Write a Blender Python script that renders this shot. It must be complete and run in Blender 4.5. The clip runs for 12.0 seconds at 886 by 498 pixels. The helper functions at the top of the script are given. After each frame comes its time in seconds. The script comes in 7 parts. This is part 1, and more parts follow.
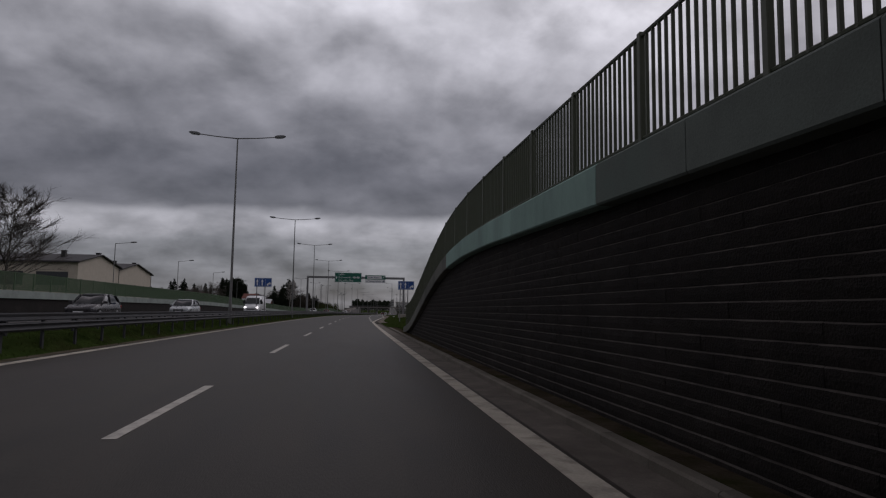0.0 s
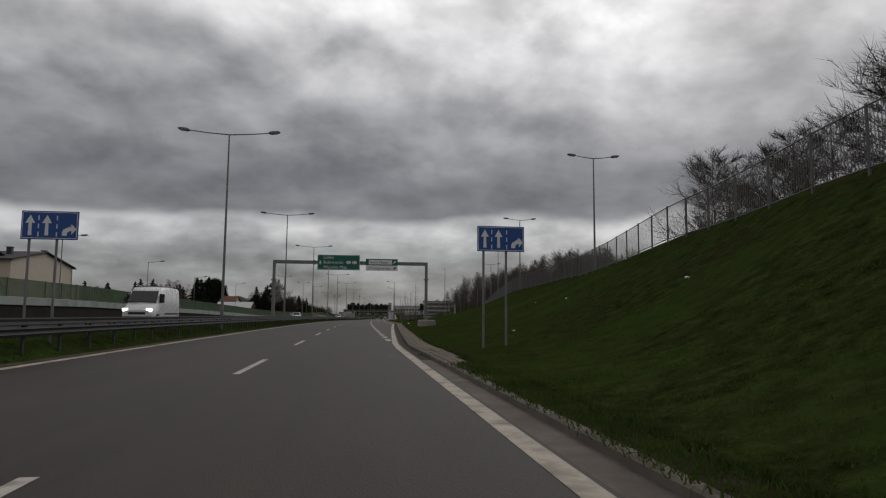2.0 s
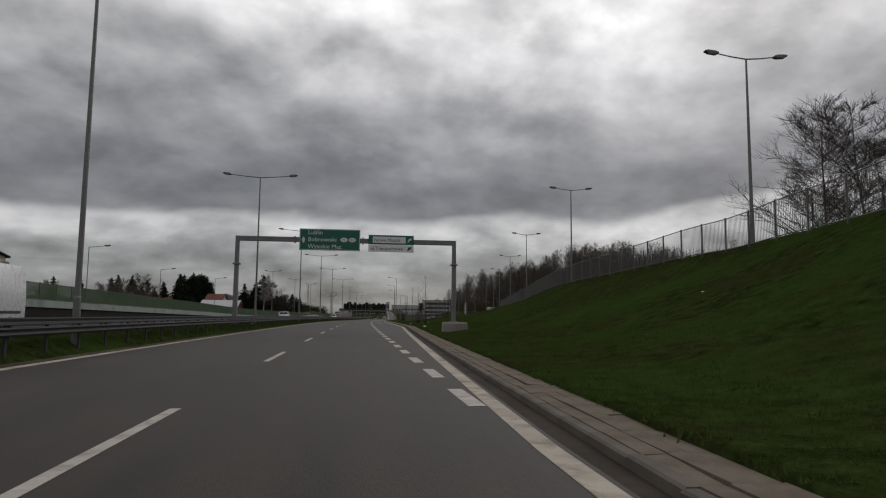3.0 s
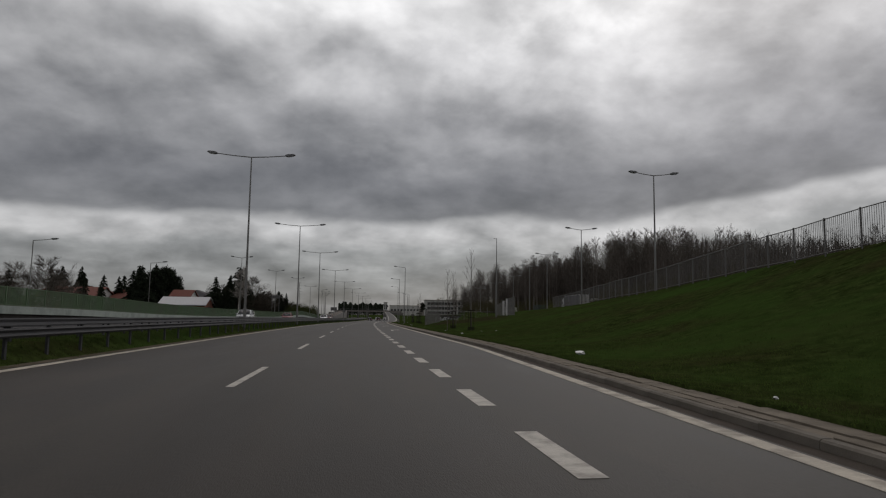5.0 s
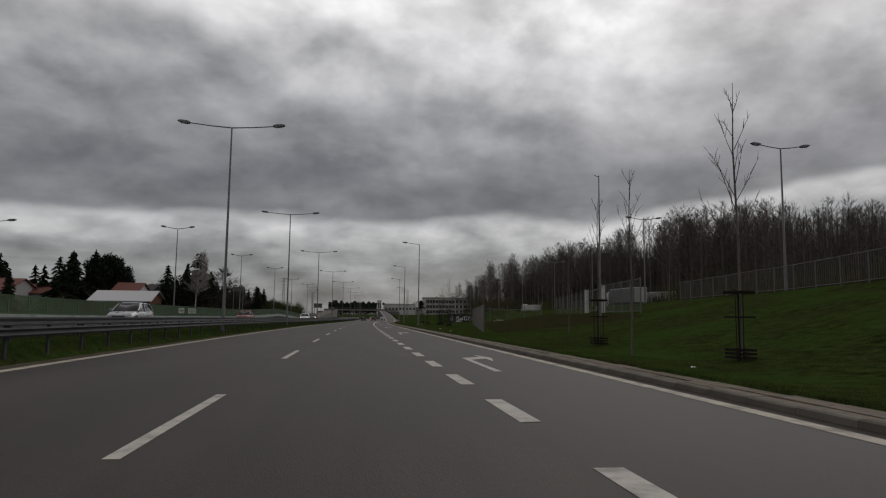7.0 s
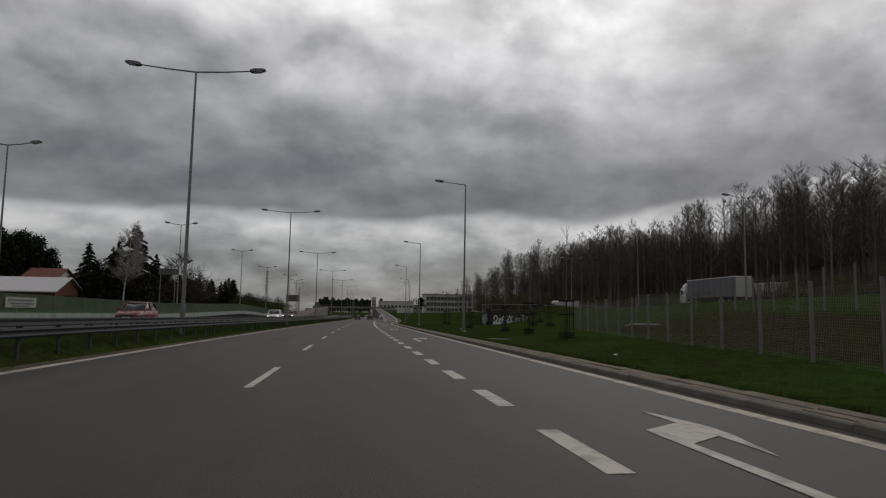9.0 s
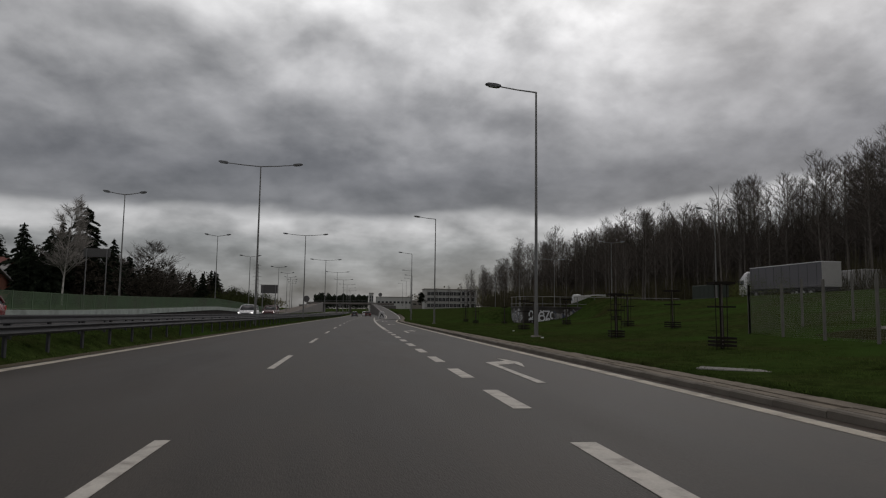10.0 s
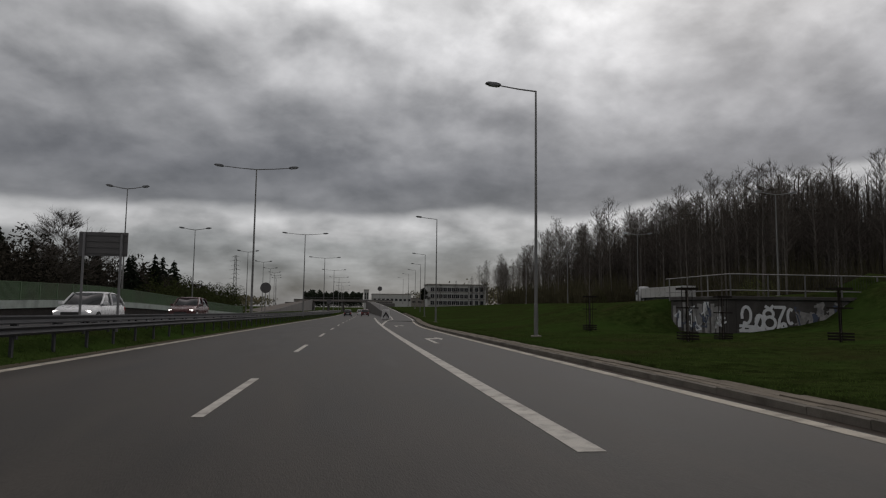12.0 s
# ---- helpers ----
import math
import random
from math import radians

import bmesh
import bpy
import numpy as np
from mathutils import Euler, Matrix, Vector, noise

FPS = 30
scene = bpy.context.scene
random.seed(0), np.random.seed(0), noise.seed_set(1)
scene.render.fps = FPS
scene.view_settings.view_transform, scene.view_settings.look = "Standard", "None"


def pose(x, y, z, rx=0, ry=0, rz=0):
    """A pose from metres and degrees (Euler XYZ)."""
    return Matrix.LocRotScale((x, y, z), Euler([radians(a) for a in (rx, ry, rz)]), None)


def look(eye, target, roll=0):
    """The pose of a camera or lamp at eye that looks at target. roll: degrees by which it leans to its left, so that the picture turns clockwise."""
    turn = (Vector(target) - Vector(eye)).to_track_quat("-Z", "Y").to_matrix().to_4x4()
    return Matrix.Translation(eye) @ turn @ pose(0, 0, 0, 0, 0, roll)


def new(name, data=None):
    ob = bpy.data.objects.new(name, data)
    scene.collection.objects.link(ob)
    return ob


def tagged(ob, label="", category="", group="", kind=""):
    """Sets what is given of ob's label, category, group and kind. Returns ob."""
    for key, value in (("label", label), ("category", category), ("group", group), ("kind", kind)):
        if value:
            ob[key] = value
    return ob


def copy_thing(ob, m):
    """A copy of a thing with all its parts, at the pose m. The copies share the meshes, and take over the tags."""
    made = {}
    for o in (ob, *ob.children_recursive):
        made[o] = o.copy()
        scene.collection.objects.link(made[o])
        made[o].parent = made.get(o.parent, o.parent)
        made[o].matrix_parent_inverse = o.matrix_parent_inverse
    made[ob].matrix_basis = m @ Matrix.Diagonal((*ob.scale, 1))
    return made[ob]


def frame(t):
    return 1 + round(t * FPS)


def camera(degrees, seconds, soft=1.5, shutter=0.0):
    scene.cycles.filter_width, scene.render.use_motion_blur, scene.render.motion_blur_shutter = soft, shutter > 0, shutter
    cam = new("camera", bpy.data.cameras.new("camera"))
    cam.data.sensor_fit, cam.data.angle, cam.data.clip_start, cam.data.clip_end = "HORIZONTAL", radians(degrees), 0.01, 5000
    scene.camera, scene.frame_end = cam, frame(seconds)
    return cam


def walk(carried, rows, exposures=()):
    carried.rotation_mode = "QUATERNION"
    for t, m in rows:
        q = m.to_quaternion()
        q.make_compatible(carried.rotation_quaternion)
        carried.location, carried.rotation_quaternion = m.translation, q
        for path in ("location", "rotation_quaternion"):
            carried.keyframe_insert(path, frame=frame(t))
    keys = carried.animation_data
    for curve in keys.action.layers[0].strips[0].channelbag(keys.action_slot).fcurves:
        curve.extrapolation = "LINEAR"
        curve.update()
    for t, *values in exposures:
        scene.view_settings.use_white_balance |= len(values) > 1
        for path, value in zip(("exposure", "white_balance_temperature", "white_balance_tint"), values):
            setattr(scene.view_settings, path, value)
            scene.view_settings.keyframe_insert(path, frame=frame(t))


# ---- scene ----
cam = camera(68.69, 12.0, 1.2)
PATH = [
    (0.0, pose(2.167, 0.000, 1.213, 95.416, -0.812, -7.959)),
    (0.5, pose(2.236, 9.995, 1.197, 95.508, -0.803, -8.149)),
    (1.0, pose(2.307, 20.176, 1.154, 95.645, -0.603, -8.222)),
    (1.5, pose(2.366, 30.514, 1.135, 95.756, -0.608, -8.179)),
    (2.0, pose(2.417, 40.945, 1.132, 95.743, -0.469, -8.353)),
    (2.5, pose(2.473, 51.449, 1.131, 95.651, -0.499, -8.495)),
    (3.0, pose(2.555, 61.941, 1.103, 95.73, -0.604, -8.651)),
    (3.2, pose(2.601, 66.151, 1.061, 95.533, -0.645, -8.799)),
    (4.8, pose(3.128, 100.058, 0.974, 95.715, -0.729, -9.102)),
    (5.0, pose(3.213, 104.314, 0.977, 95.822, -0.780, -9.057)),
    (5.5, pose(3.463, 114.932, 0.888, 96.070, -0.693, -9.303)),
    (6.0, pose(3.707, 125.473, 0.894, 96.033, -0.657, -9.384)),
    (6.5, pose(3.974, 136.055, 0.851, 95.805, -0.586, -9.529)),
    (7.0, pose(4.276, 146.543, 0.753, 95.774, -0.690, -9.792)),
    (8.8, pose(5.597, 184.147, 0.586, 95.361, -0.910, -10.505)),
    (9.0, pose(5.759, 188.286, 0.587, 95.654, -0.963, -10.461)),
    (9.5, pose(6.204, 198.594, 0.503, 95.433, -0.836, -10.653)),
    (10.0, pose(6.717, 208.864, 0.422, 95.319, -0.746, -10.768)),
    (10.5, pose(7.259, 219.135, 0.382, 95.613, -0.851, -10.946)),
    (11.3, pose(8.224, 235.763, 0.238, 95.378, -0.529, -11.305)),
    (11.5, pose(8.460, 239.975, 0.217, 95.297, -0.487, -11.241)),
    (12.0, pose(9.065, 250.537, 0.125, 95.194, -0.691, -11.306)),
]
walk(cam, PATH, ((0.0, -0.38, 6150, 19), (0.7, -0.38, 6150, 19), (1.1, -0.13, 6250, 17), (1.6, 0.02, 6470, 12), (2.5, 0.05, 6470, 12), (3.0, 0.09, 6470, 12), (5.0, 0.0, 6470, 12), (9.0, -0.03, 6470, 12), (12.0, -0.03, 6470, 12)))

# ---- light ----
world = bpy.data.worlds.new("overcast_sky")
scene.world = world
world.use_nodes = True


def build_sky():
    nt = world.node_tree
    nt.nodes.clear()
    N = nt.nodes.new

    def mth(op, a, b=None, c=None):
        n = N("ShaderNodeMath")
        n.operation = op
        for i, v in enumerate((a, b, c)):
            if v is None:
                continue
            if isinstance(v, (int, float)):
                n.inputs[i].default_value = v
            else:
                nt.links.new(v, n.inputs[i])
        return n.outputs[0]

    def ramp(fac, stops):
        n = N("ShaderNodeValToRGB")
        n.color_ramp.interpolation = "EASE"
        while len(n.color_ramp.elements) < len(stops):
            n.color_ramp.elements.new(0.5)
        for e, (p, c) in zip(n.color_ramp.elements, stops):
            e.position = p
            e.color = (*c, 1) if isinstance(c, tuple) else (c, c, c, 1)
        nt.links.new(fac, n.inputs[0])
        return n.outputs[0]

    def noise(vec, scale, detail, rough, dist=0.0):
        n = N("ShaderNodeTexNoise")
        n.inputs["Scale"].default_value = scale
        n.inputs["Detail"].default_value = detail
        n.inputs["Roughness"].default_value = rough
        n.inputs["Distortion"].default_value = dist
        nt.links.new(vec, n.inputs["Vector"])
        return n.outputs["Fac"]

    tc = N("ShaderNodeTexCoord")
    sep = N("ShaderNodeSeparateXYZ")
    nt.links.new(tc.outputs["Generated"], sep.inputs[0])
    x, y, z = sep.outputs
    # cloud layer seen as a flat deck: direction divided by its rise
    zz = mth("ADD", mth("MAXIMUM", z, 0.0), 0.42)
    u, v = mth("DIVIDE", x, zz), mth("DIVIDE", y, zz)
    comb = N("ShaderNodeCombineXYZ")
    nt.links.new(u, comb.inputs[0])
    nt.links.new(v, comb.inputs[1])
    deck = comb.outputs[0]
    off = N("ShaderNodeVectorMath")
    nt.links.new(deck, off.inputs[0])
    off.inputs[1].default_value = (0.025, -0.09, 0)
    big = noise(deck, SKY_BIG, 3.0, 0.45, 0.0)
    mid = noise(deck, 3.7, 7.0, 0.52, 0.1)
    shifted = noise(off.outputs[0], 3.7, 7.0, 0.52, 0.1)
    fine = noise(deck, 9.0, 5.0, 0.5, 0.0)
    clump = mth("ADD", mth("MULTIPLY", big, 0.42), mth("ADD", mth("MULTIPLY", mid, 0.39), mth("MULTIPLY", fine, 0.19)))
    # tops of the clumps catch more light than their bases
    relief = mth("ADD", 1.0, mth("MULTIPLY", mth("SUBTRACT", mid, shifted), 1.65))
    # stratus bands by elevation, warped by the clumps
    # the deck's lower edge climbs towards the east
    climb = N("ShaderNodeMapRange")
    climb.interpolation_type = "SMOOTHSTEP"
    climb.inputs["From Min"].default_value, climb.inputs["From Max"].default_value = 0.36, 0.74
    climb.inputs["To Max"].default_value = 0.055
    nt.links.new(x, climb.inputs["Value"])
    level = mth("SUBTRACT", z, climb.outputs["Result"])
    lift = mth("ADD", level, mth("ADD", mth("MULTIPLY", mth("SUBTRACT", mid, 0.5), 0.06), mth("MULTIPLY", mth("SUBTRACT", big, 0.5), 0.05)))
    stretched = N("ShaderNodeVectorMath")
    stretched.operation = "MULTIPLY"
    nt.links.new(tc.outputs["Generated"], stretched.inputs[0])
    stretched.inputs[1].default_value = (3.2, 3.2, 30.0)
    low = N("ShaderNodeMapRange")
    low.interpolation_type = "SMOOTHSTEP"
    low.inputs["From Min"].default_value, low.inputs["From Max"].default_value = 0.07, 0.15
    low.inputs["To Min"].default_value, low.inputs["To Max"].default_value = 0.75, 0.0
    nt.links.new(z, low.inputs["Value"])
    streak = mth("ADD", 1.0, mth("MULTIPLY", mth("SUBTRACT", noise(stretched.outputs[0], 1.6, 5.0, 0.55, 0.3), 0.5), low.outputs["Result"]))
    band = ramp(lift, SKY_BAND)
    cl = ramp(clump, SKY_CLUMP)
    mix = N("ShaderNodeMix")
    mix.data_type, mix.blend_type = "RGBA", "MULTIPLY"
    mix.inputs["Factor"].default_value = 1.0
    nt.links.new(band, mix.inputs["A"])
    nt.links.new(cl, mix.inputs["B"])
    # thin cloud brightens towards the hidden sun
    nrm = N("ShaderNodeVectorMath")
    nrm.operation = "DOT_PRODUCT"
    nt.links.new(tc.outputs["Generated"], nrm.inputs[0])
    nrm.inputs[1].default_value = SUN_WAY
    thin = N("ShaderNodeMapRange")
    thin.interpolation_type = "SMOOTHSTEP"
    thin.inputs["From Min"].default_value, thin.inputs["From Max"].default_value = 0.16, 0.38
    thin.inputs["To Min"].default_value, thin.inputs["To Max"].default_value = 0.25, 1.0
    nt.links.new(z, thin.inputs["Value"])
    glow = mth("MULTIPLY", mth("POWER", mth("MAXIMUM", nrm.outputs["Value"], 0.0), 5.0), thin.outputs["Result"])
    gain = mth("MULTIPLY", mth("MULTIPLY", relief, streak), mth("ADD", 1.0, mth("MULTIPLY", glow, SKY_GLOW)))
    sc = N("ShaderNodeVectorMath")
    sc.operation = "SCALE"
    nt.links.new(mix.outputs["Result"], sc.inputs[0])
    nt.links.new(gain, sc.inputs["Scale"])
    # a little clear sky light through the deck
    ns = N("ShaderNodeTexSky")
    ns.sky_type = "NISHITA"
    ns.sun_disc = False
    ns.sun_elevation, ns.sun_rotation = radians(SUN_ELEV), radians(SUN_ROT)
    sk = N("ShaderNodeVectorMath")
    sk.operation = "SCALE"
    nt.links.new(ns.outputs[0], sk.inputs[0])
    sk.inputs["Scale"].default_value = 0.006
    add = N("ShaderNodeVectorMath")
    nt.links.new(sc.outputs[0], add.inputs[0])
    nt.links.new(sk.outputs[0], add.inputs[1])
    bg = N("ShaderNodeBackground")
    bg.inputs["Strength"].default_value = SKY_STRENGTH
    nt.links.new(add.outputs[0], bg.inputs["Color"])
    out = N("ShaderNodeOutputWorld")
    nt.links.new(bg.outputs[0], out.inputs["Surface"])


SUN_ELEV, SUN_ROT = 36.0, 38.0
SUN_WAY = (math.sin(radians(SUN_ROT)) * math.cos(radians(SUN_ELEV)), math.cos(radians(SUN_ROT)) * math.cos(radians(SUN_ELEV)), math.sin(radians(SUN_ELEV)))
SKY_BIG = 1.7
SKY_STRENGTH = 1.0
SKY_GLOW = 0.85
SKY_BAND = ((0.0, (0.165, 0.17, 0.172)), (0.05, (0.2, 0.205, 0.206)), (0.09, (0.275, 0.28, 0.278)), (0.115, (0.395, 0.395, 0.39)), (0.133, (0.42, 0.42, 0.415)), (0.152, (0.155, 0.155, 0.158)), (0.20, (0.15, 0.15, 0.154)), (0.27, (0.245, 0.245, 0.246)), (0.36, (0.39, 0.39, 0.386)), (0.44, (0.55, 0.55, 0.54)), (0.65, (0.46, 0.42, 0.41)), (1.0, (0.24, 0.24, 0.236)))
SKY_CLUMP = ((0.33, 0.74), (0.43, 0.87), (0.50, 0.98), (0.57, 1.07), (0.68, 1.15))
build_sky()
sun_data = bpy.data.lights.new("sun", "SUN")
sun_data.energy, sun_data.angle, sun_data.color = 0.5, radians(55), (1.0, 0.97, 0.93)
sun = new("sun", sun_data)
sun.matrix_world = look((0, 0, 100), (-SUN_WAY[0], -SUN_WAY[1], 100 - SUN_WAY[2]))

# ---- road line: s metres along, lat metres to its right ----
K0, K1, Q = 0.00022006, 1.79449e-7, -16.649e-6


def bend(s):
    return K0 * s + K1 * s * s / 2


def heading(s):
    if s < 290:
        return bend(s)
    d = s - 290
    return bend(290) + 0.00027 * min(d, 55) - 0.00016 * max(0, min(d, 300) - 55)


def sway(d):
    """Sideways drift from the straight line past 290 m."""
    a, b = min(d, 55), max(0, d - 55)
    e = min(b, 245)
    return 0.000135 * a * a + 0.01485 * b - 0.00008 * e * e - (b - e) * 0.0392


def road_xy(s, lat):
    h = heading(s)
    if s < 290:
        x, y = K0 * s * s / 2 + K1 * s ** 3 / 6, s
    else:
        h0, d = bend(290), s - 290
        x, y = K0 * 290 ** 2 / 2 + K1 * 290 ** 3 / 6 + d * math.sin(h0) + sway(d), 290 + d * math.cos(h0)
    return x + lat * math.cos(h), y - lat * math.sin(h)


def road_z(s):
    if s < 250:
        return Q * s * s
    d = min(s - 250, 320)
    return Q * 250 ** 2 + 2 * Q * 250 * (d - d * d / 640)


def lerp(x, table):
    if x <= table[0][0]:
        return table[0][1]
    for (a, u), (b, v) in zip(table, table[1:]):
        if x <= b:
            return u + (v - u) * (x - a) / (b - a)
    return table[-1][1]


def at(s, lat, z=0.0):
    x, y = road_xy(s, lat)
    return Vector((x, y, z))


def stand(s, lat, z, turn=0.0):
    """Pose at a place along the road, local y ahead along it; turn in degrees, anticlockwise."""
    x, y = road_xy(s, lat)
    return pose(x, y, z, 0, 0, turn - math.degrees(heading(min(s, 790))))


def edge_lat(s):
    return lerp(s, ((13, 3.9), (35, 3.84), (66, 3.8), (130, 6.75), (300, 6.75), (304, 6.85), (312, 7.16), (330, 8.1), (345, 9.0), (375, 9.85), (415, 10.2), (470, 9.7), (550, 8.3), (590, 8.0)))


def kerb_off(s):
    """From the edge line to the kerb face; the gutter is wider beside the wall."""
    return lerp(s, ((38, 0.62), (66, 0.42)))


def bank_toe(s):
    """Width of the level grass between the paving and the foot of the slope."""
    return lerp(s, ((38, 0.0), (50, 0.6), (66, 0.8), (110, 1.0), (135, 0.4), (150, 0.0)))


def bank_foot(s):
    return edge_lat(s) + 1.19


CREST = ((-60, 11.0), (20, 11.5), (43, 12.9), (64, 16.2), (91, 20.4), (123, 22.1), (155.6, 25.7), (187, 30.0), (218, 33.8), (245, 36.8), (275, 39.4), (306, 39.8), (340, 39.5), (420, 39))
CREST_Z = ((-60, 4.5), (20, 4.7), (43, 4.85), (58, 4.85), (70, 4.8), (82, 4.5), (91, 4.5), (123, 4.25), (155.6, 3.1), (187, 2.58), (218, 2.3), (245, 2.25), (275, 2.0), (306, 1.6), (340, 1.2), (420, 1.4), (580, 2.6))
WALL_LOW = ((-60, 1.98), (3, 2.28), (8, 2.42), (13, 2.54), (16, 2.555), (18.2, 2.48), (20, 2.34), (21.5, 2.14), (24, 1.73), (27, 1.14), (29.5, 0.65), (31.5, 0.31), (33, 0.12), (35.6, -0.05))
WALL_END, WALL_LAT = 35.6, 5.0
LEFT_WALL = -19.5
LEFT_BAND = ((-60, 2.1), (49, 2.1), (97, 1.98), (134, 1.4), (157, 1.05), (176, 0.66), (200, 0.35), (236, 0.15), (262, 0.0), (277, 0.1), (291, 0.24), (302, 0.38), (308, 0.4), (316, 0.25), (327, -0.05), (342, -0.5), (364, -1.15), (380, -1.3))
RAMP_Z = ((330, 0.0), (345, 0.08), (375, 0.34), (415, 1.05), (470, 2.45), (550, 4.7), (590, 5.4))
RAMP_LEFT = ((335, 5.0), (345, 6.2), (375, 6.8), (415, 6.6), (470, 6.3), (590, 5.6))
OPP = 0.46


def ramp_height(s):
    return lerp(s, RAMP_Z)


def ground_z(s, lat):
    """Height of the bare ground."""
    r = road_z(s)
    if lat >= -5.2:
        foot = bank_foot(s)
        if s < WALL_END:
            foot = WALL_LAT + 0.25
        up = lerp(s, CREST_Z)
        c = lerp(s, CREST)
        if lat < foot:
            return r - 0.12
        zf = r + 0.14 + ramp_height(s)
        if s < WALL_END:
            zf = max(zf, lerp(s, WALL_LOW) + 0.3)
        if lat >= c:
            pad = 0.8 * max(0, min(1, (lat - 46) / 8)) * lerp(s, ((252, 0), (274, 1), (335, 1), (362, 0)))
            return up + 0.012 * min(lat - c, 60) + pad
        toe = bank_toe(s) if s >= WALL_END else 0.0
        t = max(0.0, (lat - foot - toe) / (c - foot - toe))
        if s > 40:
            w = min(1, (s - 40) / 14)
            t = (1 - w) * t + w * t * t * (1.6 - 0.6 * t)
        bump = 0.10 * noise.noise(Vector((s * 0.15, lat * 0.3, 3.0))) * min(1, (lat - foot))
        # grass piled against the culvert, hollow before its face
        if lat > 20.3:
            heap = 1.45 * lerp(s, ((281.4, 0), (281.6, 0.9), (288, 1), (300, 0.9), (325, 0))) * lerp(lat, ((20.3, 0.95), (26, 0.6), (34, 0)))
        else:
            heap = 1.45 * lerp(s, ((286.3, 0), (288.6, 0.9), (300, 0.9), (325, 0))) * lerp(lat, ((11, 0), (15, 0.3), (19.5, 1)))
        heap -= 0.3 * lerp(s, ((148, 0), (158, 1), (168, 1), (180, 0))) * lerp(lat, ((8, 0), (11, 1), (14, 1), (20, 0)))
        if s < 281.5 or lat < 20.3:
            heap -= 0.45 * lerp(s, ((262, 0), (273, 1), (286.3, 1), (287.5, 0))) * lerp(lat, ((14, 0), (18, 0.85), (21, 1), (25.5, 1), (28, 0)))
        heap -= 0.22 * lerp(s, ((98, 0), (106, 1), (111, 1), (114, 0))) * lerp(lat, ((7.4, 0), (8.4, 1), (10.8, 1), (12.5, 0)))
        heap += 1.35 * lerp(s, ((262, 0), (278, 1), (281.5, 1), (284, 0.4), (288, 0))) * lerp(lat, ((25, 0), (28.5, 1), (32, 0.7), (36, 0)))
        return zf + (up - zf) * t + bump + heap
    if lat > -7.2:
        return r - 0.02 + lerp(-lat, ((5.45, 0.0), (5.7, 0.12), (6.2, 0.40), (7.0, OPP)))
    if lat > LEFT_WALL - 0.3:
        return r + OPP - 0.12
    top = lerp(s, LEFT_BAND) - 0.1
    far = min(1.0, (LEFT_WALL - lat) / 60)
    return top + (0.8 - top) * far * 0.6


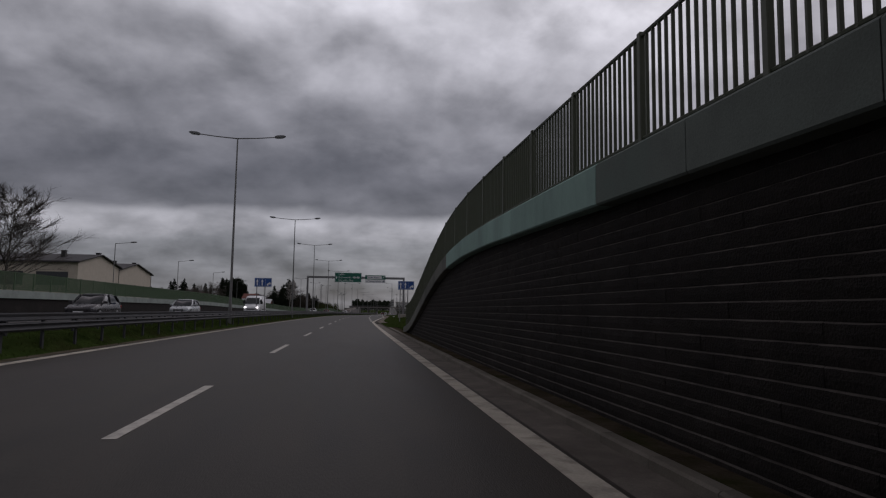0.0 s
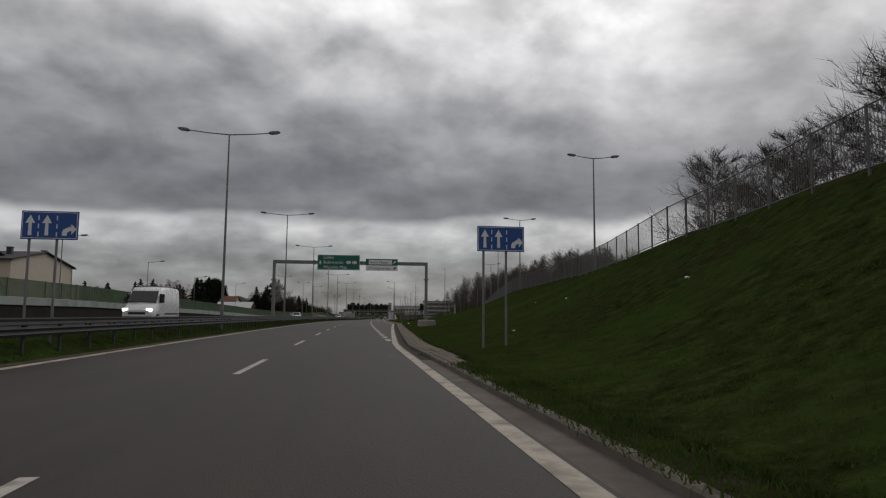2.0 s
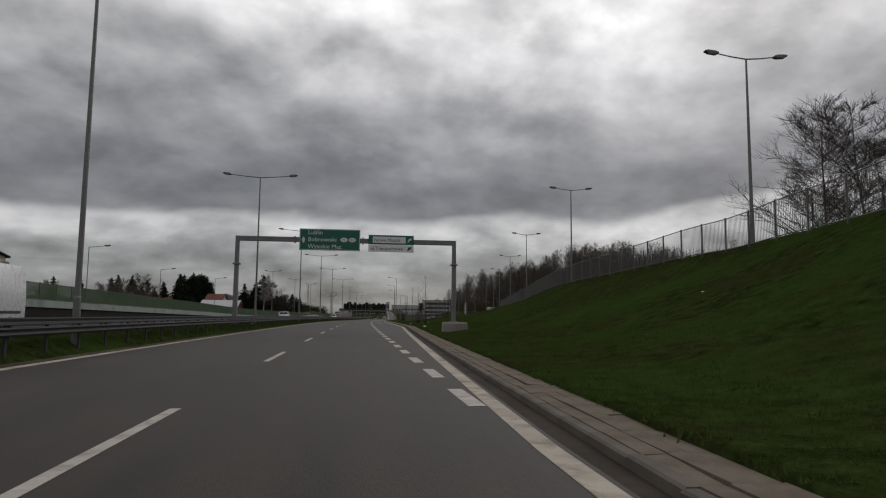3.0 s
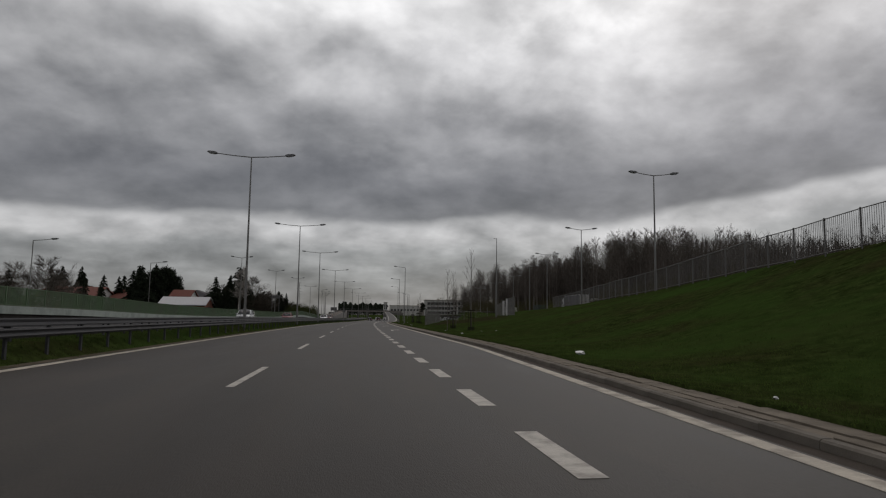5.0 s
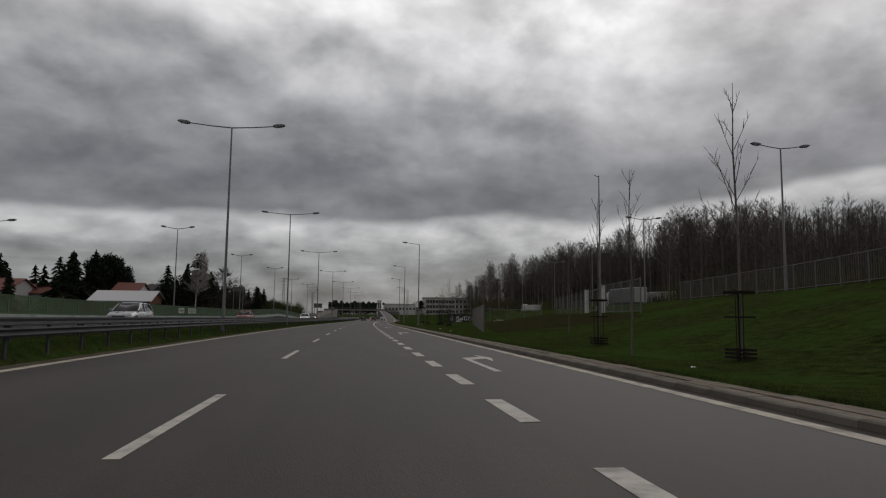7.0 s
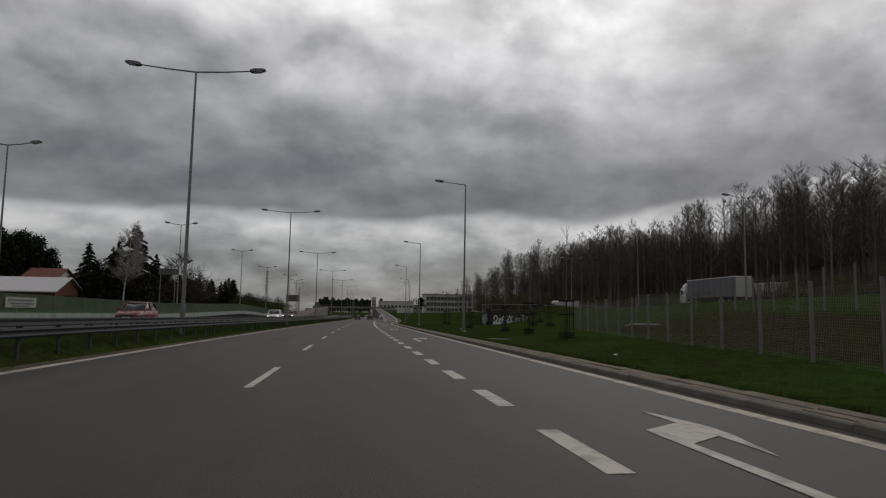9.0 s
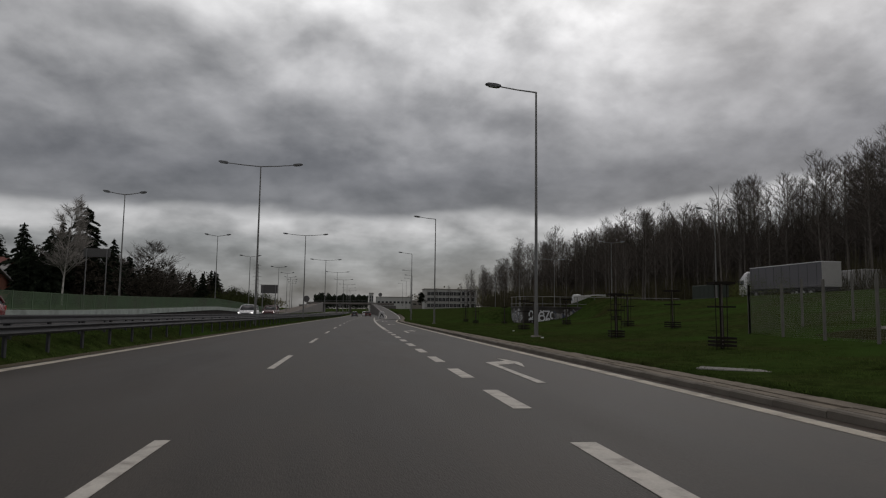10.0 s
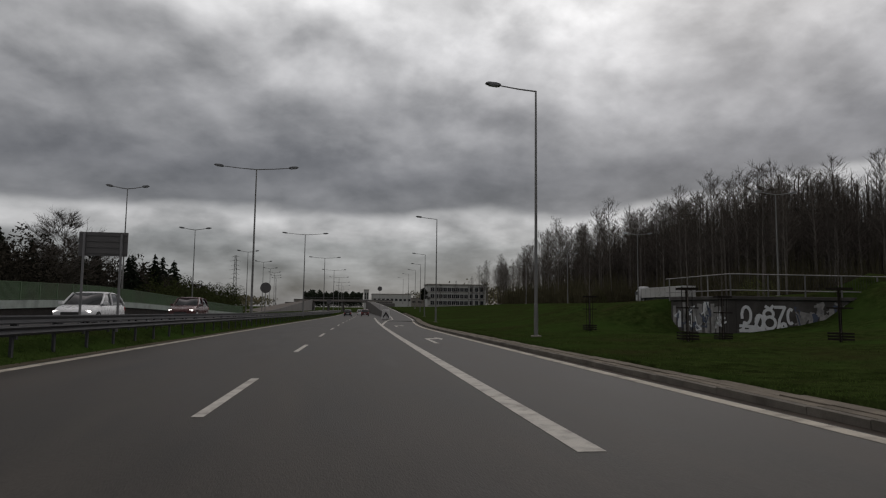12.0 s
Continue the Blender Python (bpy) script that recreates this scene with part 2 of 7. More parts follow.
# ---- materials ----
def material(name, color, rough=0.8, metal=0.0, var=0.25, scale=6.0, fine=60.0, bump=0.15, stain=None, stain_scale=0.6, stain_amount=0.5, random_piece=0.0, emit=0.0, spec=0.5, stretch=(1, 1, 1), stain2=None, stain2_scale=0.5, stain2_amount=0.5, leaf=False, patchy=1.0):
    m = bpy.data.materials.new(name)
    m.use_nodes = True
    nt = m.node_tree
    b = nt.nodes["Principled BSDF"]
    b.inputs["Roughness"].default_value = rough
    b.inputs["Metallic"].default_value = metal
    b.inputs["Specular IOR Level"].default_value = spec
    tc = nt.nodes.new("ShaderNodeTexCoord")
    mp = nt.nodes.new("ShaderNodeMapping")
    mp.inputs["Scale"].default_value = stretch
    nt.links.new(tc.outputs["Object"], mp.inputs["Vector"])

    def tex(s, d):
        n = nt.nodes.new("ShaderNodeTexNoise")
        n.inputs["Scale"].default_value = s
        n.inputs["Detail"].default_value = d
        n.inputs["Roughness"].default_value = 0.6
        nt.links.new(mp.outputs[0], n.inputs["Vector"])
        return n.outputs["Fac"]

    def mix(kind, fac, a, bb):
        n = nt.nodes.new("ShaderNodeMix")
        n.data_type, n.blend_type = "RGBA", kind
        for key, v in (("Factor", fac), ("A", a), ("B", bb)):
            if isinstance(v, float):
                n.inputs[key].default_value = v
            elif isinstance(v, tuple):
                n.inputs[key].default_value = (*v, 1)
            else:
                nt.links.new(v, n.inputs[key])
        return n.outputs["Result"]

    def span(fac, lo, hi, p0=0.3, p1=0.7):
        n = nt.nodes.new("ShaderNodeMapRange")
        n.inputs["From Min"].default_value, n.inputs["From Max"].default_value = p0, p1
        n.inputs["To Min"].default_value, n.inputs["To Max"].default_value = lo, hi
        nt.links.new(fac, n.inputs["Value"])
        return n.outputs["Result"]

    coarse, grain = tex(scale, 5.0), tex(fine, 3.0)
    dark = tuple(c * (1 - var) for c in color)
    light = tuple(min(1, c * (1 + var)) for c in color)
    col = mix("MIX", span(coarse, 0.0, 1.0), dark, light)
    grey = mix("MIX", span(grain, 0.0, 1.0), (1 - var * 0.6,) * 3, (1 + var * 0.4,) * 3)
    col = mix("MULTIPLY", 1.0, col, grey)
    if stain:
        col = mix("MIX", span(tex(stain_scale, 6.0), 0.0, stain_amount, 0.48, 0.68), col, stain)
    if stain2:
        col = mix("MIX", span(tex(stain2_scale, 4.0), 0.0, stain2_amount, 0.46, 0.66), col, stain2)
    if random_piece:
        oi = nt.nodes.new("ShaderNodeObjectInfo")
        gi = nt.nodes.new("ShaderNodeNewGeometry")
        ad = nt.nodes.new("ShaderNodeMath")
        ad.operation = "ADD"
        nt.links.new(oi.outputs["Random"], ad.inputs[0])
        nt.links.new(gi.outputs["Random Per Island"], ad.inputs[1])
        k = span(ad.outputs[0], 1 - random_piece, 1 + random_piece, 0.2, 1.8)
        col = mix("MULTIPLY", 1.0, col, k)
    nt.links.new(col, b.inputs["Base Color"])
    nt.links.new(span(coarse, max(0, rough - 0.12 * patchy), min(1, rough + 0.1 * patchy)), b.inputs["Roughness"])
    if bump:
        bp = nt.nodes.new("ShaderNodeBump")
        bp.inputs["Strength"].default_value = bump
        bp.inputs["Distance"].default_value = 0.02
        nt.links.new(grain, bp.inputs["Height"])
        nt.links.new(bp.outputs[0], b.inputs["Normal"])
    if leaf:
        # thin blades let light through from behind
        tr = nt.nodes.new("ShaderNodeBsdfTranslucent")
        nt.links.new(col, tr.inputs["Color"])
        ms = nt.nodes.new("ShaderNodeMixShader")
        ms.inputs[0].default_value = 0.45
        nt.links.new(b.outputs[0], ms.inputs[1])
        nt.links.new(tr.outputs[0], ms.inputs[2])
        nt.links.new(ms.outputs[0], nt.nodes["Material Output"].inputs["Surface"])
    if emit:
        b.inputs["Emission Color"].default_value = (*color, 1)
        b.inputs["Emission Strength"].default_value = emit
    return m


def glass(name, tint, rough=0.05):
    m = bpy.data.materials.new(name)
    m.use_nodes = True
    b = m.node_tree.nodes["Principled BSDF"]
    b.inputs["Base Color"].default_value = (*tint, 1)
    b.inputs["Roughness"].default_value = rough
    b.inputs["Specular IOR Level"].default_value = 0.6
    return m


M = dict(
    asphalt=material("asphalt", (0.0475, 0.0420, 0.0358), 0.54, var=0.34, scale=1.4, fine=90, bump=0.3, stain=(0.034, 0.0300, 0.0263), stain_scale=0.32, stain_amount=0.8, stretch=(1, 0.16, 1), stain2=(0.052, 0.0455, 0.0394), stain2_scale=0.75, stain2_amount=0.5, spec=0.08, patchy=0.3),
    paint=material("road_paint", (0.47, 0.45, 0.405), 0.8, var=0.14, scale=3, fine=45, bump=0.2, stain=(0.20, 0.185, 0.165), stain_scale=4.0, stain_amount=0.7, spec=0.25),
    paint_worn=material("worn_road_paint", (0.45, 0.415, 0.35), 0.85, var=0.2, scale=2, fine=45, bump=0.2, stain=(0.15, 0.138, 0.12), stain_scale=2.2, stain_amount=0.75, spec=0.1),
    # patchy dirt on a base darkened to stand for the kerb's shade
    gutter_shade_dirt=material("shaded_dirty_gutter", (0.062, 0.053, 0.044), 0.95, var=0.3, scale=2, fine=60, bump=0.3, stain=(0.038, 0.033, 0.028), stain_scale=0.8, stain_amount=0.7, spec=0.05),
    wire=material("zinc_wire", (0.21, 0.21, 0.205), 0.5, 0.2, var=0.1, bump=0.0),
    kerb=material("kerb_concrete", (0.172, 0.158, 0.136), 0.92, var=0.2, scale=2.5, fine=60, bump=0.3, stain=(0.075, 0.066, 0.054), stain_scale=1.3, stain_amount=0.6, random_piece=0.14, spec=0.05),
    gutter=material("gutter_concrete", (0.150, 0.134, 0.118), 0.92, var=0.25, scale=2, fine=60, bump=0.3, stain=(0.080, 0.071, 0.062), stain_scale=0.8, stain_amount=0.7, random_piece=0.1, spec=0.05),
    paver=material("paving_concrete", (0.178, 0.156, 0.125), 0.93, var=0.2, scale=3, fine=70, bump=0.4, stain=(0.085, 0.075, 0.058), stain_scale=1.1, stain_amount=0.7, random_piece=0.1, spec=0.05),
    dust=material("dusty_verge_soil", (0.105, 0.092, 0.070), 0.95, var=0.3, scale=2.0, fine=40, bump=0.5, stain=(0.050, 0.048, 0.028), stain_scale=1.0, stain_amount=0.8, spec=0.0),
    dry_grass=material("dead_grass", (0.030, 0.0285, 0.0145), 0.97, var=0.5, scale=1.6, fine=14, bump=0.8, stain=(0.022, 0.030, 0.010), stain_scale=0.4, stain_amount=0.7, spec=0.0),
    soil=material("trodden_soil", (0.058, 0.047, 0.034), 0.95, var=0.35, scale=2.5, fine=40, bump=0.6, stain=(0.026, 0.030, 0.010), stain_scale=1.2, stain_amount=0.8, spec=0.0),
    grass=material("grass_soil", (0.027, 0.0385, 0.011), 0.97, var=0.6, scale=2.4, fine=14, bump=0.8, stain=(0.034, 0.0305, 0.014), stain_scale=0.35, stain_amount=0.6, stain2=(0.0300, 0.0560, 0.0125), stain2_scale=0.16, stain2_amount=0.85, spec=0.0),
    blade=material("grass_blades", (0.052, 0.079, 0.0205), 0.95, var=0.35, scale=0.8, fine=9, bump=0.0, stain=(0.064, 0.060, 0.026), stain_scale=0.35, stain_amount=0.5, random_piece=0.2, spec=0.0, leaf=True),
    block=material("split_face_block", (0.019, 0.0165, 0.0152), 0.88, var=0.35, scale=9, fine=50, bump=0.9, stain=(0.042, 0.036, 0.032), stain_scale=1.1, stain_amount=0.4, random_piece=0.07, spec=0.16),
    # paler than the blocks: sky light on their top ledges, put into the colour
    block_edge=material("skylit_block_edge", (0.10, 0.091, 0.084), 0.95, var=0.3, scale=5, fine=40, bump=0.4, stain=(0.03, 0.028, 0.025), stain_scale=2.5, stain_amount=0.9, spec=0.0),
    band=material("coping_green", (0.27, 0.40, 0.355), 0.8, var=0.12, scale=1.2, fine=50, bump=0.15, stain=(0.15, 0.21, 0.19), stain_scale=0.8, stain_amount=0.5, stretch=(1, 1, 0.35), random_piece=0.12, spec=0.2),
    band_dark=material("coping_dark", (0.135, 0.155, 0.140), 0.85, var=0.2, scale=1.2, fine=50, bump=0.15, stain=(0.10, 0.14, 0.122), stain_scale=0.6, stain_amount=0.6, random_piece=0.25, spec=0.1),
    band_warm=material("coping_warm_grey", (0.165, 0.170, 0.150), 0.85, var=0.16, scale=1.2, fine=50, bump=0.15, stain=(0.09, 0.092, 0.082), stain_scale=0.8, stain_amount=0.8, random_piece=0.25, spec=0.1),
    container_green=material("container_green", (0.036, 0.048, 0.038), 0.7, var=0.15, scale=2, fine=30, bump=0.1),
    band_grey=material("coping_grey", (0.27, 0.31, 0.285), 0.85, var=0.14, scale=1.2, fine=50, bump=0.15, stain=(0.13, 0.15, 0.14), stain_scale=0.8, stain_amount=0.6),
    fence_green=material("fence_olive_paint", (0.056, 0.066, 0.038), 0.55, var=0.15, scale=4, fine=50, bump=0.05),
    fence_pane=material("left_fence_green", (0.050, 0.095, 0.040), 0.65, var=0.25, scale=0.7, fine=30, bump=0.05, stain=(0.055, 0.055, 0.035), stain_scale=0.3, stain_amount=0.5),
    galv=material("galvanised_steel", (0.20, 0.20, 0.205), 0.6, 0.15, var=0.12, scale=3, fine=40, bump=0.05, stain=(0.11, 0.11, 0.11), stain_scale=1.5, stain_amount=0.4),
    rail=material("guardrail_steel", (0.046, 0.047, 0.051), 0.66, 0.0, var=0.2, scale=2, fine=40, bump=0.05, stain=(0.035, 0.033, 0.034), stain_scale=0.7, stain_amount=0.6, spec=0.15),
    pole=material("lamp_pole_steel", (0.19, 0.19, 0.185), 0.55, 0.4, var=0.12, scale=1.5, fine=40, bump=0.04),
    lamp=material("lamp_head_grey", (0.16, 0.165, 0.17), 0.5, 0.2, var=0.1, scale=5),
    lens=glass("lamp_lens", (0.35, 0.36, 0.38), 0.2),
    sign_back=material("sign_back_grey", (0.115, 0.112, 0.112), 0.6, 0.3, var=0.12, scale=2),
    blue=material("sign_blue", (0.012, 0.075, 0.30), 0.5, var=0.08, scale=2, bump=0.0, stain=(0.03, 0.09, 0.26), stain_scale=1.5, stain_amount=0.4),
    green=material("sign_green", (0.006, 0.125, 0.085), 0.5, var=0.08, scale=2, bump=0.0),
    white=material("sign_white", (0.75, 0.76, 0.76), 0.55, var=0.05, scale=2, bump=0.0),
    letter=material("sign_letter_blue", (0.05, 0.06, 0.15), 0.6, var=0.08, bump=0.0),
    black=material("sign_black", (0.02, 0.02, 0.022), 0.6, var=0.1),
    concrete=material("raw_concrete", (0.29, 0.27, 0.245), 0.9, var=0.18, scale=2.2, fine=55, bump=0.35, stain=(0.15, 0.13, 0.11), stain_scale=1.0, stain_amount=0.7),
    bark=material("bark", (0.125, 0.112, 0.099), 0.95, var=0.35, scale=4, fine=40, bump=0.5, stretch=(1, 1, 0.3)),
    twig=material("twigs", (0.112, 0.099, 0.088), 0.95, var=0.3, scale=2, fine=20, bump=0.0, spec=0.0, random_piece=0.25),
    birch=material("birch_bark", (0.52, 0.50, 0.47), 0.85, var=0.2, scale=3, fine=20, stain=(0.06, 0.055, 0.05), stain_scale=5.0, stain_amount=0.8),
    birch_twig=material("birch_twigs", (0.33, 0.31, 0.29), 0.9, var=0.25, scale=2, fine=20, bump=0.0, spec=0.0, random_piece=0.25),
    needle=material("spruce_needles", (0.029, 0.037, 0.025), 0.95, var=0.4, scale=1.5, fine=15, bump=0.0, random_piece=0.4, spec=0.0),
    bush=material("bare_bush", (0.100, 0.092, 0.056), 0.95, var=0.4, scale=1.0, fine=9, bump=0.0, random_piece=0.4, spec=0.0),
    bud=material("spring_leaves", (0.068, 0.080, 0.026), 0.9, var=0.4, scale=1.0, fine=9, bump=0.0, random_piece=0.4, spec=0.0),
    stake=material("stake_wood", (0.020, 0.017, 0.014), 0.9, var=0.25, scale=3, fine=40, bump=0.3, spec=0.1),
    plaster=material("cream_plaster", (0.50, 0.445, 0.37), 0.9, var=0.07, scale=1.5, fine=60, bump=0.1, stain=(0.42, 0.37, 0.29), stain_scale=0.6, stain_amount=0.4),
    white_plaster=material("white_plaster", (0.46, 0.46, 0.445), 0.9, var=0.07, scale=1.5, fine=60, bump=0.1),
    roof_dark=material("dark_roof_tiles", (0.042, 0.040, 0.042), 0.85, var=0.2, scale=5, fine=30, bump=0.4),
    roof_red=material("red_roof_tiles", (0.15, 0.050, 0.036), 0.85, var=0.25, scale=4, fine=30, bump=0.4),
    roof_white=material("pale_metal_roof", (0.50, 0.51, 0.52), 0.5, 0.2, var=0.08, scale=2, fine=30, bump=0.1),
    brick=material("red_brick", (0.24, 0.095, 0.060), 0.9, var=0.25, scale=6, fine=40, bump=0.3),
    pane=glass("window_glass", (0.025, 0.028, 0.032), 0.08),
    car_glass=glass("car_glass", (0.018, 0.02, 0.022), 0.06),
    tyre=material("tyre_rubber", (0.018, 0.018, 0.018), 0.85, var=0.2),
    rim=material("wheel_rim", (0.35, 0.36, 0.37), 0.4, 0.7, var=0.1),
    car_white=material("white_car_paint", (0.66, 0.67, 0.68), 0.3, var=0.04, bump=0.0),
    car_silver=material("silver_car_paint", (0.38, 0.40, 0.41), 0.3, 0.4, var=0.04, bump=0.0),
    car_red=material("red_car_paint", (0.15, 0.018, 0.022), 0.3, var=0.06, bump=0.0),
    car_dark=material("dark_car_paint", (0.035, 0.034, 0.038), 0.3, 0.2, var=0.06, bump=0.0),
    car_brown=material("maroon_car_paint", (0.085, 0.032, 0.032), 0.3, 0.2, var=0.06, bump=0.0),
    trim=material("black_plastic", (0.025, 0.025, 0.026), 0.6, var=0.15),
    headlight=material("headlight_lit", (1.0, 0.97, 0.9), 0.2, var=0.0, bump=0.0, emit=3.0),
    tail=material("tail_light_red", (0.35, 0.02, 0.02), 0.3, var=0.05, bump=0.0),
    tarp=material("grey_tarpaulin", (0.12, 0.118, 0.132), 0.6, var=0.08, scale=1.2, fine=20, bump=0.1),
    panel=material("barrier_panel_grey", (0.15, 0.153, 0.16), 0.6, 0.2, var=0.08, scale=1.5, fine=30, bump=0.1),
    graffiti_wall=material("stained_wall", (0.045, 0.041, 0.038), 0.9, var=0.3, scale=1.2, fine=40, bump=0.3, stain=(0.12, 0.115, 0.11), stain_scale=0.7, stain_amount=0.6),
    graffiti=material("graffiti_white", (0.60, 0.62, 0.64), 0.8, var=0.12, scale=4, fine=40, bump=0.1),
    graffiti_blue=material("graffiti_blue", (0.055, 0.07, 0.11), 0.8, var=0.2, scale=4, fine=40, bump=0.1),
    graffiti_grey=material("graffiti_grey", (0.27, 0.265, 0.26), 0.85, var=0.3, scale=3, fine=40, bump=0.1, stain=(0.09, 0.09, 0.095), stain_scale=2.0, stain_amount=0.8),
    bud_dark=material("budding_shrub", (0.052, 0.062, 0.024), 0.95, var=0.4, scale=1.0, fine=9, bump=0.0, random_piece=0.4, spec=0.0),
    thicket=material("dark_thicket", (0.038, 0.034, 0.027), 0.95, var=0.4, scale=1.0, fine=9, bump=0.0, random_piece=0.4, spec=0.0),
    railing_pale=material("pale_railing_paint", (0.24, 0.24, 0.23), 0.6, 0.1, var=0.15, scale=4, fine=40, bump=0.05),
    sign_white_worn=material("worn_white_paint", (0.50, 0.50, 0.50), 0.65, var=0.12, scale=3, fine=40, bump=0.1, stain=(0.30, 0.29, 0.28), stain_scale=2.0, stain_amount=0.5),
    fence_grey=material("weathered_fence_zinc", (0.12, 0.118, 0.116), 0.65, 0.1, var=0.15, scale=3, fine=40, bump=0.05),
    post_concrete=material("grey_post_concrete", (0.15, 0.145, 0.132), 0.9, var=0.2, scale=3, fine=50, bump=0.3),
    bridge=material("bridge_concrete", (0.135, 0.128, 0.12), 0.9, var=0.2, scale=0.6, fine=20, bump=0.2, stain=(0.07, 0.065, 0.06), stain_scale=0.3, stain_amount=0.6),
    banner=material("weathered_banner", (0.30, 0.32, 0.27), 0.7, var=0.15, scale=2, fine=30, bump=0.05, stain=(0.13, 0.15, 0.11), stain_scale=1.5, stain_amount=0.6),
    banner_print=material("faded_banner_print", (0.10, 0.12, 0.10), 0.7, var=0.25, scale=4, fine=30, bump=0.0),
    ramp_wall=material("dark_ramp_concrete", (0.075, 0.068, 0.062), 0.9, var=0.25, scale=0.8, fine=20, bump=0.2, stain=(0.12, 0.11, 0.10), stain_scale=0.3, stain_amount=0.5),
    litter=material("white_plastic", (0.72, 0.73, 0.73), 0.6, var=0.08, scale=8),
    rust=material("dark_iron", (0.045, 0.04, 0.036), 0.8, 0.3, var=0.3, scale=8),
)


def mesh_from(bm, name, mat):
    me = bpy.data.meshes.new(name)
    bm.to_mesh(me)
    bm.free()
    me.materials.append(M[mat] if isinstance(mat, str) else mat)
    return me


def thing(name, label, category, m=None, group="", kind="", bm=None, mat=None):
    ob = new(name, mesh_from(bm, name, mat) if bm else None)
    if m is not None:
        ob.matrix_world = m
    return tagged(ob, label, category, group, kind)


def part(name, bm, mat, parent, label="", m=None, kind=""):
    ob = new(name, bm if isinstance(bm, bpy.types.Mesh) else mesh_from(bm, name, mat))
    ob.parent = parent
    if m is not None:
        ob.matrix_basis = m
    return tagged(ob, label, kind=kind)


def box(bm, x0, x1, y0, y1, z0, z1, m=None):
    vs = [bm.verts.new((x, y, z)) for z in (z0, z1) for y in (y0, y1) for x in (x0, x1)]
    for f in ((0, 2, 3, 1), (4, 5, 7, 6), (0, 1, 5, 4), (2, 6, 7, 3), (0, 4, 6, 2), (1, 3, 7, 5)):
        bm.faces.new([vs[i] for i in f])
    if m is not None:
        for v in vs:
            v.co = m @ v.co
    return vs


def bevel(bm, w, seg=1):
    bmesh.ops.bevel(bm, geom=list(bm.edges), offset=w, segments=seg, affect="EDGES", profile=0.7)
    return bm


def bx(x0, x1, y0, y1, z0, z1, w=0.0):
    bm = bmesh.new()
    box(bm, x0, x1, y0, y1, z0, z1)
    return bevel(bm, w) if w else bm


def tube(bm, pts, radii, n=8, cap=True):
    """A round bar through the points."""
    rings = []
    pts = [Vector(p) for p in pts]
    for i, p in enumerate(pts):
        d = (pts[min(i + 1, len(pts) - 1)] - pts[max(i - 1, 0)]).normalized()
        a = d.orthogonal().normalized() if abs(d.z) < 0.99 else Vector((1, 0, 0))
        b = d.cross(a).normalized()
        a = b.cross(d)
        r = radii[i] if isinstance(radii, (list, tuple)) else radii
        rings.append([bm.verts.new(p + r * (a * math.cos(2 * math.pi * k / n) + b * math.sin(2 * math.pi * k / n))) for k in range(n)])
    for u, v in zip(rings, rings[1:]):
        for k in range(n):
            bm.faces.new((u[k], u[(k + 1) % n], v[(k + 1) % n], v[k]))
    if cap:
        bm.faces.new(rings[0][::-1])
        bm.faces.new(rings[-1])


def tb(pts, radii, n=8):
    bm = bmesh.new()
    tube(bm, pts, radii, n)
    return bm


def prism(bm, outline, y0, y1):
    """Outline in x, z, drawn out along y."""
    a = [bm.verts.new((x, y0, z)) for x, z in outline]
    b = [bm.verts.new((x, y1, z)) for x, z in outline]
    n = len(a)
    for k in range(n):
        bm.faces.new((a[k], a[(k + 1) % n], b[(k + 1) % n], b[k]))
    bm.faces.new(a[::-1])
    bm.faces.new(b)


def ribbon(bm, s0, s1, step, left, right, z, thick=0.0):
    """A strip along the road between two lateral lines; z(s, lat) is its height."""
    n = max(1, math.ceil((s1 - s0) / step))
    rows = []
    for i in range(n + 1):
        s = s0 + (s1 - s0) * i / n
        rows.append([bm.verts.new(at(s, f(s), z(s, f(s)))) for f in (left, right)])
    for u, v in zip(rows, rows[1:]):
        bm.faces.new((u[0], u[1], v[1], v[0]))
    if thick:
        low = [[bm.verts.new(v.co - Vector((0, 0, thick))) for v in r] for r in rows]
        for (u, v), (a, b) in zip(zip(rows, rows[1:]), zip(low, low[1:])):
            bm.faces.new((u[0], v[0], b[0], a[0]))
            bm.faces.new((u[1], a[1], b[1], v[1]))
        bm.faces.new((rows[0][0], low[0][0], low[0][1], rows[0][1]))
        bm.faces.new((rows[-1][0], rows[-1][1], low[-1][1], low[-1][0]))


def const(v):
    return lambda s: v

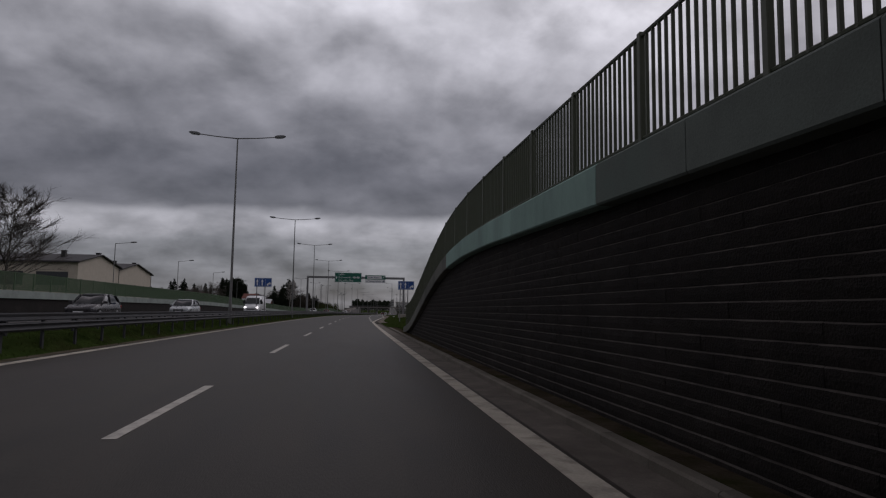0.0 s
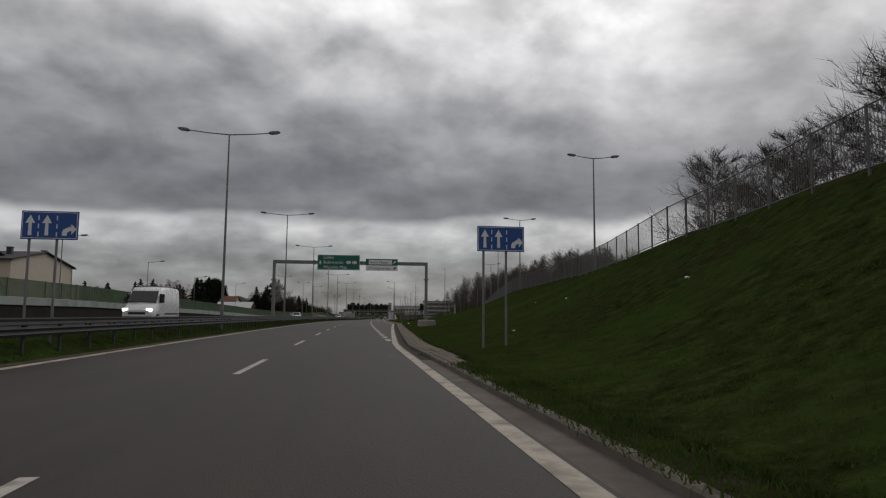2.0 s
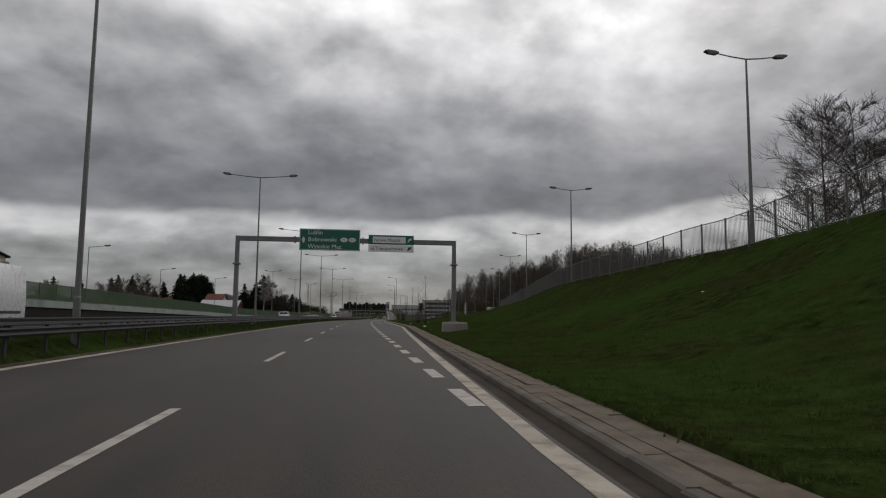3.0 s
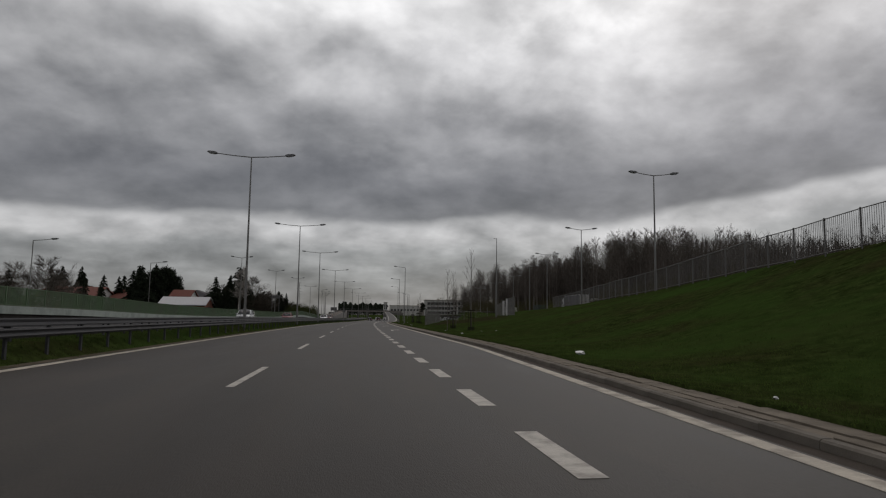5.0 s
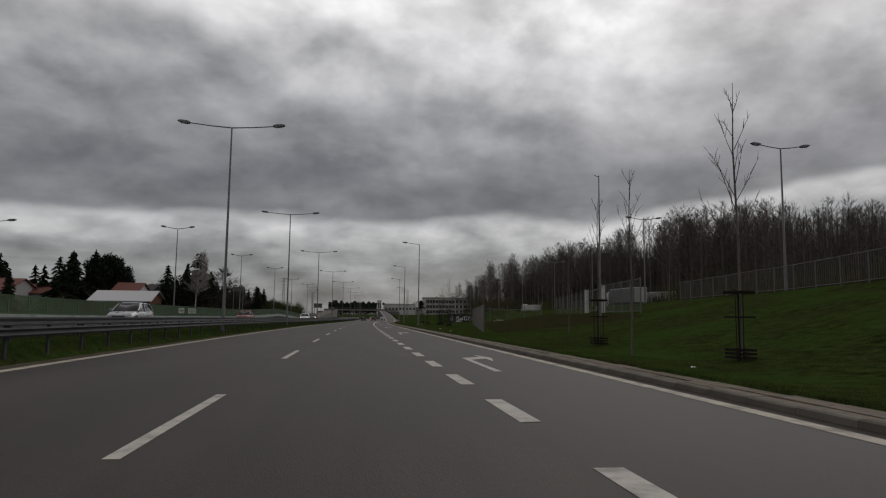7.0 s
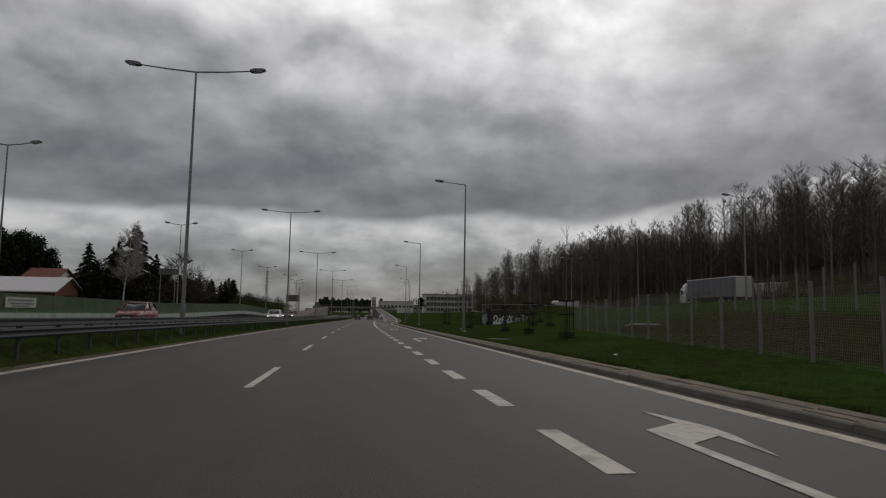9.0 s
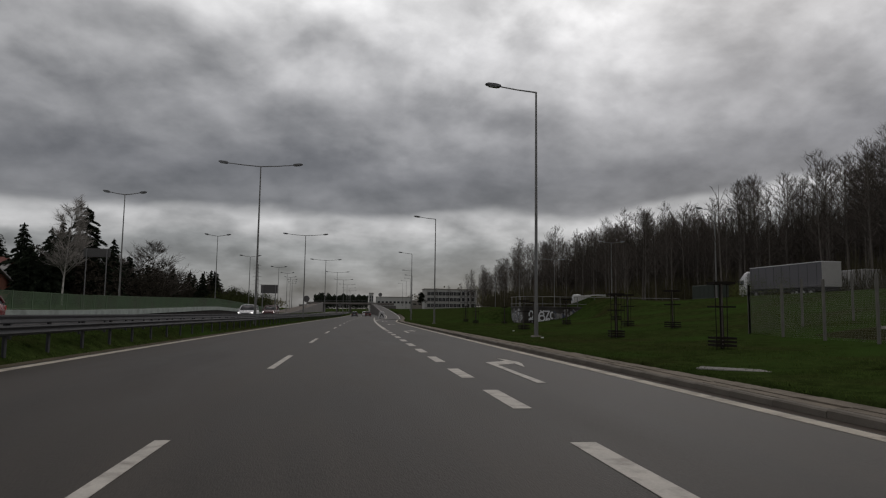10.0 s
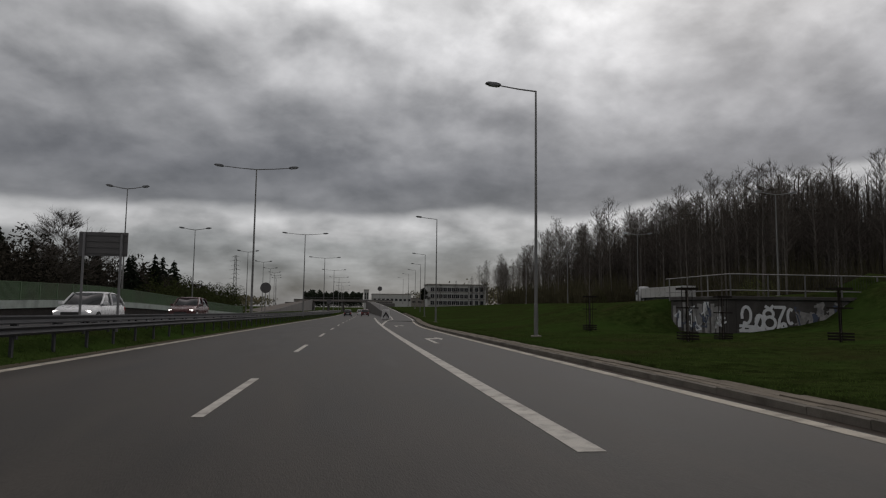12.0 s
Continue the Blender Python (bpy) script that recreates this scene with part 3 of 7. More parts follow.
# ---- ground ----
def build_ground():
    rows = sorted([-400, -200, -120, -80] + [-60 + 4 * i for i in range(121)] + [278, 279, 281, 281.3, 281.7, 283, 285, 286, 287, 289, 290] + [34.6, 35.5, 35.7, 38, 42, 46]) + [430, 450, 480, 520, 560, 600, 700, 900, 1300, 2000, 3200]
    lats = [-2600, -1200, -500, -250, -140, -90, -60, -40, -30, -24, -20.5, -19.9, -19.4, -16, -12, -7.6, -7.2, -7.0, -6.2, -5.6, -5.35, -5.25, -5.1, -2, 0, 2, 3.6]
    right = [0, 0.02, 0.06, 0.1, 0.15, 0.2, 0.25, 0.3, 0.35, 0.4, 0.45, 0.5, 0.55, 0.6, 0.7, 0.8, 0.9, 1.0]
    far = [3, 8, 16, 30, 50, 90, 160, 300, 600, 1300, 2600]
    bm = bmesh.new()
    grid = []
    for s in rows:
        foot = WALL_LAT + 0.26 if s < WALL_END else bank_foot(s)
        c = lerp(s, CREST)
        ls = lats + [foot - 0.05] + sorted([foot + (c - foot) * t for t in right] + [c + d for d in far] + [18.2, 19.2, 20.25, 20.35, 21.4, 22.6, 24, 25.4, 26.4, 27.4, 28.5, 30.2])
        line = []
        for lat in ls:
            z = ground_z(s, lat)
            if s > 420 or s < -60:
                w = min(1, (s - 420) / 300) if s > 420 else min(1, (-60 - s) / 100)
                z = z * (1 - w) + w * -2.2
            if lat > 200 or lat < -120:
                z = min(z, 4.0)
            line.append(bm.verts.new(at(s, lat, z)))
        grid.append(line)
    for u, v in zip(grid, grid[1:]):
        for k in range(len(u) - 1):
            bm.faces.new((u[k], u[k + 1], v[k + 1], v[k]))
    for f in bm.faces:
        f.smooth = True
    thing("ground", "uneven spring grass and soil beside the expressway", "ground", kind="structure", bm=bm, mat="grass")


build_ground()


def build_dry_grass():
    """Dead grass inside the wire fence, with a ragged edge."""
    bm = bmesh.new()
    rows = []
    for i in range(43):
        s = 188 + i
        a = 10.5 + 0.15 * (s - 189.6) + 0.5 * noise.noise(Vector((s * 0.4, 0, 1)))
        b = 22.4 + 0.122 * (s - 193.4) + 0.6 * noise.noise(Vector((s * 0.4, 5, 1)))
        rows.append([bm.verts.new(at(s, a + (b - a) * k / 14, ground_z(s, a + (b - a) * k / 14) + (0.055 if 0 < k < 14 and 0 < i < 42 else -0.08))) for k in range(15)])
    for u, v in zip(rows, rows[1:]):
        for k in range(14):
            bm.faces.new((u[k], u[k + 1], v[k + 1], v[k])).smooth = True
    thing("dry_grass", "dull brown dead grass inside the wire fence", "grass", kind="structure", bm=bm, mat="dry_grass")


build_dry_grass()

bm = bmesh.new()
ribbon(bm, -80, 620, 4, const(-5.15), lambda s: edge_lat(s) + 0.16 if s < 335 else max(5.5, 0), lambda s, lat: road_z(s), 0.1)
carriageway = thing("road", "worn grey asphalt expressway carriageway", "road", kind="structure", bm=bm, mat="asphalt")
bm = bmesh.new()
ribbon(bm, -80, 620, 4, const(-18.9), const(-7.25), lambda s, lat: road_z(s) + OPP, 0.1)
thing("road", "grey asphalt opposite carriageway behind the median", "road", kind="structure", bm=bm, mat="asphalt")
bm = bmesh.new()
ribbon(bm, 335, 600, 4, lambda s: lerp(s, RAMP_LEFT) - 0.5, lambda s: edge_lat(s) + 0.3, lambda s, lat: road_z(s) + ramp_height(s) + 0.006, 0.6)
thing("road", "asphalt exit ramp climbing to the bridge", "road", kind="structure", bm=bm, mat="asphalt")


def line_piece(s0, s1, lat, w, mat="paint", z=0.006, step=4):
    f = lat if callable(lat) else const(lat)
    bm = bmesh.new()
    ribbon(bm, s0, s1, step, lambda s: f(s) - w / 2, lambda s: f(s) + w / 2, lambda s, l: road_z(s) + z + (OPP if l < -7 else 0) + (ramp_height(s) + 0.006 if s > 335 and l > 5 else 0), 0.004)
    return bm


def build_markings():
    def marking(bm, label, cat="road marking", group="", mat="paint"):
        thing("road_marking", label, cat, bm=bm, mat=mat, group=group, kind="structure")
    marking(line_piece(-80, 600, -4.84, 0.25), "solid white edge line beside the median", mat="paint_worn")
    marking(line_piece(-80, 335, lambda s: edge_lat(s) - 0.015, 0.23), "worn solid white edge line along the kerb", mat="paint_worn")
    marking(line_piece(335, 590, edge_lat, 0.2), "solid white edge line up the exit ramp")
    marking(line_piece(-80, 600, -18.5, 0.22), "solid white edge line of the opposite carriageway")
    marking(line_piece(-80, 600, -7.75, 0.22), "solid white edge line of the opposite carriageway")
    starts = list(DASHES) + [DASHES[-1] + 12 * k for k in range(1, 26)] + [DASHES[0] - 12 * k for k in range(1, 7)]
    for s in starts:
        marking(line_piece(s, s + 4.2, 0.0, 0.135), "white lane dash on the asphalt", group="lane dashes")
    for k in range(47):
        s = lerp(k, ((0, 72.35), (10, 111.0), (11, 114.9), (16, 135.3), (19, 147.3), (21, 155.5), (31, 195.2), (34, 206.6), (37, 218.8), (43, 241.9), (46, 253.9)))
        marking(line_piece(s - 1.95, s, 3.74, 0.24, step=1), "short broad white dash beside the exit lane", group="exit lane dashes")
    for k in range(40):
        marking(line_piece(-60 + 12 * k, -56 + 12 * k, -11.4, 0.13), "white lane dash on the opposite carriageway", group="opposite lane dashes")
        marking(line_piece(-60 + 12 * k, -56 + 12 * k, -15.1, 0.13), "white lane dash on the opposite carriageway", group="opposite lane dashes")
    marking(line_piece(256.1, 372, 3.74, 0.26), "solid white line closing off the exit lane")
    marking(line_piece(310, 345, lambda s: lerp(s, ((310, 3.8), (335, 5.0), (345, 6.15))), 0.24), "white line along the painted nose")
    marking(line_piece(345, 560, lambda s: lerp(s, RAMP_LEFT) - 0.05, 0.2), "white edge line on the inner side of the ramp")
    # turn arrows, bent to the right
    for s in (160.9, 191.3, 220.6, 249.2, 276.5, 304.0):
        bm = bmesh.new()
        for shape in ARROW:
            low = [bm.verts.new(at(s + b, a, road_z(s + b) + 0.004)) for a, b in shape]
            top = [bm.verts.new(at(s + b, a, road_z(s + b) + 0.009)) for a, b in shape]
            bm.faces.new(top)
            for k in range(len(top)):
                bm.faces.new((low[k], low[(k + 1) % len(top)], top[(k + 1) % len(top)], top[k]))
        marking(bm, "white right-turn arrow painted on the exit lane", group="turn arrows")


ARROW = (((4.76, -0.82), (4.92, -0.82), (4.94, 3.06), (4.81, 3.82)), ((4.81, 3.82), (4.94, 3.06), (5.43, 3.45), (5.40, 4.28)), ((5.40, 4.28), (5.43, 3.45), (5.63, 3.7), (5.65, 3.96), (5.55, 4.62)), ((5.43, 3.45), (5.41, 2.43), (5.62, 3.5), (5.63, 3.7)), ((5.40, 4.28), (5.55, 4.62), (5.40, 5.27)))
DASHES = (6.4, 18.3, 29.9, 41.8, 54.0, 66.2, 78.5, 90.8, 103.0, 115.3, 127.8, 140.0, 152.0, 164.2, 175.9, 187.6, 199.3, 210.9, 222.6, 234.3, 246.2, 258.2, 270.0)
build_markings()


# ---- kerb, gutter and paving strip along the right side ----
def build_kerb():
    # from 58 m on, the strip's dark colour includes shade beside the kerb
    for a, b, mat, label in ((-60, 58, "gutter", "pale stained concrete gutter strip beside the asphalt"), (58, 400, "gutter_shade_dirt", "dirty gutter strip with the kerb's shade darkened into its colour")):
        bm = bmesh.new()
        ribbon(bm, a, b, 2, lambda s: edge_lat(s) + 0.16, lambda s: edge_lat(s) + kerb_off(s) + 0.01, lambda s, lat: road_z(s) - 0.01 + ramp_height(s), 0.15)
        thing("gutter", label, "gutter", kind="structure", bm=bm, mat=mat)
    kerb = thing("kerb", "weathered concrete kerb stones in a row", "kerb", kind="structure")
    rest = bmesh.new()
    mesh = None
    for i in range(460):
        s = -60 + i
        lat = edge_lat(s + 0.5) + kerb_off(s + 0.5)
        slope = math.degrees(math.atan(edge_lat(s + 1) + kerb_off(s + 1) - edge_lat(s) - kerb_off(s)))
        m = stand(s, lat, road_z(s) + ramp_height(s) - 0.1, -slope) @ Matrix.Translation((0, 0, random.uniform(-0.006, 0.006)))
        if -2 <= s <= 240:
            if mesh is None:
                b = bmesh.new()
                prism(b, [(0, 0), (0.13, 0), (0.13, 0.185), (0.025, 0.185), (0.0, 0.165)], 0.004, 0.994)
                mesh = mesh_from(b, "kerb_stone", "kerb")
            part("kerb_stone", mesh, None, kerb, m=m)
        else:
            box(rest, 0, 0.13, 0.004, 0.994, 0, 0.185, m)
    part("kerb_stone", rest, "kerb", kerb, kind="stuff")
    # paving slabs behind the kerb
    strip = thing("pavement", "narrow strip of worn concrete slabs behind the kerb", "pavement", kind="structure")
    rest = bmesh.new()
    meshes = []
    for j in range(3):
        b = bmesh.new()
        box(b, 0.004, 0.196, 0.004, 0.996, 0, 0.06)
        for v in b.verts:
            if v.co.z > 0.01:
                v.co.z += random.uniform(-0.008, 0.008)
        meshes.append(mesh_from(b, "slab", "paver"))
    for i in range(430):
        s = -30 + i
        for row in range(3):
            lat = edge_lat(s + 0.5) + kerb_off(s + 0.5) + 0.14 + row * 0.202
            if s < 52 or (s < 58 and row > (0 if s < 55 else 1)):
                continue
            slope = math.degrees(math.atan(edge_lat(s + 1) + kerb_off(s + 1) - edge_lat(s) - kerb_off(s)))
            m = stand(s, lat, road_z(s) + ramp_height(s) + 0.027 + (0.012 if row == 1 else 0) + random.uniform(-0.008, 0.008), -slope + random.uniform(-0.25, 0.25))
            if 52 <= s <= 150:
                part("slab", random.choice(meshes), None, strip, m=m)
            else:
                box(rest, 0.004, 0.196, 0.004, 0.996, 0, 0.06, m)
    part("slab", rest, "paver", strip, kind="stuff")
    bm = bmesh.new()
    ribbon(bm, -30, 400, 2, lambda s: edge_lat(s) + kerb_off(s) + 0.12, lambda s: edge_lat(s) + 1.31 if s > WALL_END else WALL_LAT + 0.02, lambda s, lat: road_z(s) + ramp_height(s) + 0.062, 0.2)
    thing("verge", "bare trodden soil strip beside the paving", "verge", kind="structure", bm=bm, mat="soil")
    bm = bmesh.new()
    ribbon(bm, -60, 470, 2, lambda s: -5.5 - 0.1 * math.sin(s * 1.3) * math.sin(s * 0.37), const(-5.1), lambda s, lat: road_z(s) + 0.006, 0.1)
    thing("verge", "dusty pale soil edge along the median grass", "verge", kind="structure", bm=bm, mat="dust")


build_kerb()


# ---- retaining wall, right ----
COPING = ((-60, 0.56), (10, 0.50), (16, 0.48), (22, 0.44), (29, 0.42), (33, 0.39), (35, 0.36))


def wall_top(s):
    return lerp(s, WALL_LOW) + lerp(s, COPING)


def build_right_wall():
    wall = thing("wall_right", "dark split-faced block retaining wall with green concrete coping", "wall", kind="structure")
    s_back = -60
    n = int((WALL_END - s_back) / 0.4)
    core = bmesh.new()
    rows = []
    k = 60
    for i in range(k + 1):
        s = s_back + (WALL_END - s_back) * i / k
        lo = road_z(s) - 0.3
        hi = max(lerp(s, WALL_LOW), lo + 0.05) + 0.1
        rows.append([core.verts.new(at(s, WALL_LAT + d, z)) for d, z in ((0.05, lo), (0.05, hi), (0.35, hi), (0.35, lo))])
    for u, v in zip(rows, rows[1:]):
        for j in range(4):
            core.faces.new((u[j], u[(j + 1) % 4], v[(j + 1) % 4], v[j]))
    core.faces.new(rows[0])
    core.faces.new(rows[-1][::-1])
    part("wall_core", core, "block", wall)
    protos = []
    for j in range(6):
        b = bmesh.new()
        g = []
        for a in range(5):
            g.append([])
            for c in range(4):
                y = 0.0005 + 0.399 * a / 4
                z = (0.001, 0.06, 0.121, 0.1315)[c]
                d = (-0.026, -0.034, -0.034, -0.020)[c]
                if 0 < a < 4 and 0 < c < 3:
                    d -= random.uniform(-0.004, 0.006)
                if c == 2:
                    z += random.uniform(-0.004, 0.002)
                g[-1].append(b.verts.new((d + 0.03, y, z)))
        for a in range(4):
            for c in range(3):
                # the top ledge takes the second, lit-looking colour
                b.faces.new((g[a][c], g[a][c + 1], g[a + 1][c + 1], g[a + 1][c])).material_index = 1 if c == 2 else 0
        back = [b.verts.new((0.15, y, z)) for y, z in ((0.0005, 0.001), (0.0005, 0.1315), (0.3995, 0.1315), (0.3995, 0.001))]
        b.faces.new([g[0][3], g[0][2], g[0][1], g[0][0], back[0], back[1]])
        b.faces.new([g[4][0], g[4][1], g[4][2], g[4][3], back[2], back[3]])
        b.faces.new([g[a][3] for a in range(5)] + [back[2], back[1]])
        b.faces.new([g[a][0] for a in range(4, -1, -1)] + [back[0], back[3]])
        protos.append(mesh_from(b, "block", "block"))
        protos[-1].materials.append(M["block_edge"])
    rest_v, rest_f, rest_m = [], [], []
    for c in range(23):
        for i in range(n):
            s = s_back + 0.4 * i + (0.2 if c % 2 else 0)
            z = road_z(s) - 0.02 + 0.1335 * c
            if z + 0.12 > lerp(s + 0.2, WALL_LOW) + 0.1 or s < -30:
                continue
            m = stand(s, WALL_LAT - 0.03 + 0.003 * c + random.uniform(-0.003, 0.003), z)
            if 13 <= s < 23 and c < 12:
                part("block", random.choice(protos), None, wall, m=m)
            else:
                me = random.choice(protos)
                o = len(rest_v)
                rest_v += [m @ v.co for v in me.vertices]
                rest_f += [[o + q for q in p.vertices] for p in me.polygons]
                rest_m += [p.material_index for p in me.polygons]
    me = bpy.data.meshes.new("block")
    me.from_pydata(rest_v, [], rest_f)
    me.materials.append(M["block"])
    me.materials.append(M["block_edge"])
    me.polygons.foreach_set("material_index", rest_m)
    part("block", me, None, wall, kind="stuff")
    # coping band in cast lengths
    s = -59.1
    while s < WALL_END - 0.1:
        e = min(s + 2.0, WALL_END + 0.1)
        if e > WALL_END - 1.0:
            e = WALL_END + 0.1
        b = bmesh.new()
        rows = []
        for i in range(4):
            t = s + 0.006 + (e - s - 0.012) * i / 3
            lo = lerp(t, WALL_LOW)
            h = wall_top(t) - lo
            rows.append([b.verts.new(at(t, WALL_LAT + d, lo + z)) for d, z in ((-0.14, 0.02), (-0.16, 0.04), (-0.16, h - 0.03), (-0.13, h), (0.33, h), (0.36, h - 0.03), (0.36, 0))])
        for u, v in zip(rows, rows[1:]):
            for j in range(7):
                b.faces.new((u[j], u[(j + 1) % 7], v[(j + 1) % 7], v[j]))
        b.faces.new(rows[0])
        b.faces.new(rows[-1][::-1])
        part("coping", b, "band_dark" if s < 6 else "band" if s < 18 else "band_warm", wall, "dark stained concrete coping" if s < 6 else "pale green concrete coping" if s < 18 else "grey weathered concrete coping")
        s = e


build_right_wall()


def build_wall_fence():
    fence = thing("fence", "olive painted steel bar railing on the wall coping", "fence")
    post = mesh_from(bx(-0.03, 0.03, -0.038, 0.038, -0.02, 1.17, 0.008), "post", "fence_green")
    bar = mesh_from(bx(-0.016, 0.016, -0.009, 0.009, 0.06, 1.11), "slat", "fence_green")
    s = -34.0
    lat = WALL_LAT - 0.02
    posts = []
    while s < WALL_END - 0.4:
        posts.append(s)
        s += 2.0
    posts.append(WALL_END - 0.12)
    for s in posts:
        part("post", post, None, fence, m=stand(s, lat, wall_top(s)))
    rest = bmesh.new()
    for a, b in zip(posts, posts[1:]):
        n = max(2, round((b - a) / 0.135))
        for k in range(1, n):
            s = a + (b - a) * k / n
            m = stand(s, lat, wall_top(s))
            if s > 4:
                part("slat", bar, None, fence, m=m)
            else:
                box(rest, -0.016, 0.016, -0.012, 0.012, 0.06, 1.11, m)
        for z, r in ((0.075, 0.018), (1.13, 0.024)):
            tbm = bmesh.new()
            pts = [at(a + (b - a) * q / 3, lat, wall_top(a + (b - a) * q / 3) + z) for q in range(4)]
            tube(tbm, pts, r, 6)
            part("rail", tbm, "fence_green", fence)
    part("slat", rest, "fence_green", fence, kind="stuff")


build_wall_fence()


# ---- long fence on the crest of the bank ----
def build_crest_fence():
    fence = thing("fence", "grey galvanised steel bar fence along the bank crest", "fence")
    lat = lambda s: lerp(s, CREST) - 0.5
    base = lambda s: ground_z(s, lat(s)) + 0.05
    H = 1.62
    post = mesh_from(bx(-0.03, 0.03, -0.035, 0.035, -0.3, H + 0.03, 0.006), "post", "fence_grey")
    s = 8.0
    posts = []
    while s <= 206:
        posts.append(s)
        s += 2.45
    for s in posts:
        part("post", post, None, fence, m=stand(s, lat(s), base(s)))
    bar = mesh_from(bx(-0.0065, 0.0065, -0.0065, 0.0065, 0.1, H - 0.04), "slat", "fence_grey")
    rest = bmesh.new()
    made = 0
    for a, b in zip(posts, posts[1:]):
        n = 18 if a < 150 else 12
        for k in range(1, n):
            s = a + (b - a) * k / n
            p = at(s, lat(s), base(s))
            if a > 28 and made < 300:
                part("slat", bar, None, fence, m=Matrix.Translation(p))
                made += 1
            else:
                box(rest, -0.0065, 0.0065, -0.0065, 0.0065, 0.1, H - 0.04, Matrix.Translation(p))
        for z in (0.1, H - 0.03):
            part("rail", tb([at(a, lat(a), base(a) + z), at(b, lat(b), base(b) + z)], 0.024, 5), "fence_grey", fence)
    part("slat", rest, "fence_grey", fence, kind="stuff")


build_crest_fence()


# ---- median guard rails ----
def build_guardrail(lat, face, name_label, double=False):
    rail = thing("guardrail", name_label, "guardrail", kind="structure")
    prof = [(-0.02, 0.22), (0.05, 0.215), (0.08, 0.18), (0.03, 0.125), (0.03, 0.1), (0.08, 0.05), (0.05, 0.01), (-0.02, 0.0)]
    s = -60.0
    while s < 470:
        e = s + 8.0
        bm = bmesh.new()
        rows = []
        for i in range(3):
            t = s + (e - s + 0.15) * i / 2
            rows.append([bm.verts.new(at(t, lat + face * d, road_z(t) + (0.575 if double else 0.76) + z)) for d, z in prof])
        for u, v in zip(rows, rows[1:]):
            for j in range(len(prof) - 1):
                bm.faces.new((u[j], u[j + 1], v[j + 1], v[j]))
        part("beam", bm, "rail", rail)
        if double:
            bm = bmesh.new()
            rows = []
            for i in range(3):
                t = s + (e - s + 0.15) * i / 2
                rows.append([bm.verts.new(at(t, lat + face * d, road_z(t) + z)) for d, z in ((-0.02, 0.835), (0.06, 0.835), (0.07, 0.855), (0.045, 0.925), (0.07, 0.99), (0.06, 1.02), (-0.02, 1.02))])
            for u, v in zip(rows, rows[1:]):
                for j in range(6):
                    bm.faces.new((u[j], u[j + 1], v[j + 1], v[j]))
            part("upper_beam", bm, "rail", rail)
        s = e
    post = mesh_from(bx(-0.03, 0.03, -0.05, 0.05, -0.2, 1.0 if double else 0.98, 0.005), "post", "rail")
    for i in range(230):
        t = -56 + 2.0 * i
        part("post", post, None, rail, m=stand(t, lat - face * 0.10, road_z(t)))
    return rail


build_guardrail(-5.62, 1, "grey steel guardrail with two stacked beams in the grassy median", True)
build_guardrail(-6.7, -1, "galvanised steel guardrail facing the opposite carriageway")


# ---- left retaining wall with grey coping and green fence ----
def build_left_wall():
    wall = thing("wall_left", "low dark retaining wall with grey-green coping", "wall", kind="structure")
    bm, band = bmesh.new(), bmesh.new()
    rows, brow = [], []
    for i in range(111):
        s = -60 + 4 * i
        r, t = road_z(s) - 0.2, lerp(s, LEFT_BAND)
        hi = max(r + 0.05, t - 0.5)
        rows.append([bm.verts.new(at(s, LEFT_WALL + d, z)) for d, z in ((0, r), (0, hi), (-0.4, hi), (-0.4, r))])
        brow.append([band.verts.new(at(s, LEFT_WALL + d, z)) for d, z in ((0.12, hi), (0.12, hi + 0.5), (-0.45, hi + 0.5), (-0.45, hi))])
    for w, q in ((bm, rows), (band, brow)):
        for u, v in zip(q, q[1:]):
            for j in range(4):
                w.faces.new((u[j], u[(j + 1) % 4], v[(j + 1) % 4], v[j]))
        w.faces.new(q[0])
        w.faces.new(q[-1][::-1])
    part("wall_face", bm, "block", wall)
    part("coping", band, "band_grey", wall, "pale grey-green concrete coping")
    fence = thing("fence", "dark green steel bar fence on the far wall", "fence")
    post = mesh_from(bx(-0.04, 0.04, -0.04, 0.04, 0, 1.22), "post", "fence_pane")
    top = lambda s: max(road_z(s) - 0.15, lerp(s, LEFT_BAND) - 0.5) + 0.5
    bar = mesh_from(bx(-0.012, 0.012, -0.028, 0.028, 0.06, 1.16), "slat", "fence_pane")
    rest = bmesh.new()
    made = 0
    for i in range(172):
        a = -60 + 2.5 * i
        b = a + 2.5
        part("post", post, None, fence, m=stand(a, LEFT_WALL - 0.15, top(a)))
        for k in range(1, 20):
            s = a + 2.5 * k / 20
            m = stand(s, LEFT_WALL - 0.15, top(s))
            if a > 44 and made < 300:
                part("slat", bar, None, fence, m=m)
                made += 1
            else:
                box(rest, -0.012, 0.012, -0.028, 0.028, 0.06, 1.16, m)
        for z in (0.06, 1.17):
            part("rail", tb([at(a, LEFT_WALL - 0.15, top(a) + z), at(b, LEFT_WALL - 0.15, top(b) + z)], 0.03, 4), "fence_pane", fence)
    part("slat", rest, "fence_pane", fence, kind="stuff")


build_left_wall()


def build_banner(s0, s1, label, bars):
    s, lat = (s0 + s1) / 2, LEFT_WALL - 0.05
    z = max(road_z(s) - 0.15, lerp(s, LEFT_BAND) - 0.5) + 0.5
    ob = thing("banner", label, "banner", stand(s, lat, z))
    w = (s1 - s0) / 2
    part("sheet", bx(-0.008, 0.008, -w, w, 0.32, 0.98, 0.003), "banner", ob)
    for z0, z1, a, b in bars:
        part("print_bar", bx(0.009, 0.013, -w * a, w * b, z0, z1), "banner_print", ob, "faded dark print")


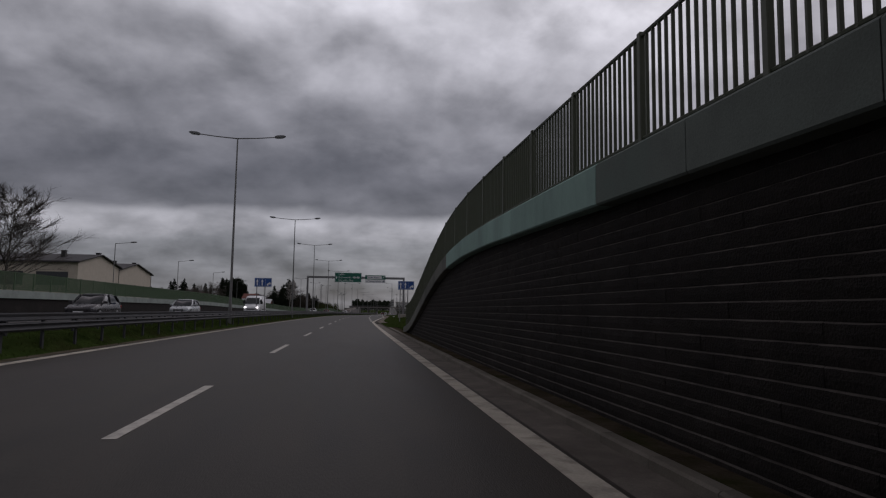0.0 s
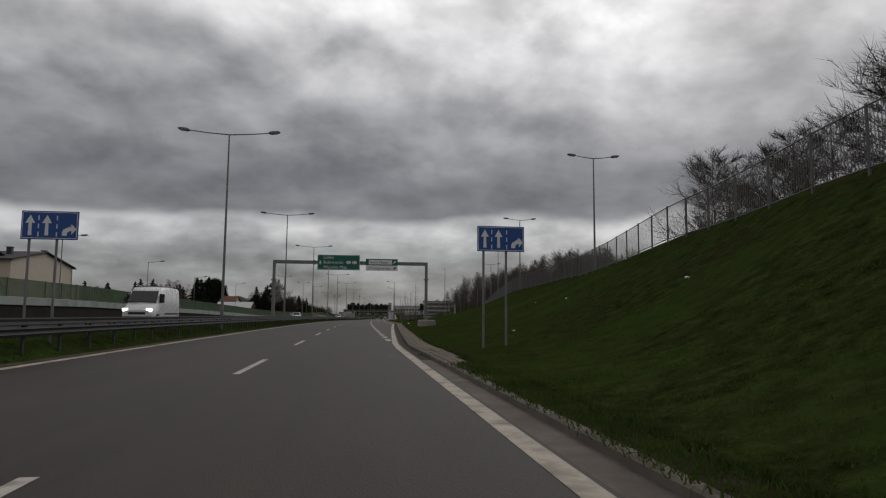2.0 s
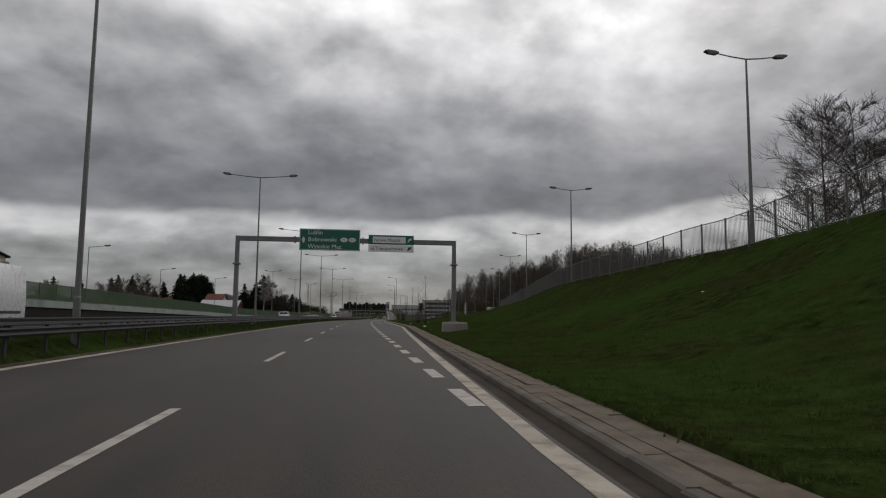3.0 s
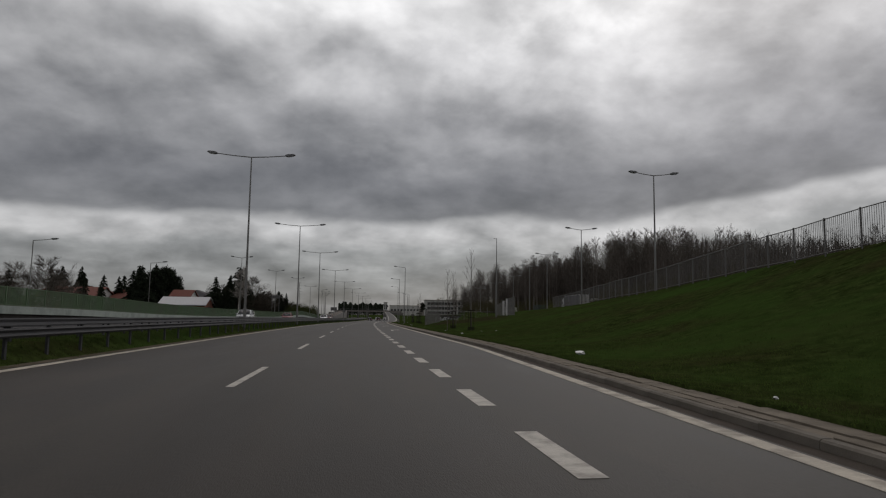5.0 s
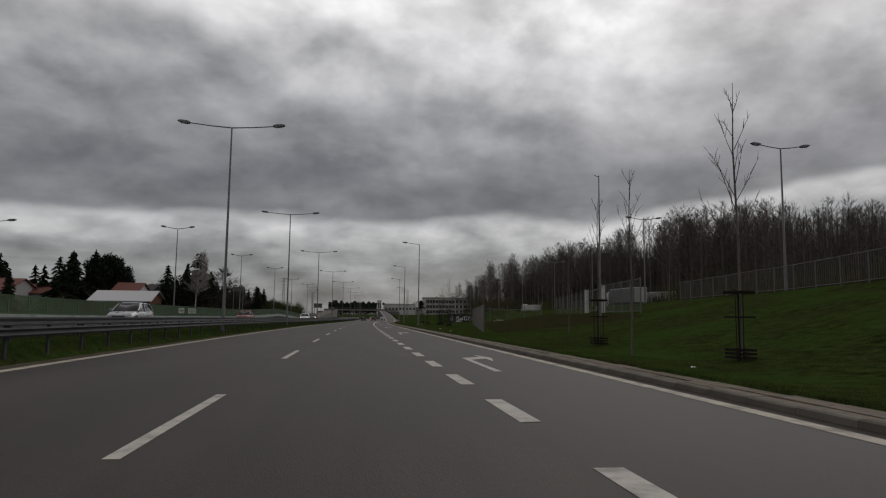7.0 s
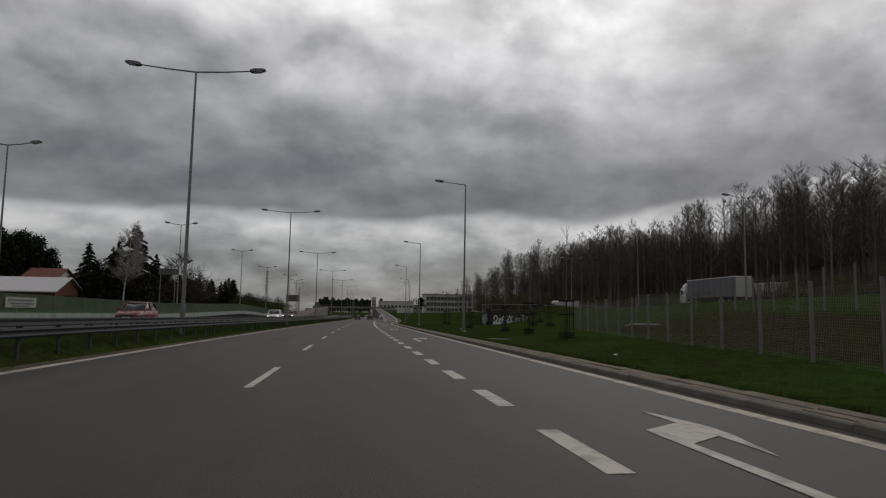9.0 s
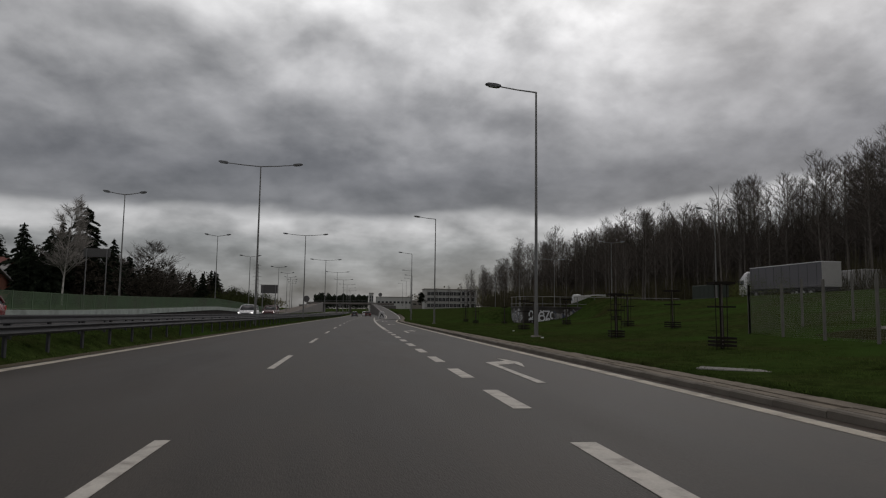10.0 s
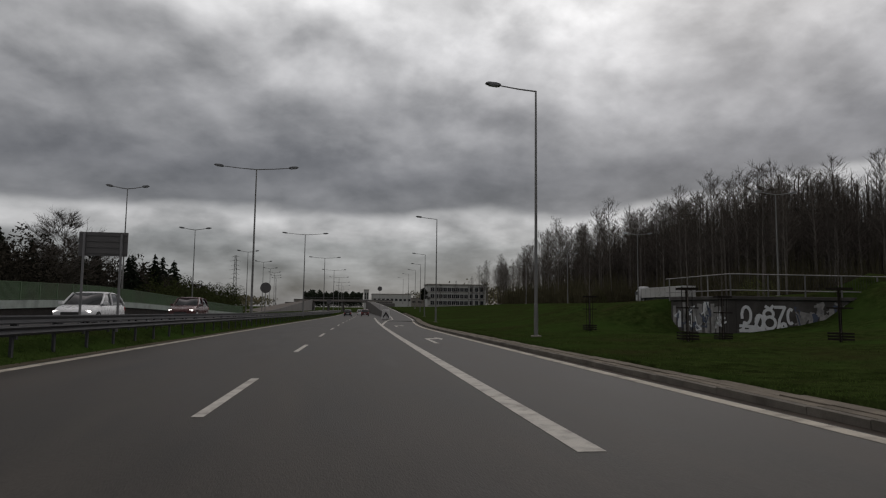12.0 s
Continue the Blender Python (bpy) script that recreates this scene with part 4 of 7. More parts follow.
build_banner(231.0, 234.8, "weathered pale banner with faded print tied to the fence", ((0.72, 0.84, 0.85, 0.8), (0.52, 0.62, 0.7, 0.85), (0.38, 0.45, 0.6, 0.5)))
build_banner(226.9, 229.4, "smaller weathered banner tied to the green fence", ((0.55, 0.78, 0.7, 0.7),))


# ---- street lamps ----
def lamp_head(parent, x0, x1, z, tilt):
    d = 1 if x1 > x0 else -1
    bm = bmesh.new()
    prism(bm, [(0, -0.03), (0.12, -0.07), (0.62, -0.05), (0.74, 0.0), (0.6, 0.07), (0.2, 0.09), (0, 0.05)], -0.13, 0.13)
    bevel(bm, 0.02)
    m = Matrix.Translation((x1, 0, z)) @ Matrix.Rotation(-d * tilt, 4, "Y") @ Matrix.Diagonal((d, 1, 1, 1))
    bmesh.ops.transform(bm, matrix=m, verts=bm.verts)
    bmesh.ops.recalc_face_normals(bm, faces=bm.faces)
    head = part("lamp_head", bm, "lamp", parent, "grey flat luminaire")
    bm = bmesh.new()
    box(bm, 0.15, 0.55, -0.1, 0.1, -0.085, -0.06, m)
    bmesh.ops.recalc_face_normals(bm, faces=bm.faces)
    part("lens", bm, "lens", head)


def make_lamp(h, arms, label, r0=0.11, reach=1.0):
    ob = thing("street_lamp", label, "street lamp", group="street lamps")
    part("pole", tb([(0, 0, 0), (0, 0, 1.4), (0, 0, 1.45), (0, 0, h)], [r0, r0 * 0.95, r0 * 0.8, 0.045], 10), "pole", ob)
    part("base_plate", bx(-0.2, 0.2, -0.2, 0.2, -0.3, 0.05, 0.01), "concrete", ob)
    if r0 > 0.1:
        bm = bx(r0 * 0.4, r0 * 0.95, -0.05, 0.05, 0.55, 1.05, 0.01)
        part("hatch", bm, "pole", ob)
    for d in arms:
        part("arm", tb([(0, 0, h - 0.02), (d * 0.9 * reach, 0, h + 0.05), (d * 1.75 * reach, 0, h + 0.16)], [0.035, 0.03, 0.028], 6), "pole", ob)
        lamp_head(ob, 0, d * 1.7 * reach, h + 0.16, math.radians(6))
    return ob


double = make_lamp(11.0, (-1, 1), "tall grey double-arm street lamp in the median", reach=1.42)
double_low = make_lamp(8.6, (-1, 1), "grey double-arm street lamp along the side road", reach=0.87)
single = make_lamp(11.0, (-1,), "tall grey single-arm street lamp on the verge", 0.1)
single_low = make_lamp(7.4, (1,), "slim grey single-arm street lamp behind the fence", 0.06)

# ---- lamp rows ----
def row_of(proto, places, face=0.0):
    first = True
    for s, lat, base, top, h in places:
        k = (top - base) / h
        m = stand(s, lat, base, face)
        if first:
            proto.matrix_world = m @ Matrix.Diagonal((1, 1, k, 1))
            first, k0 = False, k
        else:
            copy_thing(proto, m @ Matrix.Diagonal((1, 1, k / k0, 1)))
    return k0


row_of(double, [(s, lat, road_z(s), top, 11.0) for s, lat, top in (
    (3.5, -5.9, 12.1), (43.8, -5.9, 12.45), (82.3, -5.95, 12.29), (118.2, -6.4, 12.6), (152.2, -6.1, 12.28), (186, -5.9, 11.8), (218.6, -5.95, 11.5), (258.9, -5.88, 11.1),
    (300.5, -6.2, 10.45), (340.6, -6.2, 9.92), (381, -6.2, 9.7), (421, -6.2, 9.5), (461, -6.2, 9.4), (501, -6.2, 9.3), (541, -6.2, 9.3), (640, -6.2, 10.0), (690, -6.2, 10.0))])
row_of(single, [(s, lat, ground_z(s, lat), top, 11.0) for s, lat, top in (
    (237.7, 9.8, 10.62), (279.6, 9.85, 10.37), (323, 10.1, 10.13), (366, 12.5, 9.6), (408, 15.2, 10.6), (450, 17.4, 11.6), (492, 18.6, 12.5), (534, 19.8, 13.0))])
LOW_K = row_of(double_low, [(s, lat, ground_z(s, lat), top, 8.6) for s, lat, top in (
    (55, 19.2, 13.05), (90.8, 21.0, 13.84), (123.3, 22.75, 13.44), (155.6, 26.3, 12.94), (187.4, 30.7, 12.52), (218.1, 34.4, 12.04), (245, 37.6, 11.96), (275.2, 40.1, 11.59), (306.9, 40.5, 11.19), (337.4, 39.9, 10.68), (370, 40, 10.6), (402, 40, 10.6))])
LEFT_TOPS = ((235.9, -22.7, 11.73), (279.4, -22.9, 11.97), (322.1, -23.1, 12.35), (344, -21.7, 10.6), (386, -22, 11.0), (420, -24, 11.2), (455, -27, 11.5), (490, -30, 12), (520, -33, 12.3), (550, -36, 12.6))
for s, lat, top in LEFT_TOPS:
    z = ground_z(s, lat)
    copy_thing(double_low, stand(s, lat, z) @ Matrix.Diagonal((1, 1, (top - z) / 8.6 / LOW_K, 1)))
row_of(single_low, [(s, lat, ground_z(s, lat), top, 7.4) for s, lat, top in (
    (79.7, -26.2, 8.5), (110, -27.5, 8.6), (142, -29.5, 8.5), (174.4, -31.3, 8.0), (206, -30, 8.2))])


# ---- traffic signs ----
def arrow_up(bm, x, z0, h, w):
    m = z0 + h * 0.6
    v = lambda a, b: bm.verts.new((a, -0.023, b))
    sl, sr = v(x - w * 0.16, m), v(x + w * 0.16, m)
    bm.faces.new((v(x - w * 0.2, z0), v(x + w * 0.2, z0), sr, sl))
    bm.faces.new((v(x - w * 0.5, m), sl, sr, v(x + w * 0.5, m), v(x, z0 + h)))


def lane_sign(s, lat, top, w, h, base, label):
    sign = thing("lane_sign", label, "road sign", stand(s, lat, base))
    z1 = top - base
    z0 = z1 - h
    bm = bx(-w / 2, w / 2, -0.015, 0.015, z0, z1, 0.01)
    part("panel", bm, "blue", sign)
    bm = bmesh.new()
    t = 0.016
    for a, b, c, d in ((-w / 2 + .03, w / 2 - .03, z1 - .03 - t, z1 - .03), (-w / 2 + .03, w / 2 - .03, z0 + .03, z0 + .03 + t), (-w / 2 + .03, -w / 2 + .03 + t, z0 + .03, z1 - .03), (w / 2 - .03 - t, w / 2 - .03, z0 + .03, z1 - .03)):
        box(bm, a, b, -0.019, -0.014, c, d)
    part("border", bm, "white", sign)
    for x in (-w * 0.34, -w * 0.05):
        bm = bmesh.new()
        arrow_up(bm, x, z0 + h * 0.14, h * 0.72, w * 0.17)
        part("arrow", bm, "white", sign)
    bm = bmesh.new()
    pts = [(0.22, 0.14), (0.305, 0.14), (0.31, 0.25), (0.345, 0.30), (0.385, 0.31), (0.385, 0.18), (0.47, 0.37), (0.385, 0.56), (0.385, 0.44), (0.31, 0.43), (0.245, 0.36), (0.22, 0.27)]
    f = bm.faces.new([bm.verts.new((a * w, -0.023, z0 + h * b)) for a, b in pts])
    bmesh.ops.triangulate(bm, faces=[f])
    part("arrow", bm, "white", sign)
    for x in (-w * 0.195, w * 0.125):
        for q in range(3):
            part("lane_mark", bx(x - 0.014, x + 0.014, -0.023, -0.016, z0 + h * (0.1 + 0.29 * q), z0 + h * (0.26 + 0.29 * q)), "white", sign)
    for x in (-w * 0.36, w * 0.12):
        part("post", tb([(x, 0.06, -0.4), (x, 0.06, z1 - 0.05)], 0.038, 8), "galv", sign, m=Matrix.Translation((0.0, 0, 0)))
    for z in (z0 + 0.12, z1 - 0.12):
        part("bracket", bx(-w * 0.42, w * 0.42, 0.012, 0.03, z - 0.02, z + 0.02), "galv", sign)


lane_sign(60.8, 6.72, 3.90, 1.5, 0.80, ground_z(60.8, 6.7) - 0.05, "blue lane arrow sign on two steel posts in the grass bank")
lane_sign(60.2, -6.25, 3.91, 1.5, 0.80, road_z(60), "blue lane arrow sign on two posts in the median")


def text_mesh(body, size, mat, parent, x, z, y=-0.03, align="LEFT", name="lettering"):
    cu = bpy.data.curves.new(name, "FONT")
    cu.body, cu.size, cu.align_x, cu.resolution_u = body, size, align, 2
    cu.extrude = 0.002
    tmp = bpy.data.objects.new(name, cu)
    scene.collection.objects.link(tmp)
    me = bpy.data.meshes.new_from_object(tmp.evaluated_get(bpy.context.evaluated_depsgraph_get()))
    bpy.data.objects.remove(tmp)
    bpy.data.curves.remove(cu)
    me.materials.clear()
    me.materials.append(M[mat])
    ob = new(name, me)
    ob.parent = parent
    ob.matrix_basis = Matrix.Translation((x, y, z)) @ Matrix.Rotation(math.pi / 2, 4, "X")
    return ob


def build_gantry():
    S = 111.2
    g = thing("sign_gantry", "grey steel sign gantry spanning the carriageway", "gantry", stand(S, 0, 0))
    L, R = -6.75, 9.42
    top = 6.72
    for x, z0 in ((L, road_z(S)), (R, 0.5)):
        part("post", bevel(tap_post(x, z0, top), 0.01), "galv", g)
        for zz in (z0 + (top - z0) * 0.70,):
            part("flange", bx(x - 0.26, x + 0.26, -0.26, 0.26, zz - 0.05, zz + 0.05, 0.01), "galv", g, "bolted flange collar")
        part("base_plate", bx(x - 0.34, x + 0.34, -0.34, 0.34, z0 - 0.02, z0 + 0.05, 0.005), "galv", g)
        for q in range(4):
            a, b = (0.26 if q % 2 else -0.26), (0.26 if q > 1 else -0.26)
            part("bolt", tb([(x + a, b, z0 + 0.04), (x + a, b, z0 + 0.2)], 0.025, 6), "rust", g)
    part("beam", bx(L, R, -0.15, 0.15, top - 0.36, top, 0.02), "galv", g)
    for x in (-2.6, 2.45):
        part("flange", bx(x - 0.05, x + 0.05, -0.2, 0.2, top - 0.43, top + 0.06, 0.005), "galv", g)
    # large green panel
    x0, x1, z0, z1 = -2.25, 2.23, 5.74, 7.35
    p = part("green_panel", bx(x0, x1, -0.30, -0.25, z0, z1, 0.01), "green", g, "green direction panel with white lettering")
    edge = bmesh.new()
    for a, b, c, d in ((x0 + .03, x1 - .03, z1 - .06, z1 - .03), (x0 + .03, x1 - .03, z0 + .03, z0 + .06), (x0 + .03, x0 + .06, z0 + .03, z1 - .03), (x1 - .06, x1 - .03, z0 + .03, z1 - .03)):
        box(edge, a, b, -0.306, -0.299, c, d)
    part("border", edge, "white", p)
    for i, word in enumerate(("Lublin", "Bobrowniki", "Wysokie Maz.")):
        text_mesh(word, 0.45, "white", p, x0 + 0.62, z1 - 0.42 - 0.52 * i, -0.306)
    bm = bmesh.new()
    pts = [(-0.05, 0), (0.05, 0), (0.05, 0.24), (0.13, 0.24), (0, 0.46), (-0.13, 0.24), (-0.05, 0.24)]
    bmesh.ops.triangulate(bm, faces=[bm.faces.new([bm.verts.new((x0 + 0.3 + a, -0.306, z0 + 0.55 + b)) for a, b in pts])])
    part("arrow", bm, "white", p)
    for i, word in enumerate(("PL", "BY")):
        cx = x0 + 3.28 + 0.62 * i
        bm = bmesh.new()
        ring = [bm.verts.new((cx + 0.27 * math.cos(a), -0.306, z1 - 0.79 + 0.17 * math.sin(a))) for a in [2 * math.pi * k / 20 for k in range(20)]]
        bm.faces.new(ring[::-1])
        part("oval", bm, "white", p, "white oval country mark")
        text_mesh(word, 0.26, "black", p, cx, z1 - 0.88, -0.312, "CENTER")
    # smaller panels
    x0, x1 = 2.86, 6.28
    q = part("green_panel", bx(x0, x1, -0.30, -0.25, 6.28, 7.0, 0.01), "green", g, "green exit panel with an arrow")
    part("name_plate", bx(x0 + 0.32, x1 - 0.62, -0.31, -0.3, 6.40, 6.88), "white", q)
    text_mesh("Nowe Miasto", 0.36, "letter", q, x0 + 0.42, 6.51, -0.315)
    w = part("white_panel", bx(x0, x1, -0.30, -0.25, 5.72, 6.26, 0.01), "white", g, "white exit panel with dark lettering")
    text_mesh("ul.Transportowa", 0.36, "letter", w, x0 + 0.18, 5.87, -0.306)
    for zc, mat, par in ((6.64, "white", q), (5.99, "letter", w)):
        bm = bmesh.new()
        pts = [(-0.17, -0.12), (-0.12, -0.17), (0.065, 0.015), (0.10, -0.07), (0.165, 0.165), (-0.07, 0.10), (0.015, 0.065)]
        bmesh.ops.triangulate(bm, faces=[bm.faces.new([bm.verts.new((x1 - 0.32 + a, -0.309, zc + b)) for a, b in pts])])
        part("arrow", bm, mat, par)
    # footing
    bm = bmesh.new()
    vs = box(bm, -1.02, 1.02, -0.6, 0.6, -1.2, 0.62)
    for v in vs:
        if v.co.z > 0:
            v.co.x *= 0.9
            v.co.y *= 0.9
    bevel(bm, 0.09)
    thing("concrete_footing", "weathered concrete footing of the sign gantry", "footing", stand(S, R + 0.1, -0.13), bm=bm, mat="concrete")


def tap_post(x, z0, top):
    bm = bmesh.new()
    vs = box(bm, x - 0.165, x + 0.165, -0.165, 0.165, z0, top)
    for v in vs:
        if v.co.z > z0 + 1:
            v.co.x = x + (v.co.x - x) * 0.85
            v.co.y *= 0.85
    return bm


build_gantry()


def round_sign(s, lat, z, r, label, posts=2, face="sign_back"):
    base = ground_z(s, lat)
    sign = thing("round_sign", label, "road sign", stand(s, lat, base))
    bm = bmesh.new()
    bmesh.ops.create_cone(bm, cap_ends=True, segments=28, radius1=r, radius2=r, depth=0.03, matrix=Matrix.Translation((0, 0, z - base)) @ Matrix.Rotation(math.pi / 2, 4, "X"))
    part("disc", bm, face, sign)
    for x in ((-0.12, 0.12) if posts == 2 else (0.0,)):
        part("post", tb([(x, 0.04, -0.3), (x, 0.04, z - base + r * 0.5)], 0.035, 8), "galv", sign)


round_sign(43.2, 11.2, 7.0, 0.36, "grey back of a round sign on two posts")
round_sign(47.0, 14.9, 5.85, 0.30, "blue round sign on a post behind the crest fence", 1, "blue")
round_sign(312.7, -7.0, 1.8, 0.5, "grey back of a round sign on a post", 1)
round_sign(420, 5.7, 4.9, 0.6, "grey round sign on a tall post by the ramp", 1)
round_sign(400, -6.2, 1.3, 0.55, "grey back of a round sign in the median", 1)


def sign_board(s, lat, top, w, h, label, n=2):
    base = ground_z(s, lat)
    sign = thing("sign_board", label, "road sign", stand(s, lat, base))
    part("panel", bx(-w / 2, w / 2, -0.02, 0.02, top - base - h, top - base, 0.008), "sign_back", sign)
    for k in range(n):
        x = -w * 0.38 + w * 0.76 * k / max(1, n - 1)
        part("post", tb([(x, -0.06, -0.3), (x, -0.06, top - base - 0.05)], 0.045, 8), "galv", sign)
    for k in range(4):
        z = top - base - h + h * (k + 0.5) / 4
        part("stiffener", bx(-w / 2 + 0.04, w / 2 - 0.04, -0.045, -0.021, z - 0.02, z + 0.02), "sign_back", sign)


sign_board(274.5, -7.1, 2.62, 1.62, 0.84, "grey back of a large direction board in the median", 2)
sign_board(268.2, -20.9, 5.3, 2.2, 0.75, "small grey board on posts above the far wall")


# ---- bridge over the road and the underpass behind ----
def build_bridges():
    S = 580.0
    far = thing("road_bridge", "grey concrete road bridge across the expressway", "bridge", stand(S, 0, road_z(S)))
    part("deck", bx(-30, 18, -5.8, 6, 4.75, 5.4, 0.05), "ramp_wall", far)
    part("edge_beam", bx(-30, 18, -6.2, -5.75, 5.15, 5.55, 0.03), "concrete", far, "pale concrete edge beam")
    part("parapet", bx(-30, 18, -6.1, -5.9, 5.55, 6.1, 0.02), "bridge", far)
    part("abutment", bx(5.6, 19, -8, 8, -1, 4.5), "bridge", far)
    part("abutment", bx(-34, -20.4, -8, 8, -1, 4.5), "bridge", far)
    for x in (-13.5, -6.1):
        for y in (-4, 0, 4):
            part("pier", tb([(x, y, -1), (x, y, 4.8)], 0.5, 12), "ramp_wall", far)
    part("guard", tb([(-30, -6, 6.9), (18, -6, 6.9)], 0.05, 6), "galv", far)
    # curved wing wall between road and ramp
    bm = bmesh.new()
    rows = []
    for i in range(25):
        s = 368 + 8.4 * i
        lo, hi = road_z(s) - 0.5, road_z(s) + ramp_height(s) + 0.5
        f = lambda d: lerp(s, RAMP_LEFT) - 1.0 + d
        rows.append([bm.verts.new(at(s, f(d), z)) for d, z in ((0, lo), (0, hi), (0.4, hi), (0.4, lo))])
    for u, v in zip(rows, rows[1:]):
        for j in range(4):
            bm.faces.new((u[j], u[(j + 1) % 4], v[(j + 1) % 4], v[j]))
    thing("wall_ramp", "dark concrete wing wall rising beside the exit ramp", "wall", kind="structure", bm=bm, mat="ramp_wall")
    # left slip road coming down from the bridge
    bm = bmesh.new()
    ribbon(bm, 370, 580, 6, lambda s: -31 + 0.02 * (s - 370), lambda s: -21.5, lambda s, l: road_z(s) + lerp(s, ((370, 0.2), (420, 0.8), (500, 3.2), (580, 5.2))), 0.6)
    thing("road", "pale asphalt slip road descending from the bridge", "road", kind="structure", bm=bm, mat="gutter")
    bm = bmesh.new()
    rows = []
    for i in range(23):
        s = 370 + 9.5 * i
        lo = road_z(s) - 0.5
        hi = road_z(s) + lerp(s, ((370, 0.4), (420, 1.2), (500, 3.9), (580, 6.0)))
        rows.append([bm.verts.new(at(s, -21.0 + d, z)) for d, z in ((0, lo), (0, hi), (-0.4, hi), (-0.4, lo))])
    for u, v in zip(rows, rows[1:]):
        for j in range(4):
            bm.faces.new((u[j], u[(j + 1) % 4], v[(j + 1) % 4], v[j]))
    thing("wall_slip_road", "grey concrete wall along the slip road", "wall", kind="structure", bm=bm, mat="bridge")
    near = thing("road_bridge", "dark concrete underpass deck that the road leaves", "bridge", stand(-32, 0, 0))
    part("deck", bx(-24, 13, -24, 30.3, 5.2, 6.4, 0.05), "concrete", near)
    part("abutment", bx(-21, -19.6, -24, 25, -0.4, 5.2), "concrete", near)
    part("abutment", bx(5.5, 7.0, -24, 22, -0.4, 5.2), "concrete", near)


build_bridges()


# ---- trees ----
def branch(bm, p, d, length, r, n, bend_by, segs=3, curl=0.9):
    pts, rad = [p.copy()], [r]
    q, dd = p.copy(), d.normalized()
    for i in range(segs):
        dd = (dd + Vector((random.uniform(-1, 1), random.uniform(-1, 1), random.uniform(-0.4, curl))) * bend_by).normalized()
        q = q + dd * length / segs
        pts.append(q.copy())
        rad.append(max(0.004, r * (1 - 0.8 * (i + 1) / segs)))
    tube(bm, pts, rad, n, False)
    return pts, dd


def bare_tree_meshes(h, crown_from=0.45, spread=0.22, limbs=18, fine=5, r=None, twigs=4, mat="bark", thin=0.018, rise=1.0, wander=0.06):
    """Trunk mesh and crown mesh of a leafless tree with its foot at the origin."""
    trunk, crown = bmesh.new(), bmesh.new()
    r = r or h * 0.0105
    pts, d = [Vector((0, 0, -0.3))], Vector((0, 0, 1))
    rad = [r * 1.25]
    for i in range(7):
        d = (d + Vector((random.uniform(-1, 1), random.uniform(-1, 1), 0)) * wander).normalized()
        d.z = max(d.z, 0.9)
        pts.append(pts[-1] + d * h * 0.95 / 7)
        rad.append(r * (1 - 0.93 * (i + 1) / 7))
    tube(trunk, pts, rad, 7, False)

    def on_trunk(t):
        k = min(6.999, t * 7)
        i = int(k)
        return pts[i].lerp(pts[i + 1], k - i), rad[i] + (rad[i + 1] - rad[i]) * (k - i)
    for i in range(limbs):
        t = crown_from + (0.97 - crown_from) * (i + random.random()) / limbs
        p, rr = on_trunk(t)
        a = random.uniform(0, 2 * math.pi)
        up = random.uniform(0.35, 1.0)
        ln = h * spread * (1.15 - t) * random.uniform(0.8, 1.4) + h * 0.05
        lp, ld = branch(crown, p, Vector((math.cos(a), math.sin(a), up * rise)), ln, rr * 0.5, 3, 0.16)
        for j in range(fine):
            b0 = lp[1].lerp(lp[-1], random.random())
            a2 = a + random.uniform(-1.3, 1.3)
            sp, sd = branch(crown, b0, Vector((math.cos(a2), math.sin(a2), random.uniform(0.1, 1.2))), ln * random.uniform(0.3, 0.6), max(thin * 1.3, rr * 0.24), 3, 0.2, 2, 0.5)
            for k in range(twigs):
                c0 = sp[0].lerp(sp[-1], random.uniform(0.2, 1))
                branch(crown, c0, sd + Vector((random.uniform(-1, 1), random.uniform(-1, 1), random.uniform(-0.3, 0.9))), min(1.1, ln * random.uniform(0.2, 0.48)), max(thin, rr * 0.12), 3, 0.2, 1, 0.5)
    return mesh_from(trunk, "trunk", mat), mesh_from(crown, "crown", "birch_twig" if mat == "birch" else "twig")


def tree_thing(meshes, label, m, name="bare_tree", group=""):
    ob = thing(name, label, "tree", m, group)
    part("trunk", meshes[0], None, ob)
    part("crown", meshes[1], None, ob)
    return ob


